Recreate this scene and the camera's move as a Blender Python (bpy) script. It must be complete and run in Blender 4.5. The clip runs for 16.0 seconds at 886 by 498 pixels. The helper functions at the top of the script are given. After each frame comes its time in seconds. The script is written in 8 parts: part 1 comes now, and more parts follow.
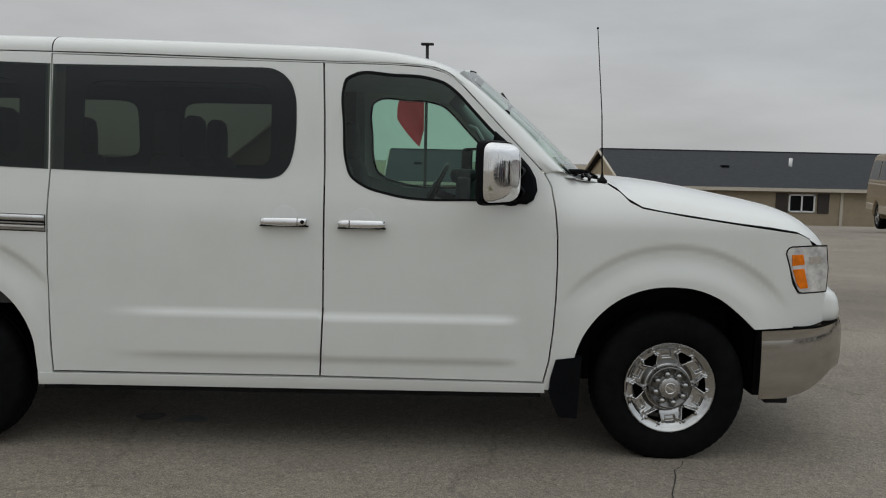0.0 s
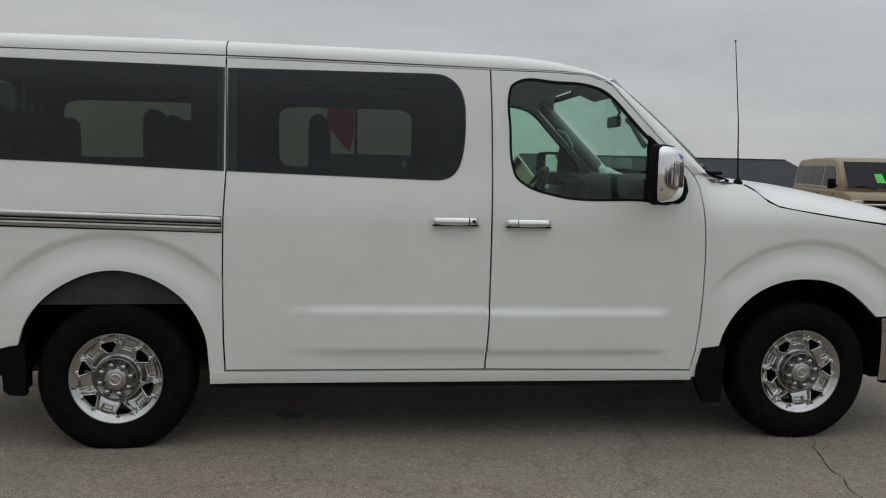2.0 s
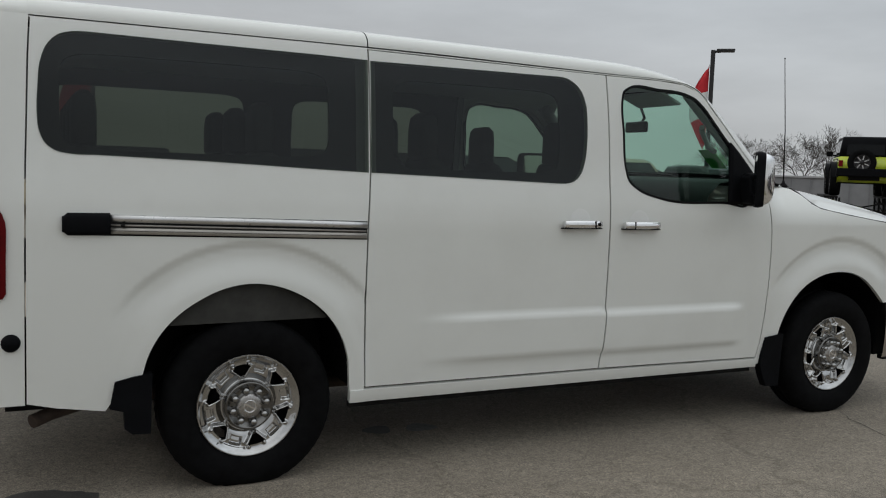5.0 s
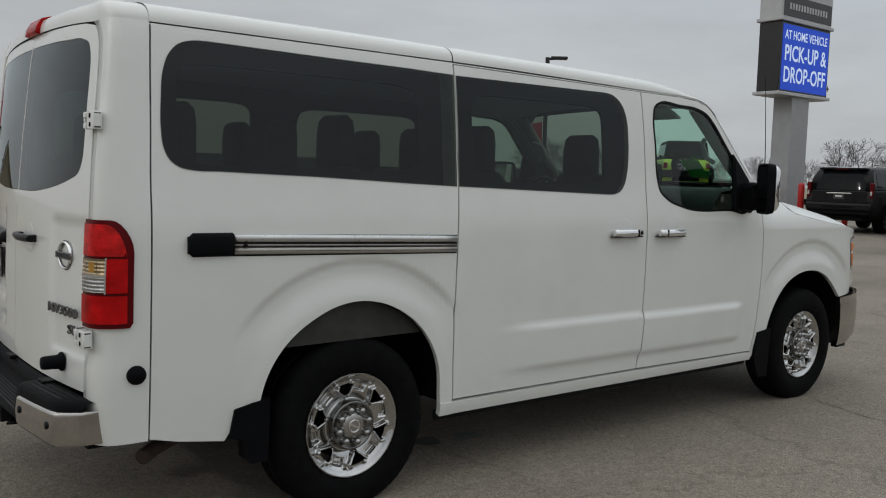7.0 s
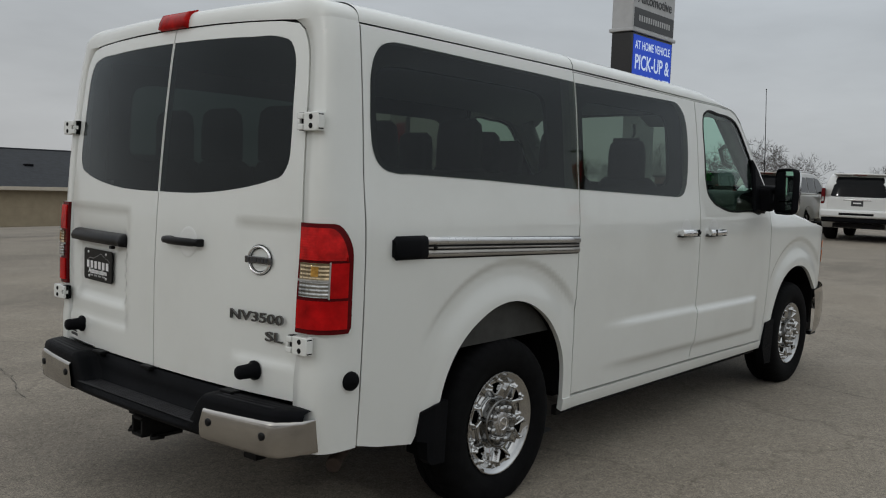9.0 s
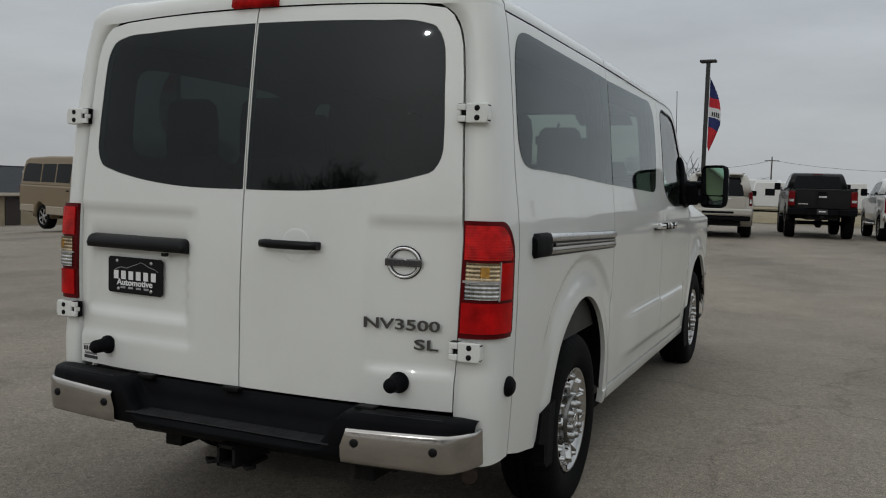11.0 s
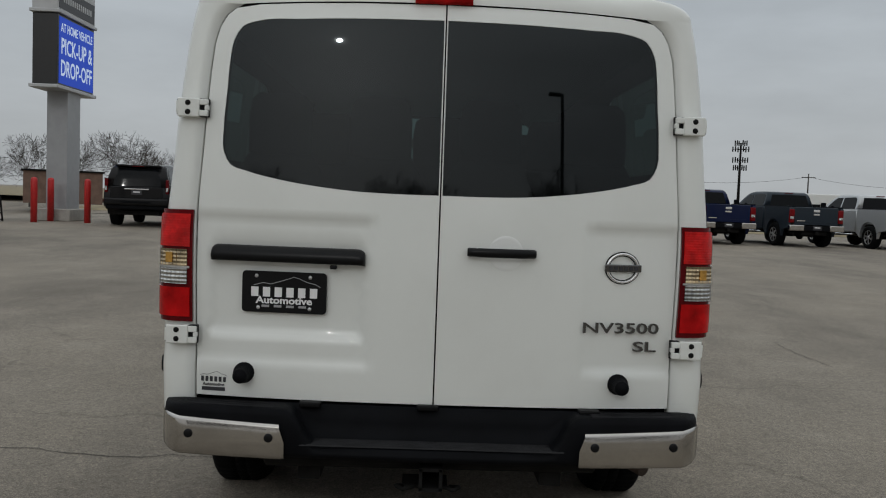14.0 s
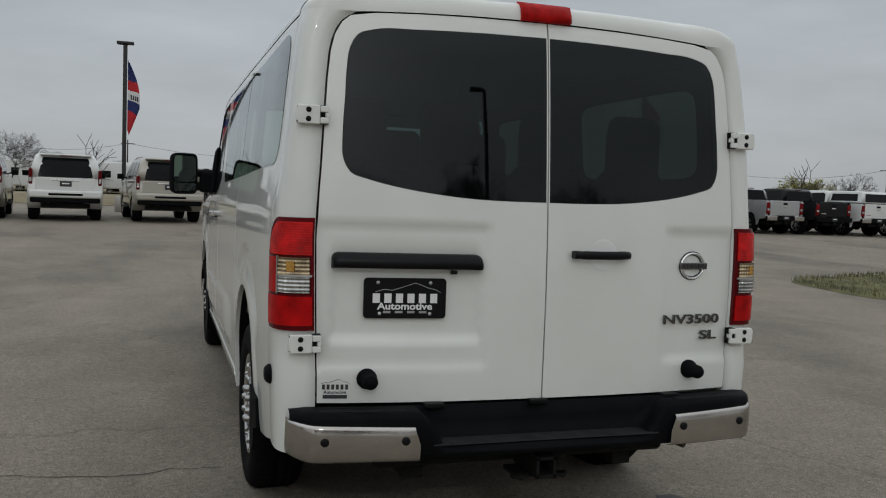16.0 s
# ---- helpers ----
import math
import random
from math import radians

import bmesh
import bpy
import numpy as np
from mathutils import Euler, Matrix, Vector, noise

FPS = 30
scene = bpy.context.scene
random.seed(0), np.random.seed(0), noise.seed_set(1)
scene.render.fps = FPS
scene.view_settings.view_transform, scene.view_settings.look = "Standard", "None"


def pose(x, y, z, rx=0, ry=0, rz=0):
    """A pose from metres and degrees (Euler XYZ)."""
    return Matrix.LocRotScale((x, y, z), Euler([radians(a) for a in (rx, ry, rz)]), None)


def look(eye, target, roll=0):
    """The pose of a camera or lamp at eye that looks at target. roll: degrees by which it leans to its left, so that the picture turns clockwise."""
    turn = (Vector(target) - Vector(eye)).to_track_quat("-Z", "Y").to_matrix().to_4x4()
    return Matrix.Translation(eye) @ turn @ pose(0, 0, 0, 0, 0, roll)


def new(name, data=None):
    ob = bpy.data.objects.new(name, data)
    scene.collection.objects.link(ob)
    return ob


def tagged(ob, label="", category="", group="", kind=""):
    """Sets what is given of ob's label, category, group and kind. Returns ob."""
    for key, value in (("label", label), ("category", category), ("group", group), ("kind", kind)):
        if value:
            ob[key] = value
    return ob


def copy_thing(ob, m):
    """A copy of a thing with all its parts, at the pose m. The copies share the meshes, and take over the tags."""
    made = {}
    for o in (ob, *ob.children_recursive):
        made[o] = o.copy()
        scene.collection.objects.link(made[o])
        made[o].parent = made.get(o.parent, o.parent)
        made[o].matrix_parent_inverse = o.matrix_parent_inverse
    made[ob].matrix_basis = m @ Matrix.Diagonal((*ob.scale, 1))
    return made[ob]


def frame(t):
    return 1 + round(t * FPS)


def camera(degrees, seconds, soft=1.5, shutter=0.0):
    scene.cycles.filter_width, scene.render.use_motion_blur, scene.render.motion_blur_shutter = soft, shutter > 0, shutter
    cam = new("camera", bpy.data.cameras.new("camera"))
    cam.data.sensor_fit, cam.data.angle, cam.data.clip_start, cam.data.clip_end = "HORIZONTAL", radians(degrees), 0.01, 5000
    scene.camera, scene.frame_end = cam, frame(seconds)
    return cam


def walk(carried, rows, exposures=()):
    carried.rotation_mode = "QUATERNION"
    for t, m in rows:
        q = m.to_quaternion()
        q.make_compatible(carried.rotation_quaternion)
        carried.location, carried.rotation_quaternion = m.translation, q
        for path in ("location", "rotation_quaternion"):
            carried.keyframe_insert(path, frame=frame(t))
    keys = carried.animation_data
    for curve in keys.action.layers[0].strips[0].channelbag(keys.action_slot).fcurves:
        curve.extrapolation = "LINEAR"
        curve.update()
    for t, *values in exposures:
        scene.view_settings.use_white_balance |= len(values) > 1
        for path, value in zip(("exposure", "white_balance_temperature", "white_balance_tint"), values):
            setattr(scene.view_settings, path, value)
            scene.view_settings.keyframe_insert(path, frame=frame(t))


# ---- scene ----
cam = camera(53.7, 16.0, soft=1.1)
PATH = [
    (0, (2.486, -5.369, 1.498), (2.501, -3.379, 1.297), 1.2),
    (0.5, (2.148, -5.47, 1.481), (2.228, -3.481, 1.289), 1.2),
    (1, (1.858, -5.504, 1.478), (1.992, -3.519, 1.278), 1.2),
    (1.5, (1.495, -5.499, 1.479), (1.706, -3.52, 1.284), 1.3),
    (2, (1.127, -5.519, 1.454), (1.362, -3.542, 1.27), 1.2),
    (2.5, (0.787, -5.477, 1.425), (1.066, -3.504, 1.248), 1.2),
    (3, (0.43, -5.366, 1.427), (0.833, -3.415, 1.255), 1.3),
    (3.5, (0.075, -5.286, 1.43), (0.61, -3.367, 1.256), 1.5),
    (4, (-0.244, -5.151, 1.416), (0.388, -3.262, 1.241), 1.5),
    (4.5, (-0.548, -4.966, 1.426), (0.215, -3.126, 1.248), 1.7),
    (5, (-0.909, -4.84, 1.44), (-0.048, -3.044, 1.26), 1.9),
    (5.2, (-1.029, -4.803, 1.45), (-0.161, -3.01, 1.271), 1.8),
    (7.5, (-2.331, -3.969, 1.462), (-0.982, -2.501, 1.3), 2.0),
    (8, (-2.622, -3.728, 1.452), (-1.186, -2.345, 1.292), 2.3),
    (8.5, (-2.91, -3.525, 1.446), (-1.447, -2.17, 1.285), 2.2),
    (10.8, (-3.749, -2.131, 1.37), (-1.946, -1.276, 1.236), 1.7),
    (11, (-3.818, -1.988, 1.373), (-1.992, -1.182, 1.235), 1.7),
    (11.5, (-3.981, -1.661, 1.354), (-2.105, -0.979, 1.235), 2.0),
    (12, (-4.056, -1.332, 1.339), (-2.127, -0.819, 1.215), 2.0),
    (12.5, (-4.081, -0.98, 1.347), (-2.126, -0.574, 1.226), 1.9),
    (13, (-4.174, -0.63, 1.347), (-2.196, -0.364, 1.229), 2.0),
    (13.5, (-4.224, -0.3, 1.323), (-2.23, -0.195, 1.22), 2.0),
    (14, (-4.215, 0.049, 1.334), (-2.218, 0.007, 1.222), 2.1),
    (14.5, (-4.255, 0.391, 1.316), (-2.266, 0.206, 1.214), 2.1),
    (15, (-4.273, 0.729, 1.326), (-2.306, 0.381, 1.226), 2.2),
    (15.5, (-4.206, 1.064, 1.353), (-2.274, 0.564, 1.232), 2.2),
    (16, (-4.151, 1.388, 1.373), (-2.254, 0.768, 1.244), 2.1),
]
walk(cam, [(t, look(eye, target, roll)) for t, eye, target, roll in PATH], [(0.0, 0.0, 6520, 10), (5.0, -0.02, 6500, 10), (7.5, -0.06, 6480, 10), (11.0, -0.21, 6460, 9.5), (13.5, -0.24, 6430, 9), (16.0, -0.23, 6400, 9)])

# ---- world, sun, exposure ----
SUN_AZ, SUN_EL = 167.5, 25.0          # degrees: bearing of the sun from +x, counter-clockwise, and its height
world = bpy.data.worlds.new("overcast_sky")
scene.world = world
world.use_nodes = True
wn, wl = world.node_tree.nodes, world.node_tree.links
wn.clear()
w_out = wn.new("ShaderNodeOutputWorld")
w_bg = wn.new("ShaderNodeBackground")
sky = wn.new("ShaderNodeTexSky")
sky.sky_type = "NISHITA"
sky.sun_disc = False
sky.sun_elevation = radians(SUN_EL)
sky.sun_rotation = radians(90 - SUN_AZ)
sky.air_density, sky.dust_density, sky.ozone_density = 1.0, 4.0, 1.0
sky_grey = wn.new("ShaderNodeHueSaturation")
sky_grey.inputs["Saturation"].default_value = 0.25
sky_grey.inputs["Value"].default_value = 0.05
wl.new(sky.outputs[0], sky_grey.inputs["Color"])
w_co = wn.new("ShaderNodeTexCoord")
w_sep = wn.new("ShaderNodeSeparateXYZ")
wl.new(w_co.outputs["Generated"], w_sep.inputs[0])
w_ramp = wn.new("ShaderNodeValToRGB")          # cloud deck: a little warm and lighter low down, brighter overhead
for p, c in ((0.0, (0.515, 0.515, 0.51)), (0.08, (0.535, 0.543, 0.546)), (0.22, (0.525, 0.548, 0.568)), (0.5, (0.82, 0.85, 0.872)), (1.0, (0.975, 1.0, 1.0))):
    e = w_ramp.color_ramp.elements.new(p) if p not in (0.0, 1.0) else w_ramp.color_ramp.elements[0 if p == 0.0 else -1]
    e.color = (*c, 1)
wl.new(w_sep.outputs["Z"], w_ramp.inputs[0])
w_map = wn.new("ShaderNodeMapping")
w_map.inputs["Scale"].default_value = (1.3, 1.3, 5.0)
wl.new(w_co.outputs["Generated"], w_map.inputs[0])
w_noise = wn.new("ShaderNodeTexNoise")
w_noise.inputs["Scale"].default_value = 2.2
w_noise.inputs["Detail"].default_value = 6.0
w_noise.inputs["Roughness"].default_value = 0.55
wl.new(w_map.outputs[0], w_noise.inputs["Vector"])
w_rng = wn.new("ShaderNodeMapRange")
w_rng.inputs["From Min"].default_value, w_rng.inputs["From Max"].default_value = 0.3, 0.7
w_rng.inputs["To Min"].default_value, w_rng.inputs["To Max"].default_value = 0.86, 1.11
wl.new(w_noise.outputs[0], w_rng.inputs["Value"])
w_mul = wn.new("ShaderNodeMix")
w_mul.data_type, w_mul.blend_type = "RGBA", "MULTIPLY"
w_mul.inputs[0].default_value = 1.0
wl.new(w_ramp.outputs[0], w_mul.inputs[6])
wl.new(w_rng.outputs[0], w_mul.inputs[7])
w_mix = wn.new("ShaderNodeMix")
w_mix.data_type, w_mix.blend_type = "RGBA", "MIX"
w_mix.inputs[0].default_value = 0.82
wl.new(sky_grey.outputs[0], w_mix.inputs[6])
wl.new(w_mul.outputs[2], w_mix.inputs[7])
w_side = wn.new("ShaderNodeMapRange")          # cooler cloud to the far side, warmer towards the sun
w_side.inputs["From Min"].default_value, w_side.inputs["From Max"].default_value = -0.2, 0.9
wl.new(w_sep.outputs["X"], w_side.inputs["Value"])
w_tint = wn.new("ShaderNodeMix")
w_tint.data_type, w_tint.blend_type = "RGBA", "MULTIPLY"
w_tint.inputs[7].default_value = (0.965, 1.0, 1.03, 1.0)
wl.new(w_side.outputs[0], w_tint.inputs[0])
wl.new(w_mix.outputs[2], w_tint.inputs[6])
wl.new(w_tint.outputs[2], w_bg.inputs["Color"])
w_dot = wn.new("ShaderNodeVectorMath")         # the deck is uneven: a little brighter to one side and overhead
w_dot.operation = "DOT_PRODUCT"
w_dot.inputs[1].default_value = (0.12, 0.02, 0.22)
wl.new(w_co.outputs["Generated"], w_dot.inputs[0])
w_add = wn.new("ShaderNodeMath")
w_add.operation = "ADD"
w_add.inputs[1].default_value = 1.0
wl.new(w_dot.outputs["Value"], w_add.inputs[0])
wl.new(w_add.outputs[0], w_bg.inputs["Strength"])
wl.new(w_bg.outputs[0], w_out.inputs[0])

sun = new("sun", bpy.data.lights.new("sun", "SUN"))
sun.data.energy, sun.data.angle, sun.data.color = 0.22, radians(0.7), (1.0, 0.985, 0.96)
sun_dir = Vector((math.cos(radians(SUN_AZ)) * math.cos(radians(SUN_EL)), math.sin(radians(SUN_AZ)) * math.cos(radians(SUN_EL)), math.sin(radians(SUN_EL))))
sun.matrix_world = look(sun_dir * 200, (0, 0, 0))

# ---- materials ----
def shader(name):
    m = bpy.data.materials.new(name)
    m.use_nodes = True
    nt = m.node_tree
    return m, nt, nt.nodes["Principled BSDF"]


def node(nt, kind, **inputs):
    n = nt.nodes.new(kind)
    for k, v in inputs.items():
        n.inputs[k.replace("_", " ")].default_value = v
    return n


def ramp(nt, source, stops):
    r = nt.nodes.new("ShaderNodeValToRGB")
    els = r.color_ramp.elements
    els[0].position, els[0].color = stops[0][0], (*stops[0][1], 1)
    els[1].position, els[1].color = stops[-1][0], (*stops[-1][1], 1)
    for p, c in stops[1:-1]:
        e = els.new(p)
        e.color = (*c, 1)
    nt.links.new(source, r.inputs[0])
    return r.outputs[0]


def mixed(nt, a, b, fac, blend="MIX"):
    m = nt.nodes.new("ShaderNodeMix")
    m.data_type, m.blend_type = "RGBA", blend
    for sock, v in ((m.inputs[0], fac), (m.inputs[6], a), (m.inputs[7], b)):
        if hasattr(v, "is_linked"):
            nt.links.new(v, sock)
        elif isinstance(v, tuple):
            sock.default_value = (*v, 1)
        else:
            sock.default_value = v
    return m.outputs[2]


def tex(nt, kind, scale, detail=4.0, rough=0.6, stretch=(1, 1, 1)):
    co = nt.nodes.new("ShaderNodeTexCoord")
    mp = nt.nodes.new("ShaderNodeMapping")
    mp.inputs["Scale"].default_value = stretch
    nt.links.new(co.outputs["Object"], mp.inputs[0])
    n = nt.nodes.new(kind)
    n.inputs["Scale"].default_value = scale
    if kind == "ShaderNodeTexNoise":
        n.inputs["Detail"].default_value, n.inputs["Roughness"].default_value = detail, rough
    nt.links.new(mp.outputs[0], n.inputs["Vector"])
    return n


def bump(nt, b, height, strength, distance=0.01):
    n = nt.nodes.new("ShaderNodeBump")
    n.inputs["Strength"].default_value, n.inputs["Distance"].default_value = strength, distance
    nt.links.new(height, n.inputs["Height"])
    nt.links.new(n.outputs[0], b.inputs["Normal"])


def plain(name, color, rough=0.5, metal=0.0, vary=0.12, scale=9.0, grain=0.0, grain_scale=300.0, coat=0.0, spec=0.5, rough_vary=0.08):
    """A surface of one colour with soft stains at one scale, wear in its gloss at another, and fine relief."""
    m, nt, b = shader(name)
    n = tex(nt, "ShaderNodeTexNoise", scale, 5.0)
    dark = tuple(c * (1 - vary) for c in color)
    light = tuple(min(1, c * (1 + vary)) for c in color)
    nt.links.new(ramp(nt, n.outputs[0], [(0.3, dark), (0.7, light)]), b.inputs["Base Color"])
    n2 = tex(nt, "ShaderNodeTexNoise", scale * 6.3, 3.0)
    r = nt.nodes.new("ShaderNodeMapRange")
    r.inputs["To Min"].default_value, r.inputs["To Max"].default_value = max(0, rough - rough_vary), min(1, rough + rough_vary)
    nt.links.new(n2.outputs[0], r.inputs["Value"])
    nt.links.new(r.outputs[0], b.inputs["Roughness"])
    b.inputs["Metallic"].default_value = metal
    b.inputs["Coat Weight"].default_value = coat
    b.inputs["Coat Roughness"].default_value = 0.03
    b.inputs["Specular IOR Level"].default_value = spec
    if grain:
        g = tex(nt, "ShaderNodeTexNoise", grain_scale, 2.0)
        bump(nt, b, g.outputs[0], grain, 0.002)
    return m


def pane(name, tint, gloss=0.035, sheen=(1.0, 1.0, 1.0)):
    """Thin glass: tinted light passes straight, the surface mirrors by its angle."""
    m, nt, b = shader(name)
    nt.nodes.remove(b)
    out = nt.nodes["Material Output"]
    t = nt.nodes.new("ShaderNodeBsdfTransparent")
    t.inputs[0].default_value = (*tint, 1)
    g = nt.nodes.new("ShaderNodeBsdfGlossy")
    g.inputs["Roughness"].default_value = 0.02
    g.inputs["Color"].default_value = (*sheen, 1)
    w = nt.nodes.new("ShaderNodeLayerWeight")
    w.inputs["Blend"].default_value = 0.5
    pw = nt.nodes.new("ShaderNodeMath")
    pw.operation = "POWER"
    pw.inputs[1].default_value = 5.0
    nt.links.new(w.outputs["Facing"], pw.inputs[0])
    f = nt.nodes.new("ShaderNodeMath")
    f.operation = "MULTIPLY_ADD"
    f.inputs[1].default_value, f.inputs[2].default_value = 1 - gloss, gloss
    nt.links.new(pw.outputs[0], f.inputs[0])
    mx = nt.nodes.new("ShaderNodeMixShader")
    nt.links.new(f.outputs[0], mx.inputs[0])
    nt.links.new(t.outputs[0], mx.inputs[1])
    nt.links.new(g.outputs[0], mx.inputs[2])
    nt.links.new(mx.outputs[0], out.inputs[0])
    return m


def car_paint(name, color, flake=0.0, rough=0.32, dust=0.12):
    m, nt, b = shader(name)
    b.inputs["Specular IOR Level"].default_value = 0.5 if sum(color) > 1 else 0.05
    n = tex(nt, "ShaderNodeTexNoise", 2.6, 6.0)
    film = 0.2 * min(1.0, 0.04 + sum(color))
    grime = tuple(c * 0.8 + d * film for c, d in zip(color, (0.30, 0.27, 0.22)))
    nt.links.new(mixed(nt, color, grime, ramp(nt, n.outputs[0], [(0.45, (0, 0, 0)), (0.8, (dust * 4, dust * 4, dust * 4))])), b.inputs["Base Color"])
    b.inputs["Metallic"].default_value = flake
    b.inputs["Coat Weight"].default_value = 1.0 if sum(color) > 1 else 0.32
    b.inputs["Coat Roughness"].default_value = 0.025
    b.inputs["Coat IOR"].default_value = 1.45
    n2 = tex(nt, "ShaderNodeTexNoise", 45.0, 3.0)
    r = nt.nodes.new("ShaderNodeMapRange")
    r.inputs["To Min"].default_value, r.inputs["To Max"].default_value = rough - 0.05, rough + 0.1
    nt.links.new(n2.outputs[0], r.inputs["Value"])
    nt.links.new(r.outputs[0], b.inputs["Roughness"])
    return m


M_WHITE = car_paint("white_paint", (0.76, 0.775, 0.745), rough=0.4)
M_PRIVACY = pane("privacy_glass", (0.235, 0.265, 0.225), 0.036, (0.93, 0.98, 1.0))
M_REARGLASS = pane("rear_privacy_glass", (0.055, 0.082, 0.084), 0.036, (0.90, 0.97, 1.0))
M_GREENGLASS = pane("green_tinted_glass", (0.62, 0.83, 0.73))
M_BLACK = plain("black_plastic", (0.0042, 0.0046, 0.0058), 0.58, spec=0.07, vary=0.25, grain=0.35, grain_scale=700)
M_SMOOTHBLACK = plain("smooth_black_plastic", (0.006, 0.0062, 0.007), 0.34, spec=0.18, vary=0.2)
M_RUBBER = plain("tyre_rubber", (0.0046, 0.0048, 0.0052), 0.75, vary=0.35, spec=0.07, scale=20, grain=0.3, grain_scale=250)
M_SEAL = plain("rubber_seal", (0.006, 0.006, 0.0065), 0.5, spec=0.1, vary=0.2)
M_CHROME = plain("chrome", (0.86, 0.86, 0.86), 0.07, 1.0, vary=0.04, scale=14, rough_vary=0.04)
M_BUMPERCHROME = plain("bumper_chrome", (0.50, 0.48, 0.455), 0.13, 1.0, vary=0.10, scale=6, rough_vary=0.09)
M_WHEELCHROME = plain("wheel_chrome", (0.50, 0.50, 0.495), 0.05, 1.0, vary=0.08, scale=14, rough_vary=0.03)
M_HUB = plain("dull_hub_chrome", (0.17, 0.168, 0.162), 0.20, 1.0, vary=0.2, scale=20)
M_ALU = plain("aluminium", (0.62, 0.62, 0.62), 0.30, 1.0, vary=0.08)
M_DARKSTEEL = plain("dark_steel", (0.010, 0.0098, 0.0095), 0.8, 0.0, spec=0.15, vary=0.4, scale=12, grain=0.4)
M_DULLRED = plain("dull_red_lens", (0.15, 0.004, 0.006), 0.25, vary=0.25, spec=0.15)
M_DARKRED = plain("dark_red_lens", (0.10, 0.003, 0.005), 0.18, vary=0.15, coat=0.1, spec=0.1)
M_AMBER = plain("amber_lens", (0.85, 0.19, 0.006), 0.16, vary=0.25, scale=20, coat=0.3, spec=0.2)
M_CLOTH = plain("grey_seat_cloth", (0.060, 0.062, 0.066), 0.9, vary=0.12, grain=0.6, grain_scale=900)
M_TRIMGREY = plain("grey_trim", (0.34, 0.35, 0.352), 0.75, vary=0.08, grain=0.3, grain_scale=500)
M_HEADLINER = plain("headliner", (0.54, 0.55, 0.555), 0.95, vary=0.06, grain=0.4, grain_scale=900)
# plain chrome darkened: the lettering's dark reflections are put into the colour
M_DARKCHROME = plain("dark_chrome", (0.16, 0.16, 0.165), 0.12, 1.0, vary=0.06)
M_INNER = plain("grey_primer", (0.034, 0.034, 0.031), 0.8, vary=0.3)
M_LETTER = plain("white_lettering", (0.80, 0.80, 0.80), 0.5, vary=0.03)
M_INK = plain("dark_lettering", (0.03, 0.03, 0.035), 0.5, vary=0.1)
M_CARGLASS = plain("dark_car_glass", (0.006, 0.007, 0.008), 0.04, vary=0.2, spec=0.12)


def ribbed(name, color, rough, metal, coat, period, across=0.0, vary=0.3, strength=0.7):
    """A moulded lens: fine level ribs, and upright ones where across is given, pressed into one colour."""
    m = plain(name, color, rough, metal, vary=vary, scale=18, coat=coat, spec=0.25)
    nt = m.node_tree
    b = nt.nodes["Principled BSDF"]
    w = tex(nt, "ShaderNodeTexWave", 0.314 / period)
    w.bands_direction = "Z"
    h = w.outputs["Fac"]
    if across:
        w2 = tex(nt, "ShaderNodeTexWave", 0.314 / across)
        w2.bands_direction = "Y"
        add = nt.nodes.new("ShaderNodeMath")
        nt.links.new(h, add.inputs[0])
        nt.links.new(w2.outputs["Fac"], add.inputs[1])
        h = add.outputs[0]
    bump(nt, b, h, strength, 0.003)
    return m
M_RED = ribbed("red_lens", (0.52, 0.006, 0.006), 0.2, 0.0, 0.10, 0.009, 0.0, 0.45, 0.14)
M_LOWERRED = plain("lower_red_lens", (0.44, 0.005, 0.006), 0.16, vary=0.45, scale=9, coat=0.12, spec=0.1)
M_CLEARLENS = ribbed("clear_lens", (0.46, 0.46, 0.45), 0.08, 0.9, 0.4, 0.014, 0.016, 0.6, 1.0)
M_AMBERLENS = ribbed("pale_amber_lens", (0.42, 0.33, 0.21), 0.08, 0.9, 0.4, 0.014, 0.014, 0.6, 1.0)

# ---- building helpers ----
from mathutils import geometry


def part(name, bm, material, parent, label=""):
    """One bmesh as one mesh object, as a child of parent where there is one."""
    me = bpy.data.meshes.new(name)
    bm.to_mesh(me)
    bm.free()
    for m in material if isinstance(material, (list, tuple)) else [material]:
        me.materials.append(m)
    ob = new(name, me)
    ob.parent = parent
    return tagged(ob, label)


def empty(name, m=None):
    ob = new(name)
    ob.empty_display_size = 0.2
    if m is not None:
        ob.matrix_basis = m
    return ob


def curve_at(xs, ys, x):
    """A smooth curve through the points, flat outside of them (monotone cubic)."""
    xs, ys = np.asarray(xs, float), np.asarray(ys, float)
    x = np.clip(x, xs[0], xs[-1])
    h, d = np.diff(xs), np.diff(ys) / np.diff(xs)
    m = np.zeros(len(xs))
    m[0], m[-1] = d[0], d[-1]
    for i in range(1, len(xs) - 1):
        m[i] = 0 if d[i - 1] * d[i] <= 0 else 2 * d[i - 1] * d[i] / (d[i - 1] + d[i])
    i = np.clip(np.searchsorted(xs, x, side="right") - 1, 0, len(h) - 1)
    t = (x - xs[i]) / h[i]
    return (1 + 2 * t) * (1 - t) ** 2 * ys[i] + t * (1 - t) ** 2 * h[i] * m[i] + t * t * (3 - 2 * t) * ys[i + 1] + t * t * (t - 1) * h[i] * m[i + 1]


def step(a, b, x):
    """0 at a, 1 at b, smooth between; a may be the larger."""
    t = min(1.0, max(0.0, (x - a) / (b - a)))
    return t * t * (3 - 2 * t)


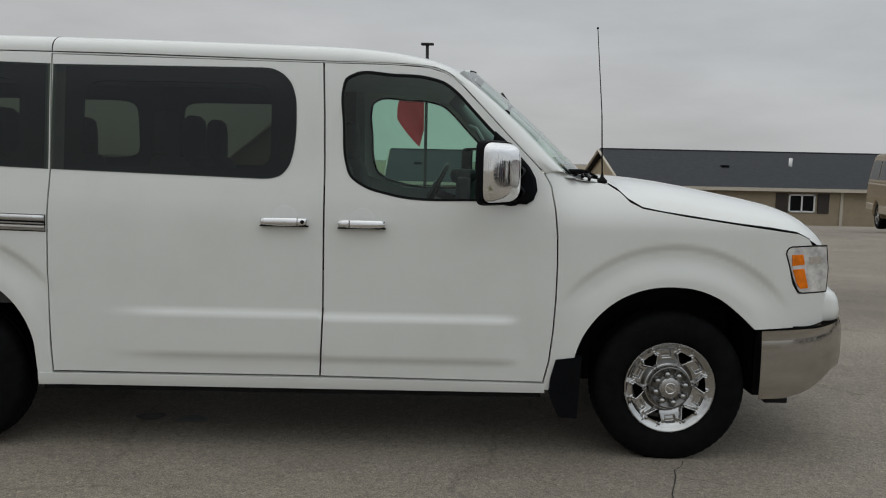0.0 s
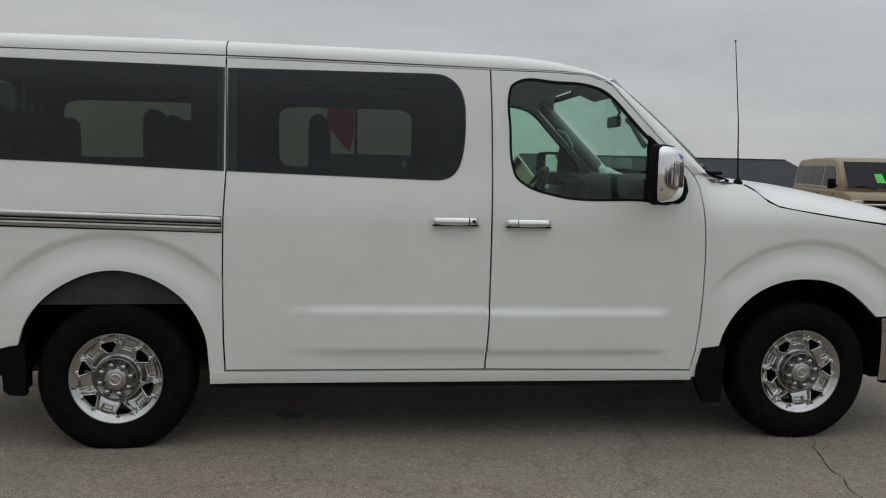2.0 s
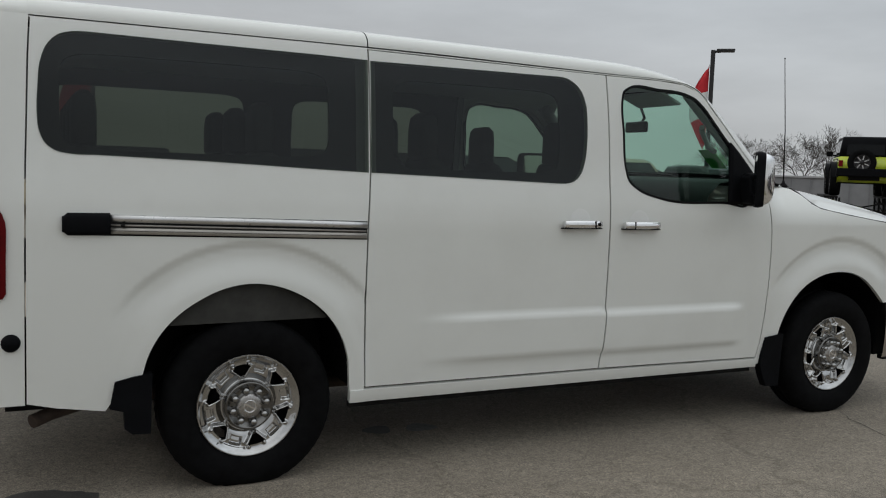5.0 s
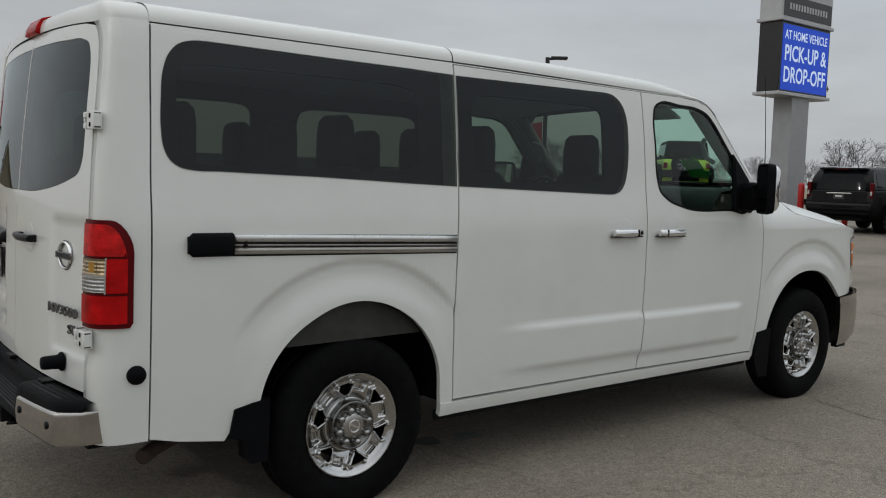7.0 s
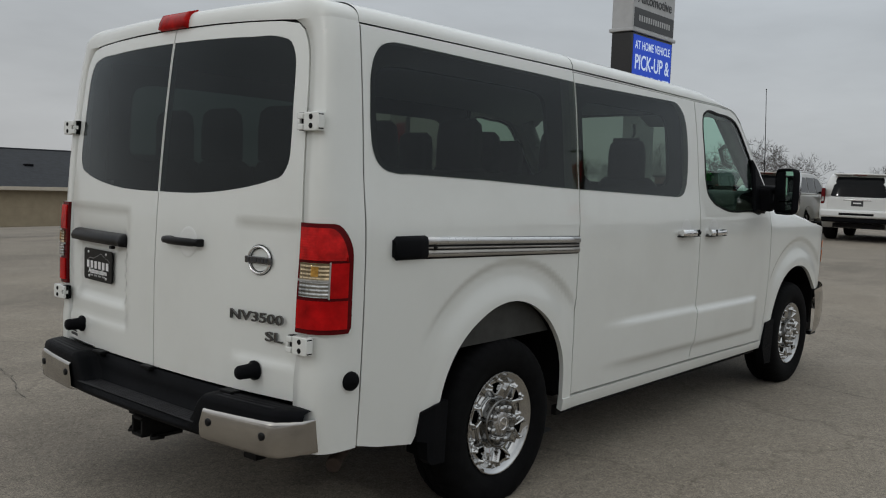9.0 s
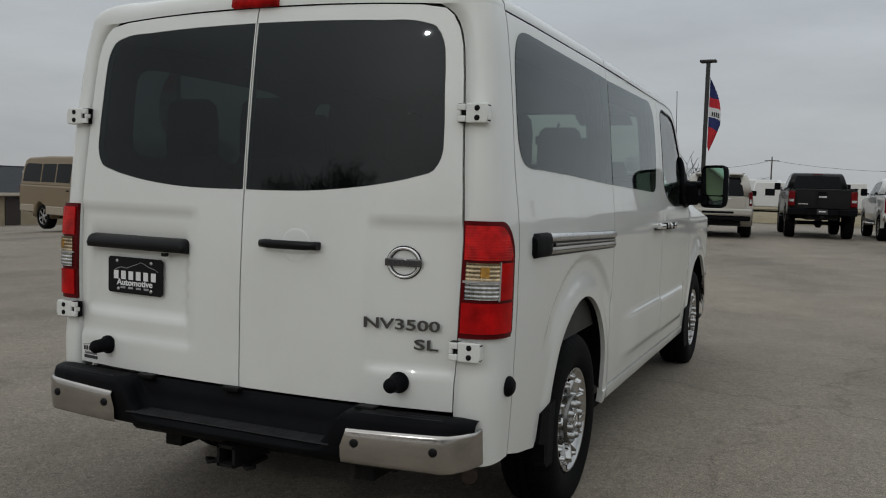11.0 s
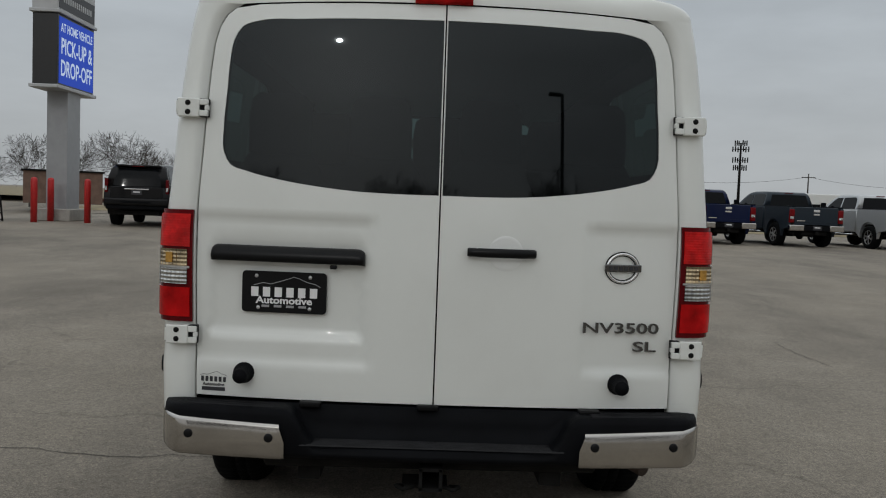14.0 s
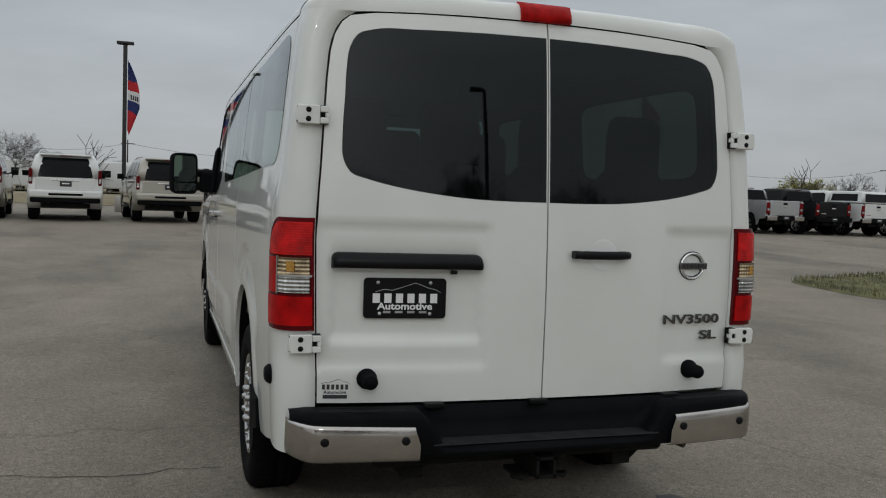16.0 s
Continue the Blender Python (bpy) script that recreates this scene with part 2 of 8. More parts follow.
def closed(points, spacing):
    """The closed outline with points no farther apart than spacing."""
    out = []
    for (ax, ay), (bx, by) in zip(points, points[1:] + points[:1]):
        n = max(1, math.ceil(math.hypot(bx - ax, by - ay) / spacing))
        out += [(ax + (bx - ax) * k / n, ay + (by - ay) * k / n) for k in range(n)]
    return out


def rounded(points, spacing=0.03):
    """A closed smooth outline through the points."""
    n, out = len(points), []
    for i in range(n):
        p0, p1, p2, p3 = (Vector(points[(i + k - 1) % n]) for k in range(4))
        k = max(1, math.ceil((p2 - p1).length / spacing))
        la, lb, lc = max((p1 - p0).length, 1e-6), max((p2 - p1).length, 1e-6), max((p3 - p2).length, 1e-6)
        m1 = ((p2 - p1) / lb * la + (p1 - p0) / la * lb) / (la + lb)
        m2 = ((p3 - p2) / lc * lb + (p2 - p1) / lb * lc) / (lb + lc)
        for j in range(k):
            t = j / k
            q = (1 + 2 * t) * (1 - t) ** 2 * p1 + t * (1 - t) ** 2 * lb * m1 + t * t * (3 - 2 * t) * p2 + t * t * (t - 1) * lb * m2
            out.append((q.x, q.y))
    return out


def area(points):
    return 0.5 * sum(a[0] * b[1] - b[0] * a[1] for a, b in zip(points, points[1:] + points[:1]))


def inset(points, d):
    """The closed outline moved inwards by d."""
    s = 1 if area(points) > 0 else -1
    out, n = [], len(points)
    for i in range(n):
        a, p, b = Vector(points[i - 1]), Vector(points[i]), Vector(points[(i + 1) % n])
        u, v = p - a, b - p
        if u.length < 1e-7 or v.length < 1e-7:
            out.append((p.x, p.y))
            continue
        u.normalize(), v.normalize()
        n1, n2 = Vector((-u.y, u.x)) * s, Vector((-v.y, v.x)) * s
        w = n1 + n2
        k = d / max(0.35, w.length_squared / 2)
        out.append((p.x + w.x * k, p.y + w.y * k))
    return out


def inside(poly, pts):
    """Which of the points (an array) lie inside the outline."""
    x, y = pts[:, 0], pts[:, 1]
    res = np.zeros(len(pts), bool)
    px, py = np.array(poly).T
    qx, qy = np.roll(px, -1), np.roll(py, -1)
    for ax, ay, bx, by in zip(px, py, qx, qy):
        if ay != by:
            hit = ((ay > y) != (by > y)) & (x < (bx - ax) * (y - ay) / (by - ay) + ax)
            res ^= hit
    return res


def sheet(name, outline, holes, f, spacing, material, parent, label="", depth=0.025, flip=False, lip=0.004):
    """A panel: the outline with its holes, filled with small triangles, bent by f(u, v) -> place, with a folded edge depth deep."""
    loops = [closed(outline, spacing)] + [closed(h, spacing) for h in holes]
    pts, edges = [], []
    for lp in loops:
        k = len(pts)
        pts += lp
        edges += [(k + i, k + (i + 1) % len(lp)) for i in range(len(lp))]
    rim = np.array(pts)
    lo, hi = rim.min(0), rim.max(0)
    gx, gy = np.arange(lo[0], hi[0], spacing), np.arange(lo[1], hi[1], spacing)
    grid = np.array([(x + (0.5 * spacing if j % 2 else 0), y) for j, y in enumerate(gy) for x in gx])
    if len(grid):
        ok = inside(loops[0], grid)
        for h in loops[1:]:
            ok &= ~inside(h, grid)
        grid = grid[ok]
        if len(grid):
            near = np.array([np.min((rim[:, 0] - g[0]) ** 2 + (rim[:, 1] - g[1]) ** 2) for g in grid])
            grid = grid[near > (0.45 * spacing) ** 2]
    allp = [Vector(p) for p in pts] + [Vector(g) for g in grid]
    vs, _, fs, _, _, _ = geometry.delaunay_2d_cdt(allp, edges, [], 1, 1e-6)
    cen = np.array([[sum(vs[i][k] for i in t) / 3 for k in (0, 1)] for t in fs])
    ok = inside(loops[0], cen)
    for h in loops[1:]:
        ok &= ~inside(h, cen)
    fs = [t for t, o in zip(fs, ok) if o]
    e = 0.004
    place, normal = [], []
    for v in vs:
        p = Vector(f(v.x, v.y))
        n = (Vector(f(v.x + e, v.y)) - Vector(f(v.x - e, v.y))).cross(Vector(f(v.x, v.y + e)) - Vector(f(v.x, v.y - e)))
        n.normalize()
        place.append(p)
        normal.append(-n if flip else n)
    faces = [tuple(reversed(t)) if flip else tuple(t) for t in fs]
    seen = {}
    for t in faces:
        for a, b in ((t[0], t[1]), (t[1], t[2]), (t[2], t[0])):
            seen[(a, b)] = seen.get((a, b), 0) + 1
    border = [(a, b) for a, b in seen if (b, a) not in seen]
    verts, low = list(place), {}
    if depth > 0:
        for a, b in border:
            for i in (a, b):
                if i not in low:
                    low[i] = len(verts)
                    verts.append(place[i] - normal[i] * depth)
    folded = [(b, a, low[a], low[b]) for a, b in border] if depth > 0 else []
    me = bpy.data.meshes.new(name)
    me.from_pydata(verts, [], faces + folded)
    me.polygons.foreach_set("use_smooth", [True] * len(faces) + [False] * len(folded))
    loop_n = []
    for t in faces:
        loop_n += [tuple(normal[i]) for i in t]
    loop_n += [(0, 0, 0)] * (4 * len(folded))
    me.normals_split_custom_set(loop_n)
    for m in material if isinstance(material, (list, tuple)) else [material]:
        me.materials.append(m)
    ob = new(name, me)
    ob.parent = parent
    return tagged(ob, label)


def loft(bm, rows, close_u=False, close_v=False, mat=0, smooth=True):
    """Joins rows of places with quads."""
    vv = [[bm.verts.new(p) for p in r] for r in rows]
    nr, nc = len(vv), len(vv[0])
    for i in range(nr if close_v else nr - 1):
        for j in range(nc if close_u else nc - 1):
            q = [vv[i][j], vv[i][(j + 1) % nc], vv[(i + 1) % nr][(j + 1) % nc], vv[(i + 1) % nr][j]]
            try:
                fc = bm.faces.new(q)
                fc.smooth, fc.material_index = smooth, mat
            except ValueError:
                pass
    return vv


def box(bm, cx, cy, cz, sx, sy, sz, bevel=0.0, m=None, mat=0, segments=2):
    """A block with rounded edges, sx by sy by sz, round its middle."""
    g = bmesh.ops.create_cube(bm, size=1.0, matrix=(m or Matrix()) @ Matrix.Translation((cx, cy, cz)) @ Matrix.Diagonal((sx, sy, sz, 1)))
    vs = g["verts"]
    fcs = {f for v in vs for f in v.link_faces}
    for f in fcs:
        f.material_index = mat
    if bevel > 0:
        es = list({e for v in vs for e in v.link_edges})
        r = bmesh.ops.bevel(bm, geom=es, offset=bevel, segments=segments, profile=0.5, affect="EDGES")
        for f in r["faces"]:
            f.smooth, f.material_index = True, mat


def tube(bm, path, radius, sides=8, caps=True, mat=0, flat=1.0):
    """A round bar along the path; radius is one number or one for each point."""
    rad = radius if isinstance(radius, (list, tuple)) else [radius] * len(path)
    pts = [Vector(p) for p in path]
    rows, up = [], None
    for i, p in enumerate(pts):
        d = (pts[min(i + 1, len(pts) - 1)] - pts[max(i - 1, 0)]).normalized()
        if up is None:
            up = Vector((0, 0, 1)) if abs(d.z) < 0.9 else Vector((1, 0, 0))
        s = d.cross(up).normalized()
        up = s.cross(d).normalized()
        rows.append([p + (s * math.cos(a) + up * math.sin(a) * flat) * rad[i] for a in (2 * math.pi * k / sides for k in range(sides))])
    vv = loft(bm, rows, close_u=True, mat=mat)
    if caps:
        for r in (list(reversed(vv[0])), vv[-1]):
            fc = bm.faces.new(r)
            fc.material_index = mat


def lathe(bm, profile, sides, m=None, mat=0, smooth=True):
    """Turns the profile (radius, along) about the local y axis."""
    m = m or Matrix()
    rows = [[m @ Vector((r * math.cos(a), y, r * math.sin(a))) for a in (2 * math.pi * k / sides for k in range(sides))] for r, y in profile]
    return loft(bm, rows, close_u=True, mat=mat, smooth=smooth)


def letters(name, text, size, m, material, parent, depth=0.003, width=None, bold=0.0, align="CENTER", shear=0.0, label=""):
    """Raised lettering in the built-in font as a mesh; width stretches the line to that length."""
    cu = bpy.data.curves.new(name, "FONT")
    cu.body, cu.size, cu.extrude, cu.align_x, cu.align_y = text, size, depth, align, "CENTER"
    cu.offset, cu.shear, cu.resolution_u = bold, shear, 3
    tmp = new(name, cu)
    bpy.context.view_layer.update()
    me = bpy.data.meshes.new_from_object(tmp.evaluated_get(bpy.context.evaluated_depsgraph_get()))
    bpy.data.objects.remove(tmp)
    bpy.data.curves.remove(cu)
    if width:
        xs = [v.co.x for v in me.vertices]
        k = width / max(1e-6, max(xs) - min(xs))
        for v in me.vertices:
            v.co.x *= k
    me.transform(m)
    me.materials.clear()
    me.materials.append(material)
    ob = new(name, me)
    ob.parent = parent
    return tagged(ob, label)

# ---- ground ----
def ground_z(x, y):
    """Level under the van, rising gently to the parked rows, falling away to the low building."""
    return -0.018 + 0.19 * min(1.0, max(0.0, (x - 5.0) / 20.0)) - 2.1 * min(1.0, max(0.0, (y - 14.0) / 33.0)) * step(60, 40, abs(x - 20))


def asphalt():
    m, nt, b = shader("worn_asphalt")
    fine = tex(nt, "ShaderNodeTexNoise", 170.0, 3.0, 0.7)
    mid = tex(nt, "ShaderNodeTexNoise", 1.1, 6.0, 0.65)
    big = tex(nt, "ShaderNodeTexNoise", 0.16, 5.0, 0.6, (1.0, 2.2, 1.0))
    vor = tex(nt, "ShaderNodeTexVoronoi", 95.0)
    base = ramp(nt, mid.outputs[0], [(0.30, (0.226, 0.199, 0.165)), (0.55, (0.268, 0.238, 0.199)), (0.75, (0.310, 0.277, 0.233))])
    base = mixed(nt, base, ramp(nt, big.outputs[0], [(0.32, (0.66, 0.65, 0.65)), (0.5, (1, 1, 1)), (0.72, (1.16, 1.14, 1.11))]), 1.0, "MULTIPLY")
    base = mixed(nt, base, ramp(nt, fine.outputs[0], [(0.30, (0.42, 0.41, 0.40)), (0.5, (1, 1, 1)), (0.70, (1.62, 1.60, 1.55))]), 0.9, "MULTIPLY")
    stones = ramp(nt, vor.outputs["Distance"], [(0.0, (1.25, 1.24, 1.2)), (0.45, (0.95, 0.95, 0.95)), (0.8, (0.5, 0.5, 0.5))])
    base = mixed(nt, base, stones, 0.6, "MULTIPLY")
    base = mixed(nt, base, ramp(nt, tex(nt, "ShaderNodeTexNoise", 34.0, 4.0, 0.7).outputs[0], [(0.30, (0.72, 0.71, 0.70)), (0.5, (1, 1, 1)), (0.72, (1.22, 1.21, 1.19))]), 0.8, "MULTIPLY")
    chips = tex(nt, "ShaderNodeTexVoronoi", 58.0)
    base = mixed(nt, base, ramp(nt, chips.outputs["Color"], [(0.0, (0.66, 0.65, 0.64)), (0.30, (0.95, 0.95, 0.95)), (0.72, (1.02, 1.02, 1.01)), (1.0, (1.55, 1.52, 1.46))]), 0.55, "MULTIPLY")
    # long hairline cracks
    cr = tex(nt, "ShaderNodeTexVoronoi", 0.23, stretch=(1, 1.3, 1))
    cr.feature = "DISTANCE_TO_EDGE"
    wob = tex(nt, "ShaderNodeTexNoise", 1.6, 5.0)
    add = nt.nodes.new("ShaderNodeMix")
    add.data_type, add.blend_type = "RGBA", "LINEAR_LIGHT"
    add.inputs[0].default_value = 0.35
    co = nt.nodes.new("ShaderNodeTexCoord")
    nt.links.new(co.outputs["Object"], add.inputs[6])
    nt.links.new(wob.outputs["Color"], add.inputs[7])
    nt.links.new(add.outputs[2], cr.inputs["Vector"])
    line = ramp(nt, cr.outputs["Distance"], [(0.0, (0.55, 0.54, 0.53)), (0.0022, (0.75, 0.75, 0.75)), (0.0045, (1, 1, 1))])
    base = mixed(nt, base, line, 0.55, "MULTIPLY")
    nt.links.new(base, b.inputs["Base Color"])
    rr = nt.nodes.new("ShaderNodeMapRange")
    rr.inputs["To Min"].default_value, rr.inputs["To Max"].default_value = 0.78, 0.95
    nt.links.new(mid.outputs[0], rr.inputs["Value"])
    nt.links.new(rr.outputs[0], b.inputs["Roughness"])
    b.inputs["Specular IOR Level"].default_value = 0.3
    bump(nt, b, fine.outputs[0], 0.5, 0.004)
    return m


M_ASPHALT = asphalt()
bm = bmesh.new()
xs = [-1500, -300, -80, -30, -12, 0, 5, 12, 18, 25, 30, 40, 50, 60, 70, 80, 150, 400, 1500]
ys = [-1500, -300, -80, -40, -15, 0, 10, 14, 19, 24, 30, 36, 42, 47, 60, 90, 300, 1500]
loft(bm, [[(x, y, ground_z(x, y)) for x in xs] for y in ys])
bmesh.ops.recalc_face_normals(bm, faces=bm.faces)
if sum(f.normal.z for f in bm.faces) < 0:
    bmesh.ops.reverse_faces(bm, faces=bm.faces)
ground = tagged(part("ground", bm, M_ASPHALT, None), "worn grey-brown asphalt lot with hairline cracks", "ground", kind="structure")

# ---- the passenger van: x forwards from the rear axle, y to its left, z up ----
van = tagged(empty("passenger_van"), "white full-size passenger van with privacy glass and chrome wheels", "van")
AXLES, HUB_Z = (0.0, 3.70), 0.375


def half_width(x, z):
    """The body side's distance from the middle of the van."""
    w = float(curve_at((0.28, 0.34, 0.40, 0.50, 0.60, 0.75, 1.0, 1.15, 1.25, 1.33, 1.42, 1.5, 1.6, 1.8, 1.97, 2.02),
                       (0.955, 0.976, 0.982, 0.988, 0.993, 0.998, 1.003, 1.003, 0.999, 0.990, 0.978, 0.970, 0.962, 0.942, 0.918, 0.906), z))
    w += 0.019 * (step(0.455, 0.51, z) - step(0.685, 0.725, z)) * step(0.75, 1.2, x) * step(2.95, 2.8, x)
    for cx in AXLES:
        r = math.hypot(x - cx, (z - HUB_Z))
        if r < 0.8 and z > 0.3:
            a = math.degrees(math.atan2(z - HUB_Z, abs(x - cx)))
            k = step(30, 52, a)
            w += k * (-0.016 * step(0.734, 0.688, r) + 0.021 * step(0.665, 0.54, r)) + 0.008 * step(0.60, 0.52, r) * (1 - k)
    if x > 2.5 and z > 1.42:
        w -= 0.05 * ((x - 2.5) / 0.6) ** 2 * min(1.0, (z - 1.42) / 0.45)
    if x > 3.0 and z > 1.17:
        w -= step(3.0, 3.25, x) * 2.3 * (z - 1.17) ** 2
    if x > 4.1:
        w -= 0.85 * (x - 4.1) ** 2.1
    if x < -0.5:
        w -= 0.006 * ((-0.5 - x) / 0.42) ** 2
    return w


def rear_x(z):
    return float(curve_at((0.40, 0.62, 0.95, 1.20, 1.35, 1.50, 1.75, 2.0, 2.06), (-1.148, -1.168, -1.168, -1.160, -1.1505, -1.1385, -1.1135, -1.079, -1.056), z))


def right_side(off=0.0):
    return lambda x, z: (x, -(half_width(x, z) + off), z)


def left_side(off=0.0):
    return lambda x, z: (x, half_width(x, z) + off, z)


SIDES = ((right_side, False), (left_side, True))

def smooth_run(points, spacing=0.03):
    """An open smooth line through the points."""
    pts = [Vector(p) for p in points]
    out = []
    for i in range(len(pts) - 1):
        p1, p2 = pts[i], pts[i + 1]
        p0 = pts[i - 1] if i else 2 * p1 - p2
        p3 = pts[i + 2] if i + 2 < len(pts) else 2 * p2 - p1
        la, lb, lc = (p1 - p0).length, (p2 - p1).length, (p3 - p2).length
        m1 = ((p2 - p1) / lb * la + (p1 - p0) / la * lb) / (la + lb)
        m2 = ((p3 - p2) / lc * lb + (p2 - p1) / lb * lc) / (lb + lc)
        n = max(1, math.ceil(lb / spacing))
        for j in range(n):
            t = j / n
            out.append((1 + 2 * t) * (1 - t) ** 2 * p1 + t * (1 - t) ** 2 * lb * m1 + t * t * (3 - 2 * t) * p2 + t * t * (t - 1) * lb * m2)
    return [tuple(v) for v in out + [pts[-1]]]


# seams and openings of the side, as (x, z)
SEAM_B = [(1.905, 1.975), (1.915, 1.72), (1.920, 1.44), (1.920, 1.16), (1.919, 0.88), (1.918, 0.70), (1.914, 0.59), (1.908, 0.47), (1.903, 0.389)]
SEAM_A = [(3.045, 0.378), (3.071, 0.493), (3.086, 0.64), (3.095, 0.813), (3.097, 0.986), (3.093, 1.129), (3.079, 1.27), (3.057, 1.382), (3.022, 1.443),
          (2.95, 1.52), (2.835, 1.636), (2.72, 1.755), (2.605, 1.872), (2.56, 1.912), (2.518, 1.936), (2.432, 1.962), (2.262, 1.973)]
SEAM_C = [(0.548, 1.992), (0.552, 1.70), (0.554, 1.43), (0.540, 1.18), (0.536, 0.85), (0.540, 0.56), (0.548, 0.391)]
DOOR_F = SEAM_B + SEAM_A
DOOR_S = SEAM_C + list(reversed(SEAM_B))
WIN_F = rounded([(2.001, 1.85), (2.014, 1.896), (2.05, 1.92), (2.263, 1.925), (2.433, 1.914), (2.519, 1.887), (2.583, 1.838), (2.663, 1.754), (2.75, 1.663),
                 (2.822, 1.592), (2.895, 1.512), (2.93, 1.44), (2.93, 1.34), (2.90, 1.294), (2.728, 1.298), (2.248, 1.318), (2.106, 1.363), (2.043, 1.412), (2.022, 1.473), (2.006, 1.67)])
WIN_S = [(0.562, 1.936)] + [(1.60, 1.941), (1.65, 1.936), (1.70, 1.913), (1.74, 1.873), (1.765, 1.81), (1.774, 1.70), (1.771, 1.60), (1.758, 1.51), (1.735, 1.448), (1.70, 1.41), (1.655, 1.394), (1.60, 1.391)] + [(0.562, 1.418)]
WIN_R = [(0.534, 1.938), (0.30, 1.943), (-0.187, 1.947), (-0.672, 1.953), (-0.732, 1.949), (-0.787, 1.93), (-0.824, 1.89), (-0.847, 1.83), (-0.859, 1.72), (-0.862, 1.607), (-0.854, 1.54), (-0.832, 1.495),
         (-0.797, 1.469), (-0.745, 1.458), (-0.642, 1.456), (-0.193, 1.445), (0.30, 1.426), (0.534, 1.418)]
WIN_S = WIN_S[:1] + smooth_run(WIN_S[1:-1], 0.02) + WIN_S[-1:]     # rounded corners between straight edges
WIN_R = WIN_R[:3] + smooth_run(WIN_R[3:15], 0.02) + WIN_R[15:]
ARCH_R = [(0.462, 0.44), (0.45, 0.556), (0.406, 0.669), (0.325, 0.774), (0.215, 0.851), (0.105, 0.893), (-0.005, 0.906), (-0.115, 0.889), (-0.223, 0.842), (-0.303, 0.789), (-0.385, 0.705), (-0.439, 0.607), (-0.462, 0.525)]
ARCH_F = [(4.107, 0.674), (4.031, 0.745), (3.915, 0.83), (3.80, 0.872), (3.685, 0.883), (3.567, 0.872), (3.428, 0.82), (3.317, 0.731), (3.236, 0.613), (3.200, 0.50), (3.193, 0.437)]
QUARTER = [(0.548, 1.998)] + SEAM_C[1:] + [(0.548, 0.335), (0.472, 0.330)] + smooth_run(ARCH_R, 0.03) + [(-0.50, 0.50), (-0.56, 0.45), (-0.61, 0.376), (-0.80, 0.405), (-0.914, 0.432), (-0.912, 1.0), (-0.908, 1.39), (-0.902, 1.61), (-0.896, 1.84), (-0.888, 2.0)]
FENDER = SEAM_A[:9] + [(3.065, 1.462), (3.10, 1.475), (3.15, 1.448), (3.22, 1.420), (3.30, 1.407), (3.361, 1.396), (3.42, 1.357), (3.465, 1.308), (3.524, 1.280), (3.73, 1.246), (4.025, 1.206), (4.32, 1.168), (4.385, 1.140), (4.415, 1.098),
                       (4.275, 1.095), (4.255, 1.075), (4.30, 0.912), (4.335, 0.862), (4.49, 0.866), (4.535, 0.84), (4.555, 0.80), (4.56, 0.712), (4.44, 0.686)] + smooth_run(ARCH_F, 0.03) + [(3.16, 0.335), (3.045, 0.335)]


GAP = 0.0045
for side, flip in SIDES:
    s = 1 if flip else -1
    f, fin = side(), side(-0.004)
    door = sheet("front_door", inset(DOOR_F, GAP), [WIN_F], f, 0.032, M_WHITE, van, flip=flip)
    sheet("window_seal", WIN_F, [inset(WIN_F, 0.013)], side(0.0015), 0.04, M_SEAL, door, "black rubber window seal", flip=flip, depth=0.02)
    sheet("window", inset(WIN_F, 0.010), [], fin, 0.12, M_GREENGLASS, door, "light green tinted door glass", flip=flip, depth=0)
    mid = sheet("sliding_door" if not flip else "side_panel", inset(DOOR_S, GAP), [WIN_S], f, 0.032, M_WHITE, van, flip=flip)
    sheet("window", [(min(x, 0.5575) if x < 0.6 else x, z) for x, z in inset(WIN_S, -0.002)], [], side(0.0022), 0.12, M_PRIVACY, mid, "dark privacy glass", flip=flip, depth=0.004)
    quarter = sheet("rear_quarter", inset(QUARTER, GAP * 0.8), [WIN_R], f, 0.019, M_WHITE, van, flip=flip)
    sheet("window", [(max(x, 0.5435) if x > 0.5 else x, z) for x, z in inset(WIN_R, -0.002)], [], side(0.0022), 0.12, M_PRIVACY, quarter, "dark privacy glass", flip=flip, depth=0.004)
    sheet("fender", inset(FENDER, GAP * 0.8), [], f, 0.019, M_WHITE, van, flip=flip)
    sheet("rocker_panel", [(0.472, 0.383), (0.472, 0.322), (3.055, 0.322), (3.048, 0.372), (1.9, 0.382)], [], side(0.006), 0.05, M_WHITE, van, flip=flip, depth=0.03)
    # gutter line along the roof's edge
    bm = bmesh.new()
    loft(bm, [[(x, s * (half_width(x, z) - 0.004 + o), z + d) for x, z in smooth_run([(-0.89, 1.998), (0.548, 1.996), (1.905, 1.979), (2.262, 1.976), (2.432, 1.965), (2.518, 1.939), (2.605, 1.876), (2.72, 1.758), (2.835, 1.639), (2.95, 1.523), (3.03, 1.445)], 0.08)] for o, d in ((0, -0.005), (0.003, 0.0), (-0.02, 0.006))])
    part("drip_channel", bm, M_WHITE, van)

DOOR_EDGE = ((0.43, 0.62, 0.88, 1.2, 1.47, 1.76, 1.86, 1.92, 1.965, 1.99, 2.012), (0.846, 0.847, 0.853, 0.860, 0.846, 0.830, 0.820, 0.805, 0.78, 0.75, 0.71))


def rear_crown(z):
    return 0.057


def corner_start(z):
    return float(curve_at((0.43, 1.0, 1.39, 1.61, 1.84, 2.0), (-0.917, -0.915, -0.911, -0.905, -0.899, -0.891), z))


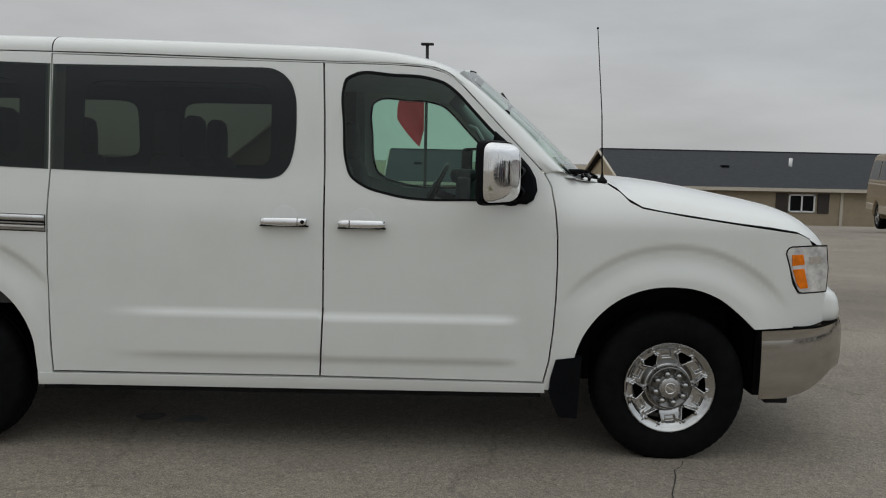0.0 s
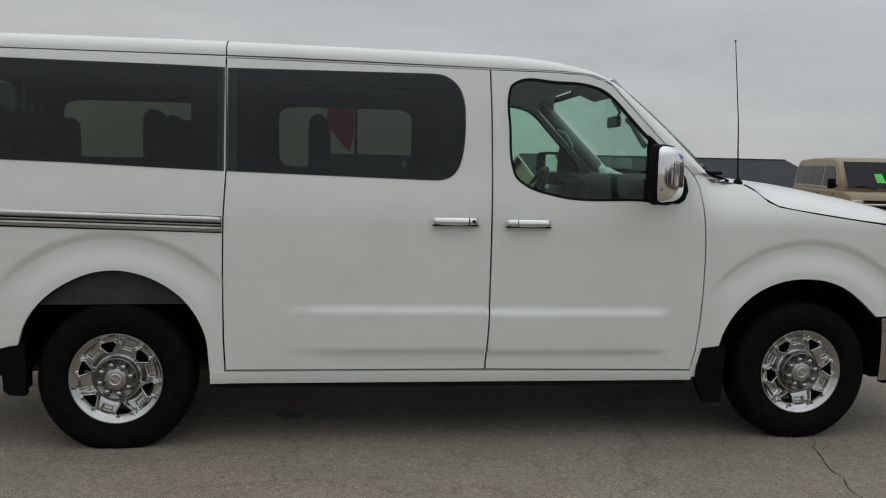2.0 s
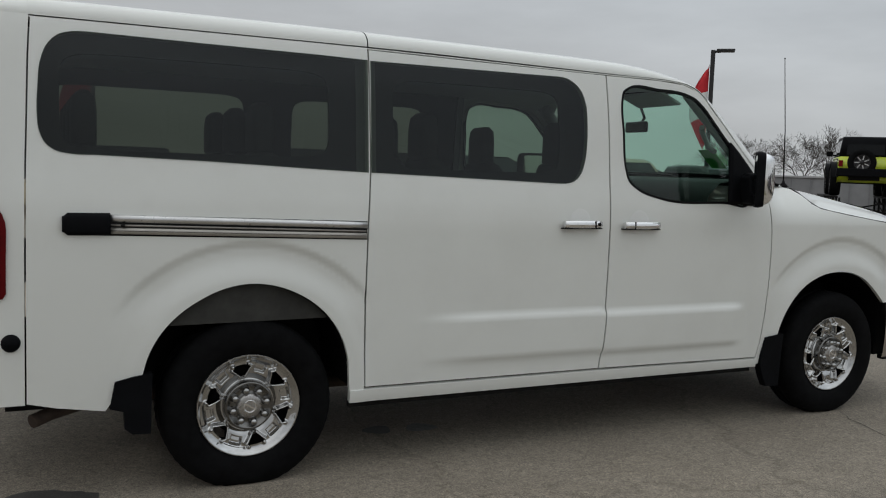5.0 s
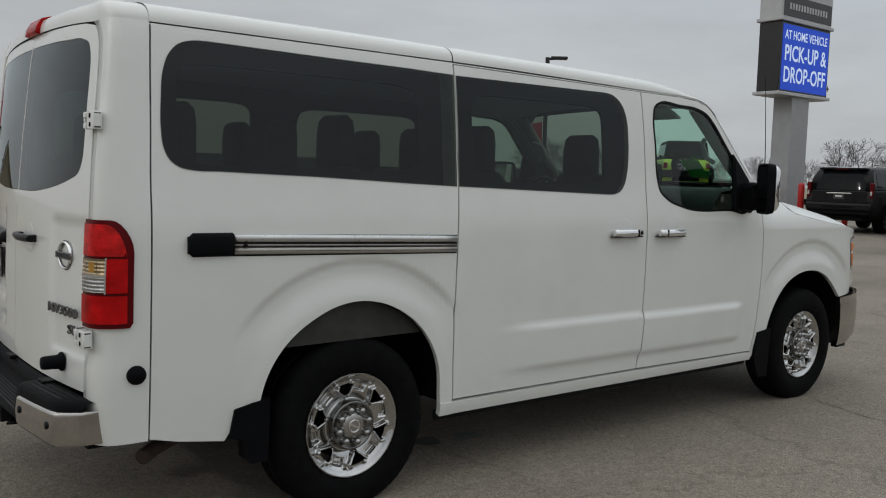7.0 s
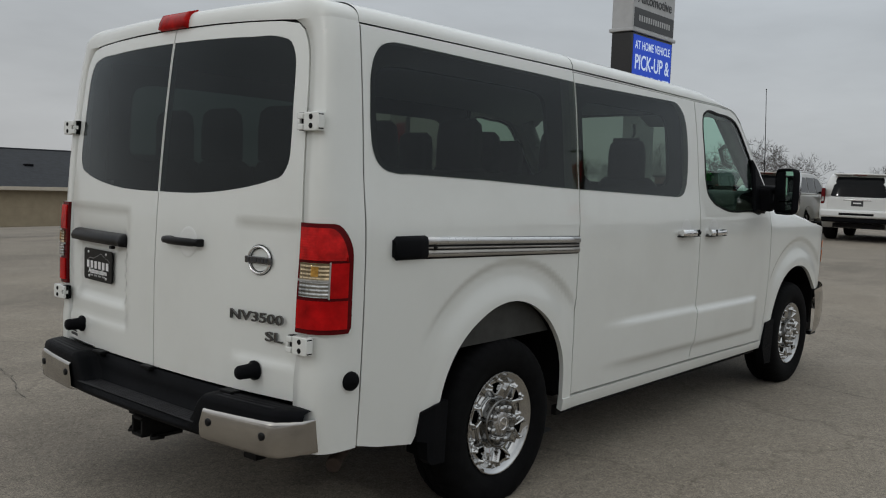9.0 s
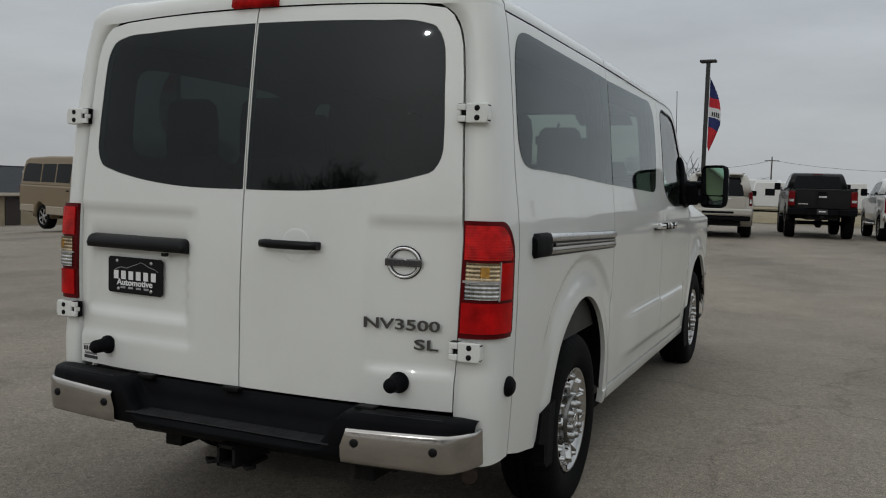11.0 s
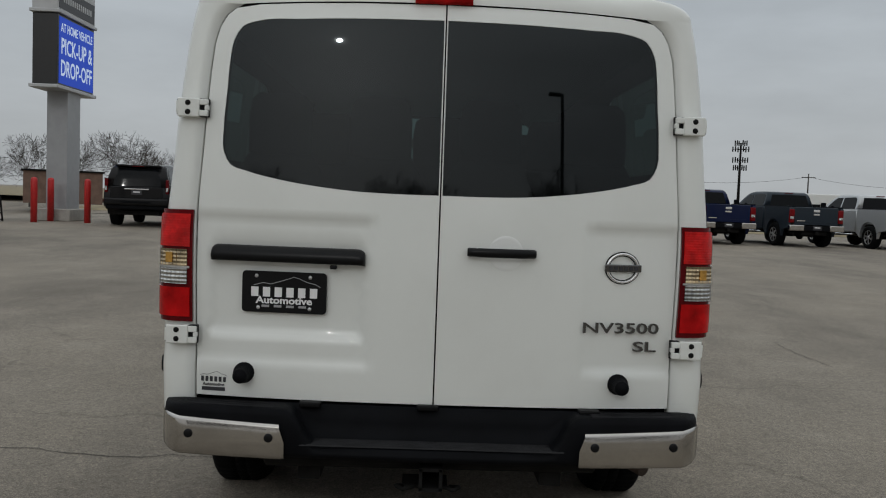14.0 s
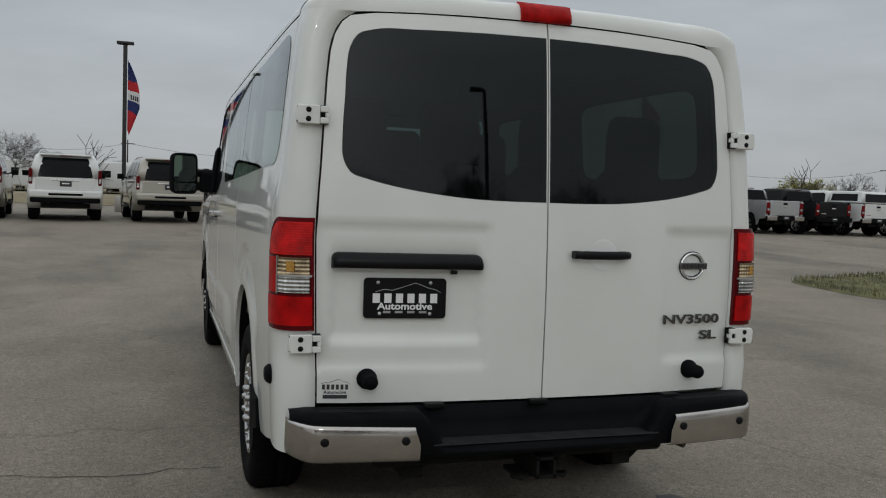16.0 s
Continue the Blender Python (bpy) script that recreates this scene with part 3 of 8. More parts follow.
def corner_path(z, off=0.0, n=14, y_in=None):
    ye = float(curve_at(*DOOR_EDGE, z)) + 0.004 if y_in is None else y_in
    x1, x0 = rear_x(z) + rear_crown(z) * (ye / 0.84) ** 2.5 - 0.004, corner_start(z)
    w = half_width(x0, z)
    pts = []
    for k in range(n + 1):
        a = k / n * math.pi / 2
        p = 2 / (3.5 + 1.6 * step(1.25, 1.6, z))
        o = off * math.sin(a) ** 0.7
        x = x0 + (x1 - x0 - o) * math.sin(a) ** p
        y = ye + (w + o - ye) * math.cos(a) ** p if k < n else ye
        pts.append((x, y))
    return pts


# roof in two pressings, and the corners behind the last side windows
def roof_edge(x):
    """Half width and height of the roof's lower edge."""
    if x < -0.891:
        pts = corner_path(2.0, -0.010, 60)
        return float(np.interp(-x, [-p[0] for p in pts], [p[1] for p in pts])), 2.0 + 0.012 * min(1.0, (-0.891 - x) / 0.17)
    z = float(curve_at((-0.89, 0.55, 1.9, 2.262, 2.432, 2.518, 2.60), (2.004, 2.003, 1.984, 1.980, 1.969, 1.945, 1.89), x))
    return half_width(x, z) + 0.001, z


def roof_row(x):
    w, zg = roof_edge(x)
    zt = float(curve_at((-1.046, -1.03, -0.98, -0.89, 0.0, 1.3, 1.9, 2.2, 2.45, 2.60, 2.70), (2.018, 2.040, 2.066, 2.098, 2.100, 2.087, 2.076, 2.062, 2.036, 2.004, 1.97), x))
    row = []
    for k in range(-24, 25):
        u = k / 24
        a = abs(u) ** 0.45 if abs(u) > 0 else 0
        yy = w * math.sin(a * math.pi / 2) ** 0.9 * (1 if u > 0 else -1)
        fr = abs(yy) / w
        row.append((x, yy, zg + (zt - zg) * max(0.0, 1 - fr ** (12.0 - 9.0 * step(2.0, 2.6, x))) ** (0.47 + 0.23 * step(2.0, 2.6, x))))
    return row


for name, xs in (("roof", [-0.891, -0.85, -0.8, -0.6, -0.3, 0.0, 0.3, 0.545]), ("roof", [0.551, 0.9, 1.3, 1.6, 1.9, 2.05, 2.2, 2.3, 2.4, 2.46, 2.52, 2.56, 2.60])):
    bm = bmesh.new()
    loft(bm, [roof_row(x) for x in xs])
    bmesh.ops.recalc_face_normals(bm, faces=bm.faces)
    part(name, bm, M_WHITE, van, "white roof pressing")

def door_top(y):
    return float(np.interp(abs(y), (0.0, 0.3, 0.5, 0.66, 0.76), (2.027, 2.023, 2.017, 2.010, 2.006)))


right = [(x, -y, 2.006) for x, y in corner_path(2.006, -0.005)]
ye = -right[-1][1]
across = [(rear_x(2.0) + rear_crown(2.0) * abs(y / 0.84) ** 2.5 + 0.001, y, door_top(y)) for y in (ye * (k / 12 - 1) for k in range(1, 24))]
CAP = right + across + [(x, -y, z) for x, y, z in reversed(right)]
bm = bmesh.new()   # the roof's rounded tail above the doors
rows = []
for f in (1.0, 0.999, 0.997, 0.994, 0.99, 0.98, 0.96, 0.93, 0.89, 0.83, 0.75, 0.6, 0.4, 0.2, 0.03):
    k = max(0.0, 1 - f ** 10.0) ** 0.48
    zt = roof_row(-0.891)[24][2]
    rows.append([(-0.891 + (x + 0.891) * f, y * f, z + (zt - z) * k) for x, y, z in CAP])
loft(bm, rows)
bmesh.ops.recalc_face_normals(bm, faces=bm.faces)
part("roof_tail", bm, M_WHITE, van, "white rounded roof tail")
bm = bmesh.new()
loft(bm, [[(-0.891 + (x + 0.891) * 0.93, y * 0.985, z + d) for x, y, z in CAP] for d in (-0.05, 0.004)])
part("door_header_seal", bm, M_SEAL, van)

for s in (-1, 1):
    bm = bmesh.new()
    zs = [0.43, 0.5, 0.6, 0.7, 0.72, 0.745, 0.78, 0.85, 1.0, 1.15, 1.25, 1.3, 1.35, 1.45, 1.6, 1.75, 1.85, 1.9, 1.94, 1.97, 1.99, 2.006]
    rows = []
    for z in zs:
        o = 0.008 * step(0.78, 0.70, z) - 0.005      # the corner steps out a little above the bumper
        rows.append([(x, s * y, z) for x, y in corner_path(z, o)])
    # fold into the door opening
    for r, z in zip(rows, zs):
        r.append((r[-1][0] + 0.03, r[-1][1] - s * 0.001, z))
    loft(bm, rows)
    bmesh.ops.recalc_face_normals(bm, faces=bm.faces)
    if s * sum(f.normal.y for f in bm.faces) < 0:
        bmesh.ops.reverse_faces(bm, faces=bm.faces)
    part("rear_corner", bm, M_WHITE, van)


# rear doors with their pressings and glass
def window_step(a, b, v, soft):
    return step(a - soft, a + soft, v) * step(b + soft, b - soft, v)


def rear_face(off=0.0):
    def f(y, z):
        x = rear_x(z) + rear_crown(z) * abs(y / 0.84) ** 2.5 - off
        x += 0.010 * step(-0.50, -0.56, y) * window_step(0.735, 1.25, z, 0.018)                     # shallow field on the right door
        x += 0.010 * step(0.20, 0.26, y) * window_step(0.73, 1.25, z, 0.020)                        # and on the left
        x += 0.020 * window_step(0.265, 0.80, y, 0.022) * step(0.822, 0.868, z) * step(1.20, 1.10, z)  # plate recess with its sloping sill
        return (x, y, z)
    return f


GLASS_R = smooth_run([(y * 1.013 if y < -0.1 else y, z) for y, z in ((-0.0065, 1.348), (-0.15, 1.348), (-0.302, 1.353), (-0.43, 1.365), (-0.559, 1.384), (-0.677, 1.411), (-0.735, 1.432), (-0.76, 1.476), (-0.764, 1.565), (-0.757, 1.70), (-0.752, 1.80), (-0.741, 1.875), (-0.712, 1.925), (-0.655, 1.945), (-0.5, 1.955), (-0.3, 1.962), (-0.0065, 1.966))], 0.03)


def rear_door_outline(s):
    z_lo, z_hi = 0.612, 2.012
    zs = [0.612, 0.75, 0.88, 1.05, 1.2, 1.35, 1.47, 1.6, 1.76, 1.86, 1.92, 1.965, 1.99]
    edge = [(s * (float(curve_at(*DOOR_EDGE, z)) - 0.003), z) for z in zs]
    top = [(s * 0.66, 2.004), (s * 0.5, 2.012), (s * 0.3, 2.018), (s * 0.0028, 2.022)]
    return [(s * 0.0028, z_lo)] + edge + top


rear_doors = {}
for s in (-1, 1):
    hole = [(s * abs(y), z) for y, z in GLASS_R]
    d = sheet("rear_door", rear_door_outline(s), [hole], rear_face(), 0.032, M_WHITE, van, flip=True)
    rear_doors[s] = d
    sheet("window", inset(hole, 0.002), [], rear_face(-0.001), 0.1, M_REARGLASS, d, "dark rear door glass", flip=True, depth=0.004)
    bm = bmesh.new()   # black strip down the glass's meeting edge and along the bottom of the door
    loft(bm, [[(rear_x(z) + 0.022, s * y, z) for y in (0.0, 0.005)] for z in (0.62, 0.9, 1.2, 1.35, 1.5, 1.7, 1.9, 2.01)])
    part("door_seal", bm, M_SEAL, d)

# windscreen, A-pillars, cowl
PILLAR_OUT = [(2.56, 1.915), (2.605, 1.876), (2.72, 1.758), (2.835, 1.639), (2.95, 1.523), (3.03, 1.447), (3.07, 1.455)]
PILLAR_IN = [(2.60, 0.795, 1.958), (2.67, 0.812, 1.912), (2.80, 0.835, 1.808), (2.93, 0.855, 1.69), (3.06, 0.872, 1.56), (3.14, 0.882, 1.48), (3.16, 0.885, 1.452)]
for s in (-1, 1):
    bm = bmesh.new()
    outer = [(x, s * (half_width(x, z) + 0.001), z) for x, z in PILLAR_OUT]
    inner = [(x - 0.014, s * y, z - 0.014) for x, y, z in PILLAR_IN]
    mid = [tuple((Vector(a) * 0.5 + Vector(b) * 0.5) + Vector((0.009, s * 0.014, 0.008))) for a, b in zip(outer, inner)]
    q1 = [tuple((Vector(a) * 0.8 + Vector(b) * 0.2) + Vector((0.005, s * 0.012, 0.005))) for a, b in zip(outer, inner)]
    q2 = [tuple((Vector(a) * 0.2 + Vector(b) * 0.8) + Vector((0.006, s * 0.006, 0.004))) for a, b in zip(outer, inner)]
    loft(bm, [outer, q1, mid, q2, inner, [(x - 0.04, y * 0.98, z - 0.04) for x, y, z in inner]])
    part("windscreen_pillar", bm, M_WHITE, van)

def screen_point(u, v):
    """u from -1 to 1 across, v from 0 at the cowl to 1 at the roof."""
    yb, yt = 0.885, 0.80
    y = (yb + (yt - yb) * v) * u
    x = 3.165 - (3.165 - 2.605) * v + 0.17 * (1 - u * u) * (1 - 0.35 * v)
    z = 1.448 + (1.958 - 1.448) * v + 0.016 * math.sin(math.pi * v) + 0.042 * (1 - u * u) * v
    return (x, y, z)


bm = bmesh.new()
loft(bm, [[screen_point(u / 12, v / 8) for u in range(-12, 13)] for v in range(9)])
windscreen = part("windscreen", bm, pane("windscreen_glass", (0.72, 0.86, 0.80)), van, "clear green tinted windscreen")
bm = bmesh.new()   # dark band along its edges
for lo, hi in ((0.94, 1.0), (0.0, 0.05)):
    loft(bm, [[tuple(Vector(screen_point(u / 12, v)) + Vector((-0.004, 0, -0.003))) for u in range(-12, 13)] for v in (lo, hi)])
part("edge_band", bm, M_SEAL, windscreen)
bm = bmesh.new()   # roof's front header between roof pressing and glass
lip = [tuple((Vector(screen_point(min(1, max(-1, p[1] / 0.80)), 1.0)) + Vector((0.0, 0, 0.006))).lerp(Vector((2.665, p[1] * 0.985, p[2] - 0.066)), step(0.62, 0.80, abs(p[1])))) for p in roof_row(2.60)]
loft(bm, [roof_row(2.60), lip])
part("roof_header", bm, M_WHITE, van)


def hood_half(x):
    return float(curve_at((3.361, 3.42, 3.465, 3.524, 3.73, 4.025, 4.32, 4.415, 4.52, 4.60, 4.66), (0.862, 0.905, 0.935, 0.95, 0.95, 0.945, 0.93, 0.90, 0.80, 0.66, 0.42), x))


bm = bmesh.new()
rows = []
for x in (3.361, 3.40, 3.45, 3.524, 3.62, 3.73, 3.88, 4.025, 4.18, 4.32, 4.40, 4.46, 4.52, 4.56, 4.60, 4.64, 4.67):
    zs = float(curve_at((3.361, 3.42, 3.465, 3.524, 3.73, 4.025, 4.32, 4.40, 4.5, 4.6, 4.67), (1.398, 1.359, 1.310, 1.282, 1.248, 1.208, 1.170, 1.135, 1.09, 1.07, 1.06), x))
    zc = float(curve_at((3.361, 3.45, 3.69, 4.015, 4.338, 4.46, 4.54, 4.60, 4.65, 4.67), (1.430, 1.434, 1.415, 1.362, 1.298, 1.262, 1.222, 1.175, 1.12, 1.07), x))
    w = min(hood_half(x), half_width(x, zs) - 0.002)
    xn = x if x < 4.32 else 4.32 + (x - 4.32) * 0.96
    rows.append([(xn, w * k / 16, zs + (zc - zs) * max(0.0, 1 - abs(k / 16) ** 3.0) ** 0.75) for k in range(-16, 17)])
loft(bm, rows)
for s in (-1, 1):     # fender top beside the cowl
    corner = bmesh.new()
    line = [(3.035, 1.447), (3.065, 1.463), (3.10, 1.476), (3.15, 1.449), (3.22, 1.421), (3.30, 1.408), (3.361, 1.397), (3.40, 1.375)]
    loft(corner, [[(x, s * (half_width(x, z) - d), z + e) for x, z in line] for d, e in ((0.003, -0.002), (0.02, 0.008), (0.06, 0.012), (0.13, 0.004), (0.16, -0.03))])
    part("fender_top", corner, M_WHITE, van)
hood = part("hood", bm, M_WHITE, van, "white sloping hood")
for s in (-1, 1):     # dark joint between hood and fender
    bm = bmesh.new()
    loft(bm, [[(r[-1][0], s * (r[-1][1] - 0.010), r[-1][2] - 0.006) for r in rows if r[0][0] < 4.42], [(r[-1][0], s * (half_width(r[-1][0], r[-1][2]) - 0.006), r[-1][2] - 0.008) for r in rows if r[0][0] < 4.42]])
    tube(bm, [(r[-1][0], s * (r[-1][1] + 0.001), r[-1][2] - 0.001) for r in rows if r[0][0] < 4.42], 0.0055, 6)
    part("hood_seal", bm, M_SEAL, hood)
bm = bmesh.new()   # scuttle between glass and hood
loft(bm, [[(3.10 + 0.20 * (1 - (k / 10) ** 2), 0.87 * k / 10, 1.425) for k in range(-10, 11)], [(3.25 + 0.10 * (1 - (k / 10) ** 2), 0.87 * k / 10, 1.408) for k in range(-10, 11)], [(3.38, 0.84 * k / 10, 1.396) for k in range(-10, 11)]])
cowl = part("cowl", bm, M_BLACK, van, "black plastic cowl with wipers")
for y0 in (-0.55, 0.12):
    bm = bmesh.new()
    tube(bm, [(3.36, y0, 1.425), (3.30, y0 - 0.02, 1.455), (3.20, y0 + 0.50 if y0 > 0 else y0 + 0.42, 1.470)], 0.009, 6)
    tube(bm, [(3.26, y0 + 0.0, 1.448), (3.31, y0 + 0.05, 1.440), (3.31, y0 + 0.55, 1.446)], 0.007, 6)
    part("wiper", bm, M_SEAL, cowl)
bm = bmesh.new()
for k in range(4):
    tube(bm, [(3.16 + 0.035 * k, -0.86, 1.452 - 0.012 * k), (3.19 + 0.035 * k, -0.66, 1.470 - 0.010 * k)], 0.008, 6)
box(bm, 3.19, -0.78, 1.458, 0.10, 0.14, 0.02, 0.006)
part("scuttle_grille", bm, M_SEAL, cowl)
bm = bmesh.new()   # radio aerial
lathe(bm, [(0.0, 0.0), (0.028, 0.0), (0.026, 0.014), (0.010, 0.03), (0.007, 0.045), (0.0, 0.045)], 12, Matrix.Translation((3.335, -0.835, 1.400)) @ pose(0, 0, 0, 90, 0, 0))
tube(bm, [(3.335, -0.835, 1.43), (3.322, -0.833, 1.75), (3.285, -0.828, 2.185)], [0.0045, 0.003, 0.0022], 6)
lathe(bm, [(0.0, -0.006), (0.006, 0.0), (0.0, 0.006)], 8, Matrix.Translation((3.285, -0.828, 2.185)))
part("aerial", bm, M_SEAL, van, "thin black whip aerial")

# front end: lamps, grille, bumper
LAMP = [(4.257, 1.066), (4.260, 1.080), (4.270, 1.092), (4.284, 1.097), (4.40, 1.100), (4.500, 1.098), (4.520, 0.98), (4.515, 0.866), (4.36, 0.866), (4.340, 0.872), (4.327, 0.888), (4.30, 0.94)]
for side, flip in SIDES:
    head = sheet("headlamp", LAMP, [], side(0.003), 0.03, ribbed("headlamp_lens", (0.80, 0.81, 0.81), 0.10, 0.45, 1.0, 0.11, 0.06, 0.45, 0.25), van, "clear headlamp with amber side markers", flip=flip, depth=0.03)
    sheet("lamp_gasket", inset(LAMP, -0.007), [LAMP], side(0.002), 0.03, M_SEAL, head, "black lamp gasket", flip=flip, depth=0.01)
    sheet("turn_signal", [(4.285, 1.060), (4.348, 1.062), (4.362, 1.010), (4.290, 1.004)], [], side(0.007), 0.03, M_AMBER, head, "amber marker lens", flip=flip, depth=0.006)
    sheet("turn_signal", [(4.294, 0.985), (4.360, 0.990), (4.392, 0.888), (4.345, 0.886), (4.322, 0.912)], [], side(0.007), 0.03, M_AMBER, head, "amber marker lens", flip=flip, depth=0.006)
    sheet("reflector", [(4.385, 1.05), (4.465, 1.05), (4.47, 1.012), (4.39, 1.010)], [], side(0.006), 0.03, M_CHROME, head, flip=flip, depth=0.004)
bm = bmesh.new()   # grille between the lamps
rows = []
for z in (1.09, 1.0, 0.9, 0.86):
    rows.append([(4.47 + 0.22 * (1 - abs(k / 10) ** 2.4), 0.80 * k / 10, z) for k in range(-10, 11)])
loft(bm, rows)
grille = part("grille", bm, M_SMOOTHBLACK, van, "black mesh grille with chrome bars")
bm = bmesh.new()
for z in (1.07, 0.885):
    tube(bm, [(4.482 + 0.22 * (1 - abs(k / 10) ** 2.4), 0.79 * k / 10, z) for k in range(-10, 11)], 0.02, 8)
for y in (-0.25, 0.25):
    tube(bm, [(4.70, y * 1.2, 1.07), (4.70, y, 0.885)], 0.025, 8)
part("chrome_bar", bm, M_CHROME, grille)


def bumper_plan(u):
    """Front bumper's outline from the right wheel arch round to the left."""
    xs = (4.15, 4.30, 4.435, 4.55, 4.635, 4.70, 4.74, 4.76)
    ys = (0.985, 0.978, 0.955, 0.90, 0.80, 0.62, 0.35, 0.0)
    a = abs(u)
    return float(np.interp(1 - a, (0, 0.14, 0.26, 0.36, 0.47, 0.62, 0.8, 1.0), xs)), (1 if u > 0 else -1) * float(np.interp(1 - a, (0, 0.14, 0.26, 0.36, 0.47, 0.62, 0.8, 1.0), ys))


us = [k / 24 for k in range(-24, 25)]
bm = bmesh.new()
rows = []
for t in (0, 0.06, 0.3, 0.6, 0.85, 0.97, 1.0):
    r = []
    for u in us:
        x, y = bumper_plan(u)
        lo = float(np.interp(x, (4.15, 4.28, 4.40, 4.50, 4.56, 4.72), (0.312, 0.318, 0.350, 0.410, 0.455, 0.465)))
        hi = float(np.interp(x, (4.15, 4.45, 4.56, 4.72), (0.669, 0.684, 0.700, 0.704)))
        o = 0.018 * math.sin(math.pi * min(1, t)) ** 0.5 - (0.012 if t == 1.0 else 0)
        r.append((x + o * (1 - abs(u)) + 0.0, y + math.copysign(o * min(1, abs(u) * 1.4), u), lo + (hi - lo) * t))
    rows.append(r)
loft(bm, rows)
bumper = part("front_bumper", bm, M_BUMPERCHROME, van, "brushed chrome front bumper")
bm = bmesh.new()
rows = []
for z, o in ((0.706, -0.012), (0.712, 0.0), (0.76, 0.004), (0.81, -0.004), (0.84, -0.02), (0.858, -0.045), (0.866, -0.10)):
    row = []
    for u in us:
        x, y = bumper_plan(u)
        if abs(u) < 0.76:
            row.append((x + o - 0.012, math.copysign(min(abs(y) * (1 + o * 0.6), half_width(x, z) + 0.004 + 0.05 * step(4.5, 4.62, x)), y), z))
    rows.append(row)
loft(bm, rows)
part("upper_fascia", bm, M_WHITE, bumper, "white painted fascia")
bm = bmesh.new()
loft(bm, [[(bumper_plan(u)[0] - 0.012, bumper_plan(u)[1] * 0.988, z) for u in us] for z in (0.60, 0.691)])
part("shadow_strip", bm, M_SEAL, bumper, "black strip above the chrome")
bm = bmesh.new()
box(bm, 4.22, 0, 0.49, 0.16, 1.86, 0.34)
part("bumper_backing", bm, M_SEAL, bumper, "black bumper backing")
for s in (-1, 1):
    bm = bmesh.new()
    box(bm, 4.25, s * 0.945, 0.305, 0.12, 0.05, 0.03, 0.006)
    part("lower_valance", bm, M_SMOOTHBLACK, bumper)

# wheel houses, floor pan and running gear
for cx, arch in ((0.0, ARCH_R), (3.69, ARCH_F)):
    for s in (-1, 1):
        bm = bmesh.new()
        prof = [(x, z) for x, z in smooth_run(arch, 0.08)]
        prof = [(prof[0][0], 0.40)] + prof + [(prof[-1][0], 0.36)]
        loft(bm, [[(x, s * (half_width(x, max(z, 0.44)) - 0.02 - d), z + 0.012 * (d > 0)) for x, z in prof] for d in (0.0, 0.02, 0.42)])
        vv = [bm.verts.new((x, s * 0.56, z + 0.012)) for x, z in prof]
        bm.faces.new(vv)
        part("wheel_house", bm, M_SEAL, van)
bm = bmesh.new()
box(bm, 1.85, 0, 0.40, 2.66, 1.80, 0.05)
box(bm, -0.78, 0, 0.46, 0.60, 1.76, 0.05)
box(bm, 4.28, 0, 0.40, 0.2, 1.70, 0.06)
box(bm, 0.0, 0, 0.78, 0.98, 1.12, 0.04)
box(bm, 3.7, 0, 0.72, 1.0, 1.10, 0.04)
part("floor_pan", bm, M_DARKSTEEL, van)
for s in (-1, 1):
    bm = bmesh.new()
    box(bm, 1.7, s * 0.45, 0.34, 5.4, 0.08, 0.12)
    part("frame_rail", bm, M_DARKSTEEL, van)
    bm = bmesh.new()
    box(bm, 1.76, s * 0.935, 0.315, 2.56, 0.03, 0.05, 0.006)
    part("sill_flange", bm, M_DARKSTEEL, van)
bm = bmesh.new()
tube(bm, [(0, -0.75, HUB_Z), (0, 0.75, HUB_Z)], 0.05, 10)
lathe(bm, [(0.0, -0.16), (0.10, -0.13), (0.16, -0.05), (0.16, 0.05), (0.10, 0.13), (0.0, 0.16)], 14, Matrix.Translation((0, 0.05, HUB_Z)))
for s in (-1, 1):
    tube(bm, [(-0.62, s * 0.52, 0.42), (0, s * 0.52, 0.31), (0.62, s * 0.52, 0.42)], 0.035, 6)
part("rear_axle", bm, M_DARKSTEEL, van)
bm = bmesh.new()
tube(bm, [(3.7, -0.75, HUB_Z - 0.05), (3.7, 0.75, HUB_Z - 0.05)], 0.06, 10)
part("front_axle", bm, M_DARKSTEEL, van)
bm = bmesh.new()
tube(bm, [(0.6, -0.62, 0.34), (-0.4, -0.66, 0.36), (-0.66, -0.68, 0.35), (-0.82, -0.78, 0.335), (-0.89, -0.83, 0.32)], 0.030, 12)
part("exhaust_pipe", bm, plain("rusty_exhaust", (0.055, 0.038, 0.030), 0.8, 0.2, vary=0.4, scale=18), van, "rusty exhaust pipe")
bm = bmesh.new()
tube(bm, [(-0.98, -0.62, 0.40), (-1.02, -0.60, 0.375), (-1.04, 0.60, 0.375), (-0.98, 0.62, 0.40)], 0.035, 8)
hitch = part("hitch_crossbar", bm, M_DARKSTEEL, van, "black steel tow hitch crossbar")
bm = bmesh.new()
for y in (-0.035, 0.035):
    box(bm, -1.13, y, 0.365, 0.22, 0.012, 0.075)
for z in (0.33, 0.40):
    box(bm, -1.13, 0, z, 0.22, 0.08, 0.012)
box(bm, -1.12, 0.02, 0.322, 0.12, 0.16, 0.014)
for y in (-0.10, 0.12):
    tube(bm, [(-1.16, y * 0.7, 0.318), (-1.20, y, 0.33), (-1.22, y * 0.8, 0.325), (-1.20, y * 0.5, 0.33), (-1.16, y * 0.4, 0.318)], 0.008, 6)
part("tow_hitch", bm, M_DARKSTEEL, hitch, "black square hitch receiver")

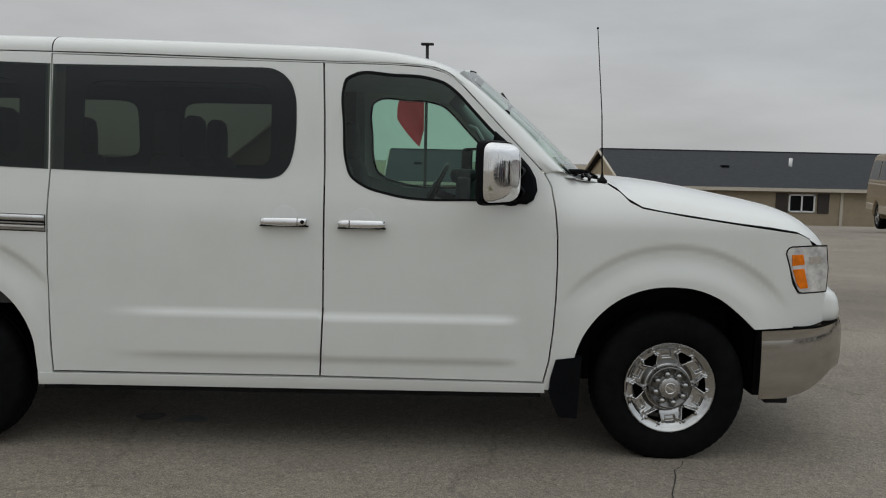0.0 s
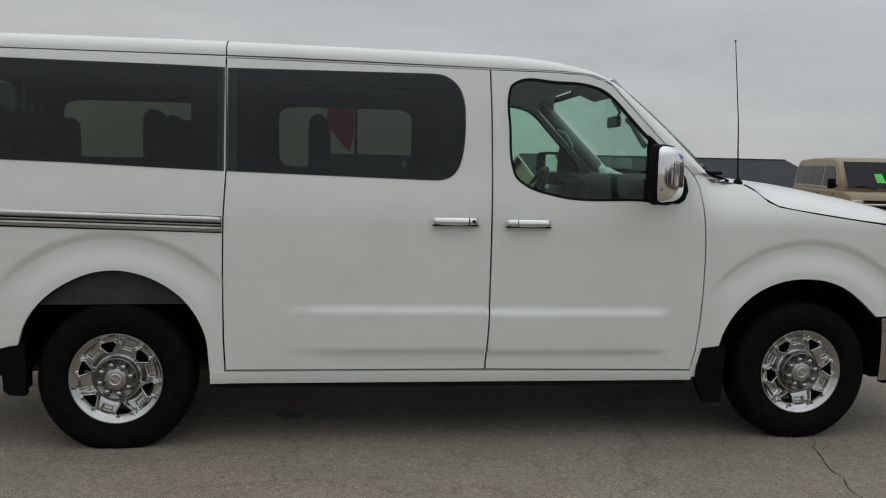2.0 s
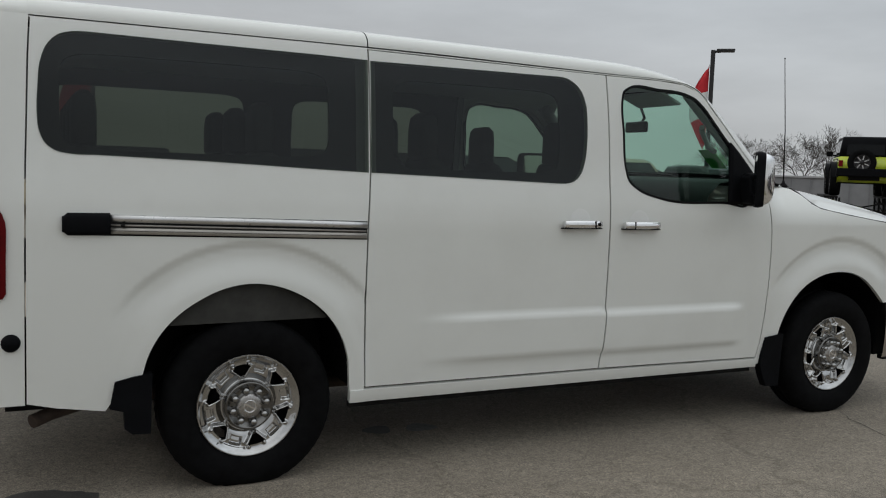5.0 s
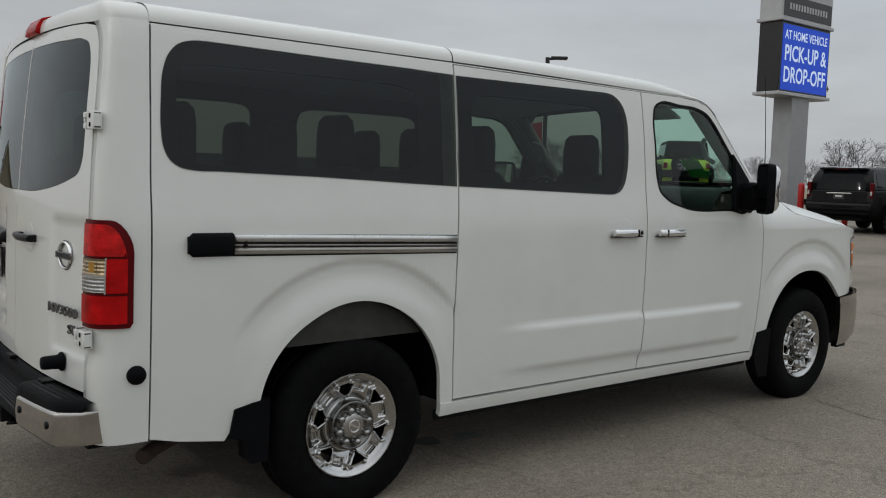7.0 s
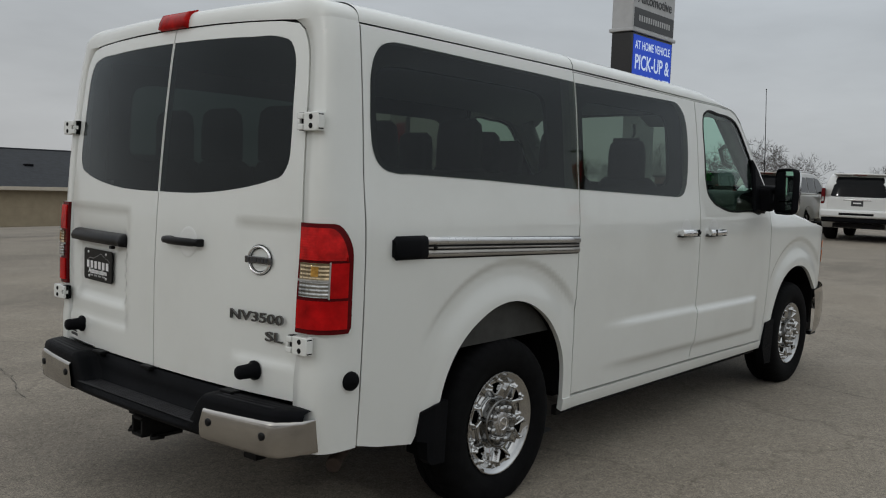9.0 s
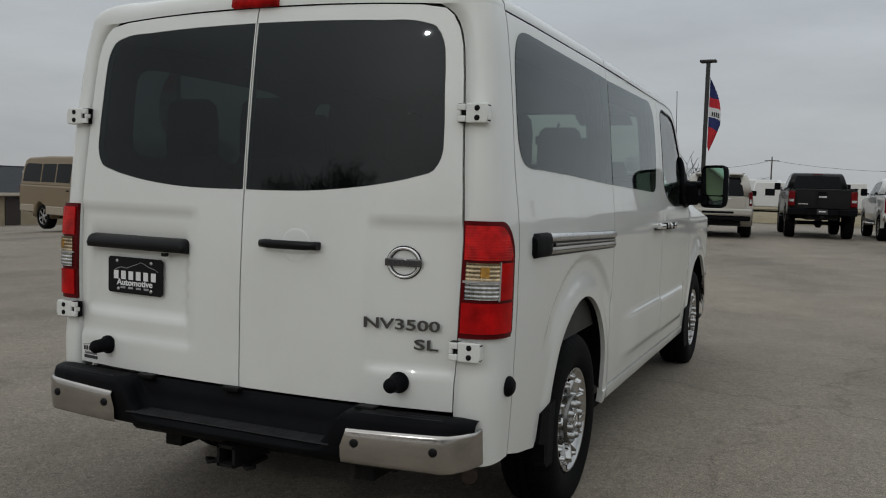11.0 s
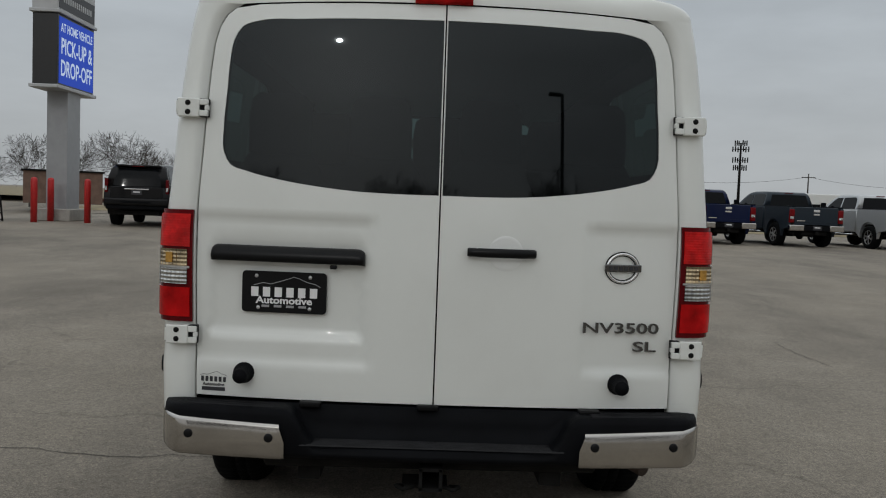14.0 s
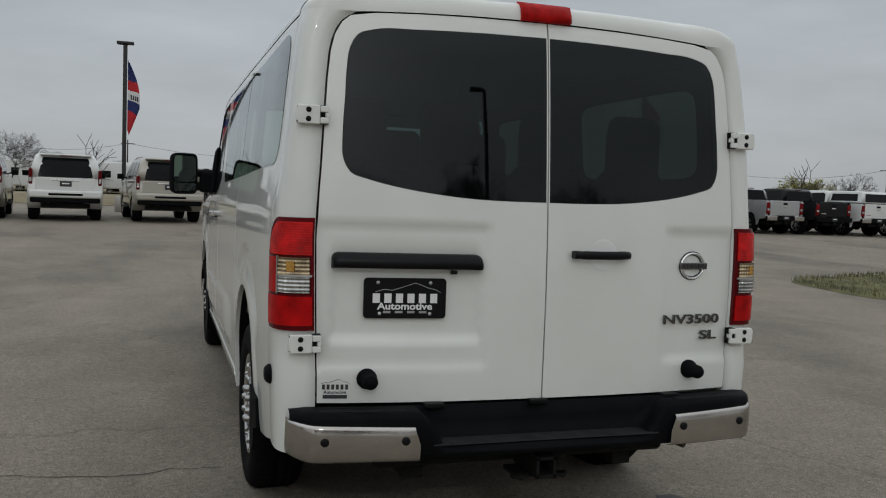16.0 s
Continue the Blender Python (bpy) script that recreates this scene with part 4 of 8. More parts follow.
# mud flaps behind each wheel
for cx, out in ((0.0, [(-0.425, 0.535), (-0.50, 0.525), (-0.575, 0.505), (-0.595, 0.39), (-0.54, 0.375), (-0.535, 0.30), (-0.505, 0.275), (-0.43, 0.272)]),
                (3.69, [(3.235, 0.520), (3.105, 0.500), (3.080, 0.40), (3.075, 0.33), (3.10, 0.26), (3.13, 0.20), (3.22, 0.20)])):
    for s in (-1, 1):
        bm = bmesh.new()
        pts = out
        a = [bm.verts.new((x, s * (max(half_width(x, max(z, 0.45)), 0.985) + 0.012), z)) for x, z in pts]
        bm.faces.new(a)
        g = bmesh.ops.extrude_face_region(bm, geom=list(bm.faces))
        for v in g["geom"]:
            if isinstance(v, bmesh.types.BMVert):
                v.co.y -= s * 0.05
        x0 = out[0][0] - 0.035
        box(bm, x0, s * 0.90, 0.38, 0.012, 0.16, 0.20, 0.004)
        bmesh.ops.recalc_face_normals(bm, faces=bm.faces)
        part("mud_flap", bm, M_BLACK, van, "black moulded mud flap")


M_NUT = plain("nut_chrome", (0.38, 0.38, 0.375), 0.10, 1.0, vary=0.12, scale=30)
M_RUBBERMARK = plain("sidewall_mark_rubber", (0.013, 0.013, 0.0135), 0.6, vary=0.2, spec=0.1)


# wheels
def build_wheel(parent, x, s):
    """Axle end at (x, s): a road tyre on a chrome-clad rim with six slots, eight nuts and a centre cap."""
    w = empty("wheel")
    w.parent = parent
    face = s * 0.965
    hub = 0.347 if x < 1 else 0.359      # the springs and tyres are pressed down a little more at the tail
    m = Matrix.Translation((x, face, hub)) @ Matrix.Diagonal((1, s, 1, 1))
    mr = m @ Matrix.Diagonal((0.957, 1, 0.957, 1))
    bm = bmesh.new()
    R = 0.392
    prof = [(0.218, -0.028), (0.232, -0.006), (0.262, 0.012), (0.300, 0.020), (0.335, 0.018), (0.360, 0.011), (0.377, -0.001), (0.388, -0.018), (0.392, -0.036)]
    prof += [(R, -0.06), (R, -0.088), (R - 0.008, -0.090), (R - 0.008, -0.098), (R, -0.10), (R, -0.135), (R - 0.008, -0.137), (R - 0.008, -0.145), (R, -0.147), (R, -0.165), (0.38, -0.195), (0.36, -0.215), (0.30, -0.232), (0.22, -0.21), (0.215, -0.10)]
    rows = []               # every third step round the tread is a groove in the shoulder
    for r, y in prof:
        rows.append([m @ Vector((q * math.cos(a), y, q * math.sin(a))) for q, a in ((r - (0.0022 if k % 3 == 0 and r > 0.373 else 0.0), 2 * math.pi * (k + 0.6 * (k % 3 == 0)) / 168) for k in range(168))])
    loft(bm, rows, close_u=True)
    for z in bm.verts:      # the tyre sits flat on the ground
        if z.co.z < -0.016:
            z.co.z = -0.016
    tyre = part("tyre", bm, M_RUBBER, w, "black road tyre with moulded tread")
    for a0 in (0.4, 2.2, 3.6, 5.2):      # faint raised sidewall lettering as plain bars
        bm = bmesh.new()
        for k in range(9):
            a = a0 + k * 0.058
            if k % 4 == 3:
                continue
            c = m @ Vector((0.318 * math.cos(a), 0.012, 0.318 * math.sin(a)))
            box(bm, 0, 0, 0, 0.026, 0.012, 0.009, 0.0, Matrix.Translation(c) @ Matrix.Rotation(-a, 4, "Y"))
        part("sidewall_mark", bm, M_RUBBERMARK, tyre)
    bm = bmesh.new()        # barrel and brake behind the slots
    lathe(bm, [(0.215, -0.21), (0.205, -0.06), (0.212, -0.03)], 48, m, 0)
    lathe(bm, [(0.0, -0.085), (0.16, -0.085), (0.165, -0.12)], 32, m, 0)
    part("brake_drum", bm, M_DARKSTEEL, w)
    # chrome face: polar grid pressed into pads and slots
    bm = bmesh.new()
    n, radii = 288, [0.0, 0.112, 0.115] + [0.118 + 0.0035 * k for k in range(28)] + [0.217, 0.222, 0.230, 0.237, 0.242, 0.245, 0.246, 0.243]
    turn = random.uniform(0, 1)

    def opening(r):
        """Half the width of an opening at that radius: a rounded triangle, wide towards the tyre."""
        t = max(0.0, min(1.0, (r - 0.142) / 0.057))
        return 0.02 + 0.20 * t ** 0.8 * (1 - 0.45 * step(0.80, 1.0, t))

    def rise(r, a):
        y = float(np.interp(r, (0.0, 0.112, 0.117, 0.124, 0.150, 0.185, 0.206, 0.214, 0.232, 0.241, 0.246, 0.247), (0.0, -0.004, -0.034, -0.040, -0.030, -0.022, -0.022, -0.014, -0.004, 0.005, 0.002, -0.012)))
        ph = ((a + turn) * 6 / (2 * math.pi)) % 1.0       # 0 at the middle of a spoke
        d = min(ph, 1 - ph)
        e = 0.5 - d                                        # 0 at the middle of an opening
        h = opening(r)
        collar = step(h + 0.105, h + 0.060, e) * step(0.122, 0.136, r) * step(0.215, 0.205, r)
        y += 0.030 * collar * (1 - 0.8 * step(h + 0.04, h, e))      # rounded collar round each opening
        y -= 0.026 * step(0.150, 0.128, d) * step(0.160, 0.165, r) * step(0.203, 0.197, r)   # square pocket at the end of each spoke
        return y

    vv = [[bm.verts.new(mr @ Vector((r * math.cos(a), rise(r, a), r * math.sin(a)))) for a in (2 * math.pi * k / n for k in range(n))] for r in radii]
    for i in range(len(radii) - 1):
        rm = (radii[i] + radii[i + 1]) / 2
        for j in range(n):
            a = 2 * math.pi * (j + 0.5) / n
            ph = ((a + turn) * 6 / (2 * math.pi)) % 1.0
            d = min(ph, 1 - ph)
            if 0.5 - d < opening(rm) and 0.142 < rm < 0.199:
                continue    # open slot
            q = [vv[i][j], vv[i + 1][j], vv[i + 1][(j + 1) % n], vv[i][(j + 1) % n]]
            if i == 0:
                continue
            fc = bm.faces.new(q)
            fc.smooth = True
    rim = part("rim", bm, M_WHEELCHROME, w, "chrome-clad six-slot wheel")
    bm = bmesh.new()
    lathe(bm, [(0.117, -0.030), (0.116, 0.002), (0.112, 0.008), (0.104, 0.008), (0.099, -0.004), (0.066, -0.006), (0.056, 0.0)], 48, mr)
    part("hub_plate", bm, M_HUB, w, "dull chrome hub plate")
    bm = bmesh.new()
    lathe(bm, [(0.060, -0.004), (0.058, 0.010), (0.052, 0.014), (0.030, 0.016), (0.0, 0.017)], 40, mr)
    cap = part("centre_cap", bm, plain("satin_cap", (0.42, 0.41, 0.40), 0.28, 0.9, vary=0.08), w, "satin silver centre cap")
    bm = bmesh.new()
    lathe(bm, [(0.030, 0.016), (0.0315, 0.020), (0.026, 0.020), (0.0255, 0.016)], 28, mr)
    box(bm, 0, 0.019, 0, 0.064, 0.003, 0.008, 0.0, mr @ Matrix.Rotation(0.5, 4, "Y"))
    part("cap_emblem", bm, M_CHROME, cap)
    for k in range(8):
        a = 2 * math.pi * (k + 0.3) / 8
        bm = bmesh.new()
        lathe(bm, [(0.021, 0.0), (0.020, 0.004), (0.0165, 0.006), (0.0160, 0.026), (0.012, 0.034), (0.0, 0.036)], 12, mr @ Matrix.Translation((0.081 * math.cos(a), -0.006, 0.078 * math.sin(a))))
        part("wheel_nut", bm, M_NUT, w)
    for o in w.children_recursive:
        bm = bmesh.new()
        bm.from_mesh(o.data)
        bmesh.ops.recalc_face_normals(bm, faces=bm.faces)
        bm.to_mesh(o.data)
        bm.free()
    return w


for x in AXLES:
    for s in (-1, 1):
        build_wheel(van, x, s)

# ---- the van's fittings ----
def skin(x, z, s, off=0.0):
    return Vector((x, s * (half_width(x, z) + off), z))


def pull_handle(parent, x0, x1, z, s, lock):
    """A chrome pull handle over a round dished recess."""
    bm = bmesh.new()
    xc, n = (x0 + x1) / 2, 10
    rows = []
    for k in range(n + 1):
        t = k / n
        x = x0 + (x1 - x0) * t
        lift = 0.030 + 0.012 * math.sin(math.pi * t)
        h = 0.020 * (0.88 + 0.12 * math.sin(math.pi * t))
        c = skin(x, z, s, lift)
        rows.append([c + Vector((0, s * o, h * q)) for o, q in ((-0.008, -1.0), (0.002, -1.0), (0.009, -0.72), (0.0105, -0.30), (0.0085, 0.60), (0.005, 0.90), (0.0, 1.0), (-0.008, 1.0))])
    vv = loft(bm, rows, close_u=True)
    bm.faces.new(list(reversed(vv[0])))
    bm.faces.new(vv[-1])
    for x in (x0 + 0.02, x1 - 0.02):
        c = skin(x, z, s, 0.014)
        box(bm, c.x, c.y, c.z, 0.03, 0.036, 0.024, 0.004)
    bmesh.ops.recalc_face_normals(bm, faces=bm.faces)
    hd = part("door_handle", bm, M_CHROME, parent, "chrome pull handle")
    bm = bmesh.new()   # black strip standing for the shade under the handle, and a dark slit across it
    for k in range(4):
        xa, xb = x0 - 0.004 + (x1 - x0 + 0.008) * k / 4, x0 - 0.004 + (x1 - x0 + 0.008) * (k + 1) / 4
        ca, cb = skin(xa, z - 0.021, s, 0.016), skin(xb, z - 0.021, s, 0.016)
        box(bm, (ca.x + cb.x) / 2, (ca.y + cb.y) / 2, z - 0.0225, xb - xa, 0.036, 0.005)
    c = skin(x0 + (x1 - x0) * (0.24 if not lock else 0.80), z, s, 0.0405)
    box(bm, c.x, c.y, z, 0.003, 0.022, 0.037)
    part("handle_gasket", bm, M_SEAL, hd)
    if lock:
        bm = bmesh.new()
        c = skin(x1 - 0.022, z, s, 0.048)
        lathe(bm, [(0.010, 0.0), (0.0095, 0.005), (0.0, 0.005)], 14, Matrix.Translation(c - Vector((0, s * 0.006, 0))) @ Matrix.Diagonal((1, s, 1, 1)))
        part("lock", bm, M_DARKSTEEL, parent)
    bm = bmesh.new()   # dished cup behind the handle: a ring with a sunk middle
    rows = []
    for r, o in ((0.064, 0.0012), (0.060, 0.0016), (0.052, 0.0012), (0.030, 0.0010), (0.0, 0.0010)):
        rows.append([skin(xc + r * math.cos(a), z + 0.016 + r * math.sin(a), s, o) for a in (2 * math.pi * j / 28 for j in range(28))])
    loft(bm, rows, close_u=True)
    bmesh.ops.recalc_face_normals(bm, faces=bm.faces)
    part("handle_cup", bm, M_CUP, parent)


# body white made lighter: the light on the dished cups is in the colour
M_CUP = car_paint("lit_cup_white", (0.80, 0.81, 0.79), rough=0.3)
by_name = {}
for o in van.children:
    by_name.setdefault(o.name.split(".")[0], []).append(o)
door_r, door_l = by_name["front_door"]
pull_handle(door_r, 1.996, 2.228, 1.176, -1, False)
pull_handle(door_l, 1.996, 2.228, 1.176, 1, True)
pull_handle(by_name["sliding_door"][0], 1.610, 1.841, 1.181, -1, True)

# sliding door's rail along the rear quarter
quarter_r = by_name["rear_quarter"][0]
rail = empty("door_rail")
rail.parent = van
tagged(rail, "chrome and grey sliding door rail with a black end cap")


def rail_bar(name, x0, x1, zl0, zh0, zl1, zh1, off, material):
    bm = bmesh.new()
    rows = []
    for k in range(13):
        t = k / 12
        x = x0 + (x1 - x0) * t
        lo, hi = zl0 + (zl1 - zl0) * t, zh0 + (zh1 - zh0) * t
        rows.append([skin(x, z, -1, o) for z, o in ((lo, -0.002), (lo + 0.002, off * 0.7), (lo * 0.7 + hi * 0.3, off), (lo * 0.3 + hi * 0.7, off), (hi - 0.002, off * 0.7), (hi, -0.002))])
    vv = loft(bm, rows)
    bm.faces.new(list(reversed(vv[0])))
    bm.faces.new(vv[-1])
    bmesh.ops.recalc_face_normals(bm, faces=bm.faces)
    return part(name, bm, material, rail)


rail_bar("rail_backing", -0.75, 0.533, 1.126, 1.216, 1.102, 1.190, 0.004, M_SMOOTHBLACK)
rail_bar("upper_rail", -0.592, 0.531, 1.180, 1.213, 1.155, 1.187, 0.016, M_ALU)
rail_bar("lower_rail", -0.592, 0.531, 1.131, 1.160, 1.107, 1.136, 0.012, plain("grey_rail", (0.42, 0.40, 0.37), 0.38, 0.7, vary=0.12))
rail_bar("middle_rail", -0.592, 0.528, 1.1625, 1.1745, 1.1375, 1.1495, 0.0105, plain("dull_rail", (0.30, 0.285, 0.265), 0.42, 0.7, vary=0.15))
rail_bar("rail_groove", -0.592, 0.528, 1.144, 1.148, 1.119, 1.123, 0.0135, M_DARKSTEEL)
bm = bmesh.new()
xs, rows = [-0.776, -0.770, -0.755, -0.70, -0.64, -0.594], []
for x in xs:
    hi, lo = 1.2185 if x > -0.76 else 1.205, 1.1245 if x > -0.76 else 1.138
    rows.append([skin(x, z, -1, o) for z, o in ((lo, -0.002), (lo + 0.006, 0.016), (lo + 0.02, 0.021), (hi - 0.02, 0.021), (hi - 0.006, 0.016), (hi, -0.002))])
vv = loft(bm, rows)
bm.faces.new(list(reversed(vv[0])))
bm.faces.new(vv[-1])
bmesh.ops.recalc_face_normals(bm, faces=bm.faces)
part("end_cap", bm, M_BLACK, rail, "black rail end cap")
bm = bmesh.new()
c = skin(-0.545, 1.168, -1, 0.014)
lathe(bm, [(0.009, -0.004), (0.008, 0.004), (0.0, 0.005)], 10, Matrix.Translation(c) @ Matrix.Diagonal((1, -1, 1, 1)))
part("rail_screw", bm, M_DARKSTEEL, rail)


# mirrors
def build_mirror(s):
    mir = empty("side_mirror")
    mir.parent = van
    tagged(mir, "large towing mirror with a chrome cap and black arm")
    # the head stands turned towards the driver: u from its outer to its inner edge, v forwards from the glass
    o, u_dir, v_dir = Vector((2.66, s * 1.283, 0)), Vector((0.664, -s * 0.747, 0)), Vector((0.747, s * 0.664, 0))

    def head(u, v, z):
        p = o + u_dir * u + v_dir * v
        return (p.x, p.y, z)

    def head_rings(table, power, count=36):
        rows = []
        for v, u0, u1, z0, z1 in table:
            ring = []
            for k in range(count):
                a = 2 * math.pi * k / count
                c, sn = math.cos(a), math.sin(a)
                ring.append(head((u0 + u1) / 2 + (u1 - u0) / 2 * math.copysign(abs(c) ** power, c), v, (z0 + z1) / 2 + (z1 - z0) / 2 * math.copysign(abs(sn) ** power, sn)))
            rows.append(ring)
        return rows
    bm = bmesh.new()
    vv = loft(bm, head_rings([(0.032, 0.001, 0.238, 1.300, 1.590), (0.050, 0.006, 0.238, 1.304, 1.588), (0.072, 0.026, 0.236, 1.312, 1.580), (0.090, 0.062, 0.230, 1.326, 1.566), (0.100, 0.105, 0.220, 1.345, 1.546), (0.104, 0.14, 0.20, 1.38, 1.51)], 2 / 5.5), close_u=True)
    bm.faces.new(vv[-1])
    bmesh.ops.recalc_face_normals(bm, faces=bm.faces)
    part("mirror_cap", bm, M_CHROME, mir, "chrome mirror cap")
    bm = bmesh.new()
    vv = loft(bm, head_rings([(0.045, 0.0, 0.240, 1.297, 1.592), (0.020, -0.003, 0.243, 1.290, 1.598), (0.004, -0.002, 0.242, 1.291, 1.597), (0.0, 0.004, 0.236, 1.298, 1.590), (0.010, 0.012, 0.230, 1.304, 1.584), (0.056, 0.030, 0.228, 1.306, 1.582)], 2 / 6.5), close_u=True)
    bm.faces.new(vv[-1])
    bmesh.ops.recalc_face_normals(bm, faces=bm.faces)
    part("mirror_housing", bm, M_BLACK, mir, "black mirror housing")
    for z0, z1 in ((1.382, 1.578), (1.310, 1.374)):
        bm = bmesh.new()
        ring = [(0.122 + 0.101 * math.copysign(abs(math.cos(q)) ** (2 / 7), math.cos(q)), (z0 + z1) / 2 + (z1 - z0) / 2 * math.copysign(abs(math.sin(q)) ** (2 / 7), math.sin(q))) for q in (2 * math.pi * k / 36 for k in range(36))]
        vv = loft(bm, [[head(u, d + (0.21 if s > 0 else 0.11) * (0.223 - u), z) for u, z in ring] for d in (0.006, 0.003)], close_u=True)
        bm.faces.new(vv[-1])
        bmesh.ops.recalc_face_normals(bm, faces=bm.faces)
        part("mirror_glass", bm, plain("mirror_silver", (0.80, 0.84, 0.82), 0.015, 1.0, vary=0.02, rough_vary=0.01), mir, "silvered mirror glass")
    bm = bmesh.new()   # double arm
    for z, h in ((1.452, 0.030), (1.352, 0.034)):
        rows = []
        for y, x in ((0.955, 2.90), (1.0, 2.88), (1.06, 2.87), (1.135, 2.855)):
            rows.append([(x + 0.045 * math.cos(a), s * y, z + h * math.sin(a)) for a in (2 * math.pi * k / 12 for k in range(12))])
        loft(bm, rows, close_u=True)
    box(bm, 2.855, s * 1.02, 1.385, 0.07, 0.14, 0.16, 0.02)
    part("mirror_arm", bm, M_BLACK, mir)
    bm = bmesh.new()   # base on the door
    out = [(2.742, 1.302), (2.93, 1.288), (2.965, 1.31), (2.985, 1.36), (2.975, 1.42), (2.945, 1.475), (2.905, 1.52), (2.83, 1.598), (2.768, 1.652), (2.758, 1.60), (2.753, 1.42)]
    part_rows = [[skin(x, z, s, o) for x, z in closed(out, 0.03)] for o in (0.0, 0.012)]
    loft(bm, part_rows, close_u=True)
    core = [(2.85 + (x - 2.85) * 0.86, 1.41 + (z - 1.41) * 0.86) for x, z in closed(out, 0.03)]
    top = [bm.verts.new(skin(x, z, s, 0.026)) for x, z in core]
    base = [bm.verts.new(p) for p in part_rows[1]]
    n = len(top)
    for k in range(n):
        fc = bm.faces.new((base[k], base[(k + 1) % n], top[(k + 1) % n], top[k]))
        fc.smooth = True
    bm.faces.new(top)
    bmesh.ops.recalc_face_normals(bm, faces=bm.faces)
    part("mirror_base", bm, M_BLACK, mir)


build_mirror(-1)
build_mirror(1)


# tail lamps wrap the rear corners
def lamp_patch(name, s, a0, a1, z0, z1, off, material, parent, label="", round_top=False, depth=0.012):
    def f(u, z):
        pts = corner_path(z, 0.0, 40)
        k = u * 40
        i = min(39, int(k))
        t = k - i
        x, y = pts[i][0] + (pts[i + 1][0] - pts[i][0]) * t, pts[i][1] + (pts[i + 1][1] - pts[i][1]) * t
        a = u * math.pi / 2
        return (x - off * math.sin(a), s * (y + off * math.cos(a)), z)
    out = [(a0, z0), (a1, z0), (a1, z1), (a0, z1)]
    if round_top:
        out = [(a0, z0 + 0.02), (a0 + 0.03, z0), (a1, z0), (a1, z1)] + [(a0 + 0.30 - 0.30 * math.sin(k / 6 * math.pi / 2), z1 - 0.12 + 0.12 * math.cos(k / 6 * math.pi / 2)) for k in range(7)]
    return sheet(name, out, [], f, 0.05, material, parent, label, depth=depth, flip=(s < 0))


for s in (-1, 1):
    lamp = empty("tail_lamp")
    lamp.parent = van
    tagged(lamp, "tall red tail lamp with clear middle window")
    lamp_patch("lamp_housing", s, 0.09, 0.995, 0.872, 1.268, 0.010, M_DARKRED, lamp, "dark red lamp housing", True, 0.02)
    lamp_patch("brake_lens", s, 0.17, 0.985, 1.137, 1.253, 0.016, M_RED, lamp, "red brake lens", True, 0.008)
    lamp_patch("side_lens", s, 0.15, 0.44, 1.003, 1.128, 0.015, M_LOWERRED, lamp, "red side lens", depth=0.008)
    lamp_patch("lower_lens", s, 0.15, 0.985, 0.890, 0.993, 0.016, M_LOWERRED, lamp, "red lower lens", depth=0.008)
    lamp_patch("turn_lens", s, 0.46, 0.975, 1.068, 1.128, 0.018, M_AMBERLENS, lamp, "clear lens over an amber bulb", depth=0.010)
    lamp_patch("reversing_lens", s, 0.46, 0.975, 1.006, 1.062, 0.018, M_CLEARLENS, lamp, "clear reversing lens", depth=0.010)
    lamp_patch("bulb", s, 0.66, 0.80, 1.080, 1.116, 0.0190, plain("amber_bulb", (0.62, 0.34, 0.08), 0.2, 0.7, vary=0.4, scale=40), lamp, "amber bulb behind ribs", depth=0.004)
    lamp_patch("lens_bezel", s, 0.435, 0.460, 1.000, 1.132, 0.0195, M_ALU, lamp, "silver bezel strip", depth=0.006)
    lamp_patch("lens_bezel", s, 0.46, 0.985, 1.0615, 1.0685, 0.0195, M_ALU, lamp, "silver bezel strip", depth=0.006)

# hinges of the rear doors
for s in (-1, 1):
    for z in (1.627, 0.829):
        hinge = empty("door_hinge")
        hinge.parent = van
        ye = float(curve_at(*DOOR_EDGE, z))
        x0 = rear_x(z) + rear_crown(z) - 0.02
        tagged(hinge, "white painted door hinge with two bolts")
        bm = bmesh.new()
        box(bm, x0 + 0.004, s * (ye + 0.058), z, 0.034, 0.078, 0.066, 0.004)
        bmesh.ops.recalc_face_normals(bm, faces=bm.faces)
        part("hinge_plate", bm, M_WHITE, hinge)
        bm = bmesh.new()
        box(bm, x0 + 0.001, s * (ye + 0.098), z, 0.026, 0.006, 0.046, 0.002)
        part("hinge_edge", bm, M_WHITE, hinge)
        for dz in (-0.0195, 0.0195):
            bm = bmesh.new()
            box(bm, x0 - 0.002, s * (ye + 0.004), z + dz, 0.030, 0.030, 0.021, 0.003)
            part("hinge_finger", bm, M_WHITE, hinge)
        bm = bmesh.new()
        box(bm, x0 - 0.004, s * (ye - 0.006), z, 0.022, 0.014, 0.018, 0.003)
        part("hinge_knuckle", bm, M_WHITE, hinge)
        bm = bmesh.new()
        box(bm, x0 + 0.008, s * (ye + 0.004), z, 0.026, 0.030, 0.064)
        box(bm, x0 + 0.003, s * (ye + 0.0965), z, 0.022, 0.004, 0.054)
        part("hinge_gap", bm, M_SEAL, hinge)
        for dz in (-0.016, 0.016):
            bm = bmesh.new()
            lathe(bm, [(0.0105, 0.004), (0.0095, -0.001), (0.0, -0.003)], 12, Matrix.Translation((x0 - 0.014, s * (ye + 0.060), z + dz)) @ pose(0, 0, 0, 0, 0, -90))
            part("bolt", bm, M_DARKSTEEL, hinge)

# rear door fittings
FACE = rear_face()


def on_door(y, z, off):
    p = Vector(FACE(y, z))
    p.x -= off
    return p


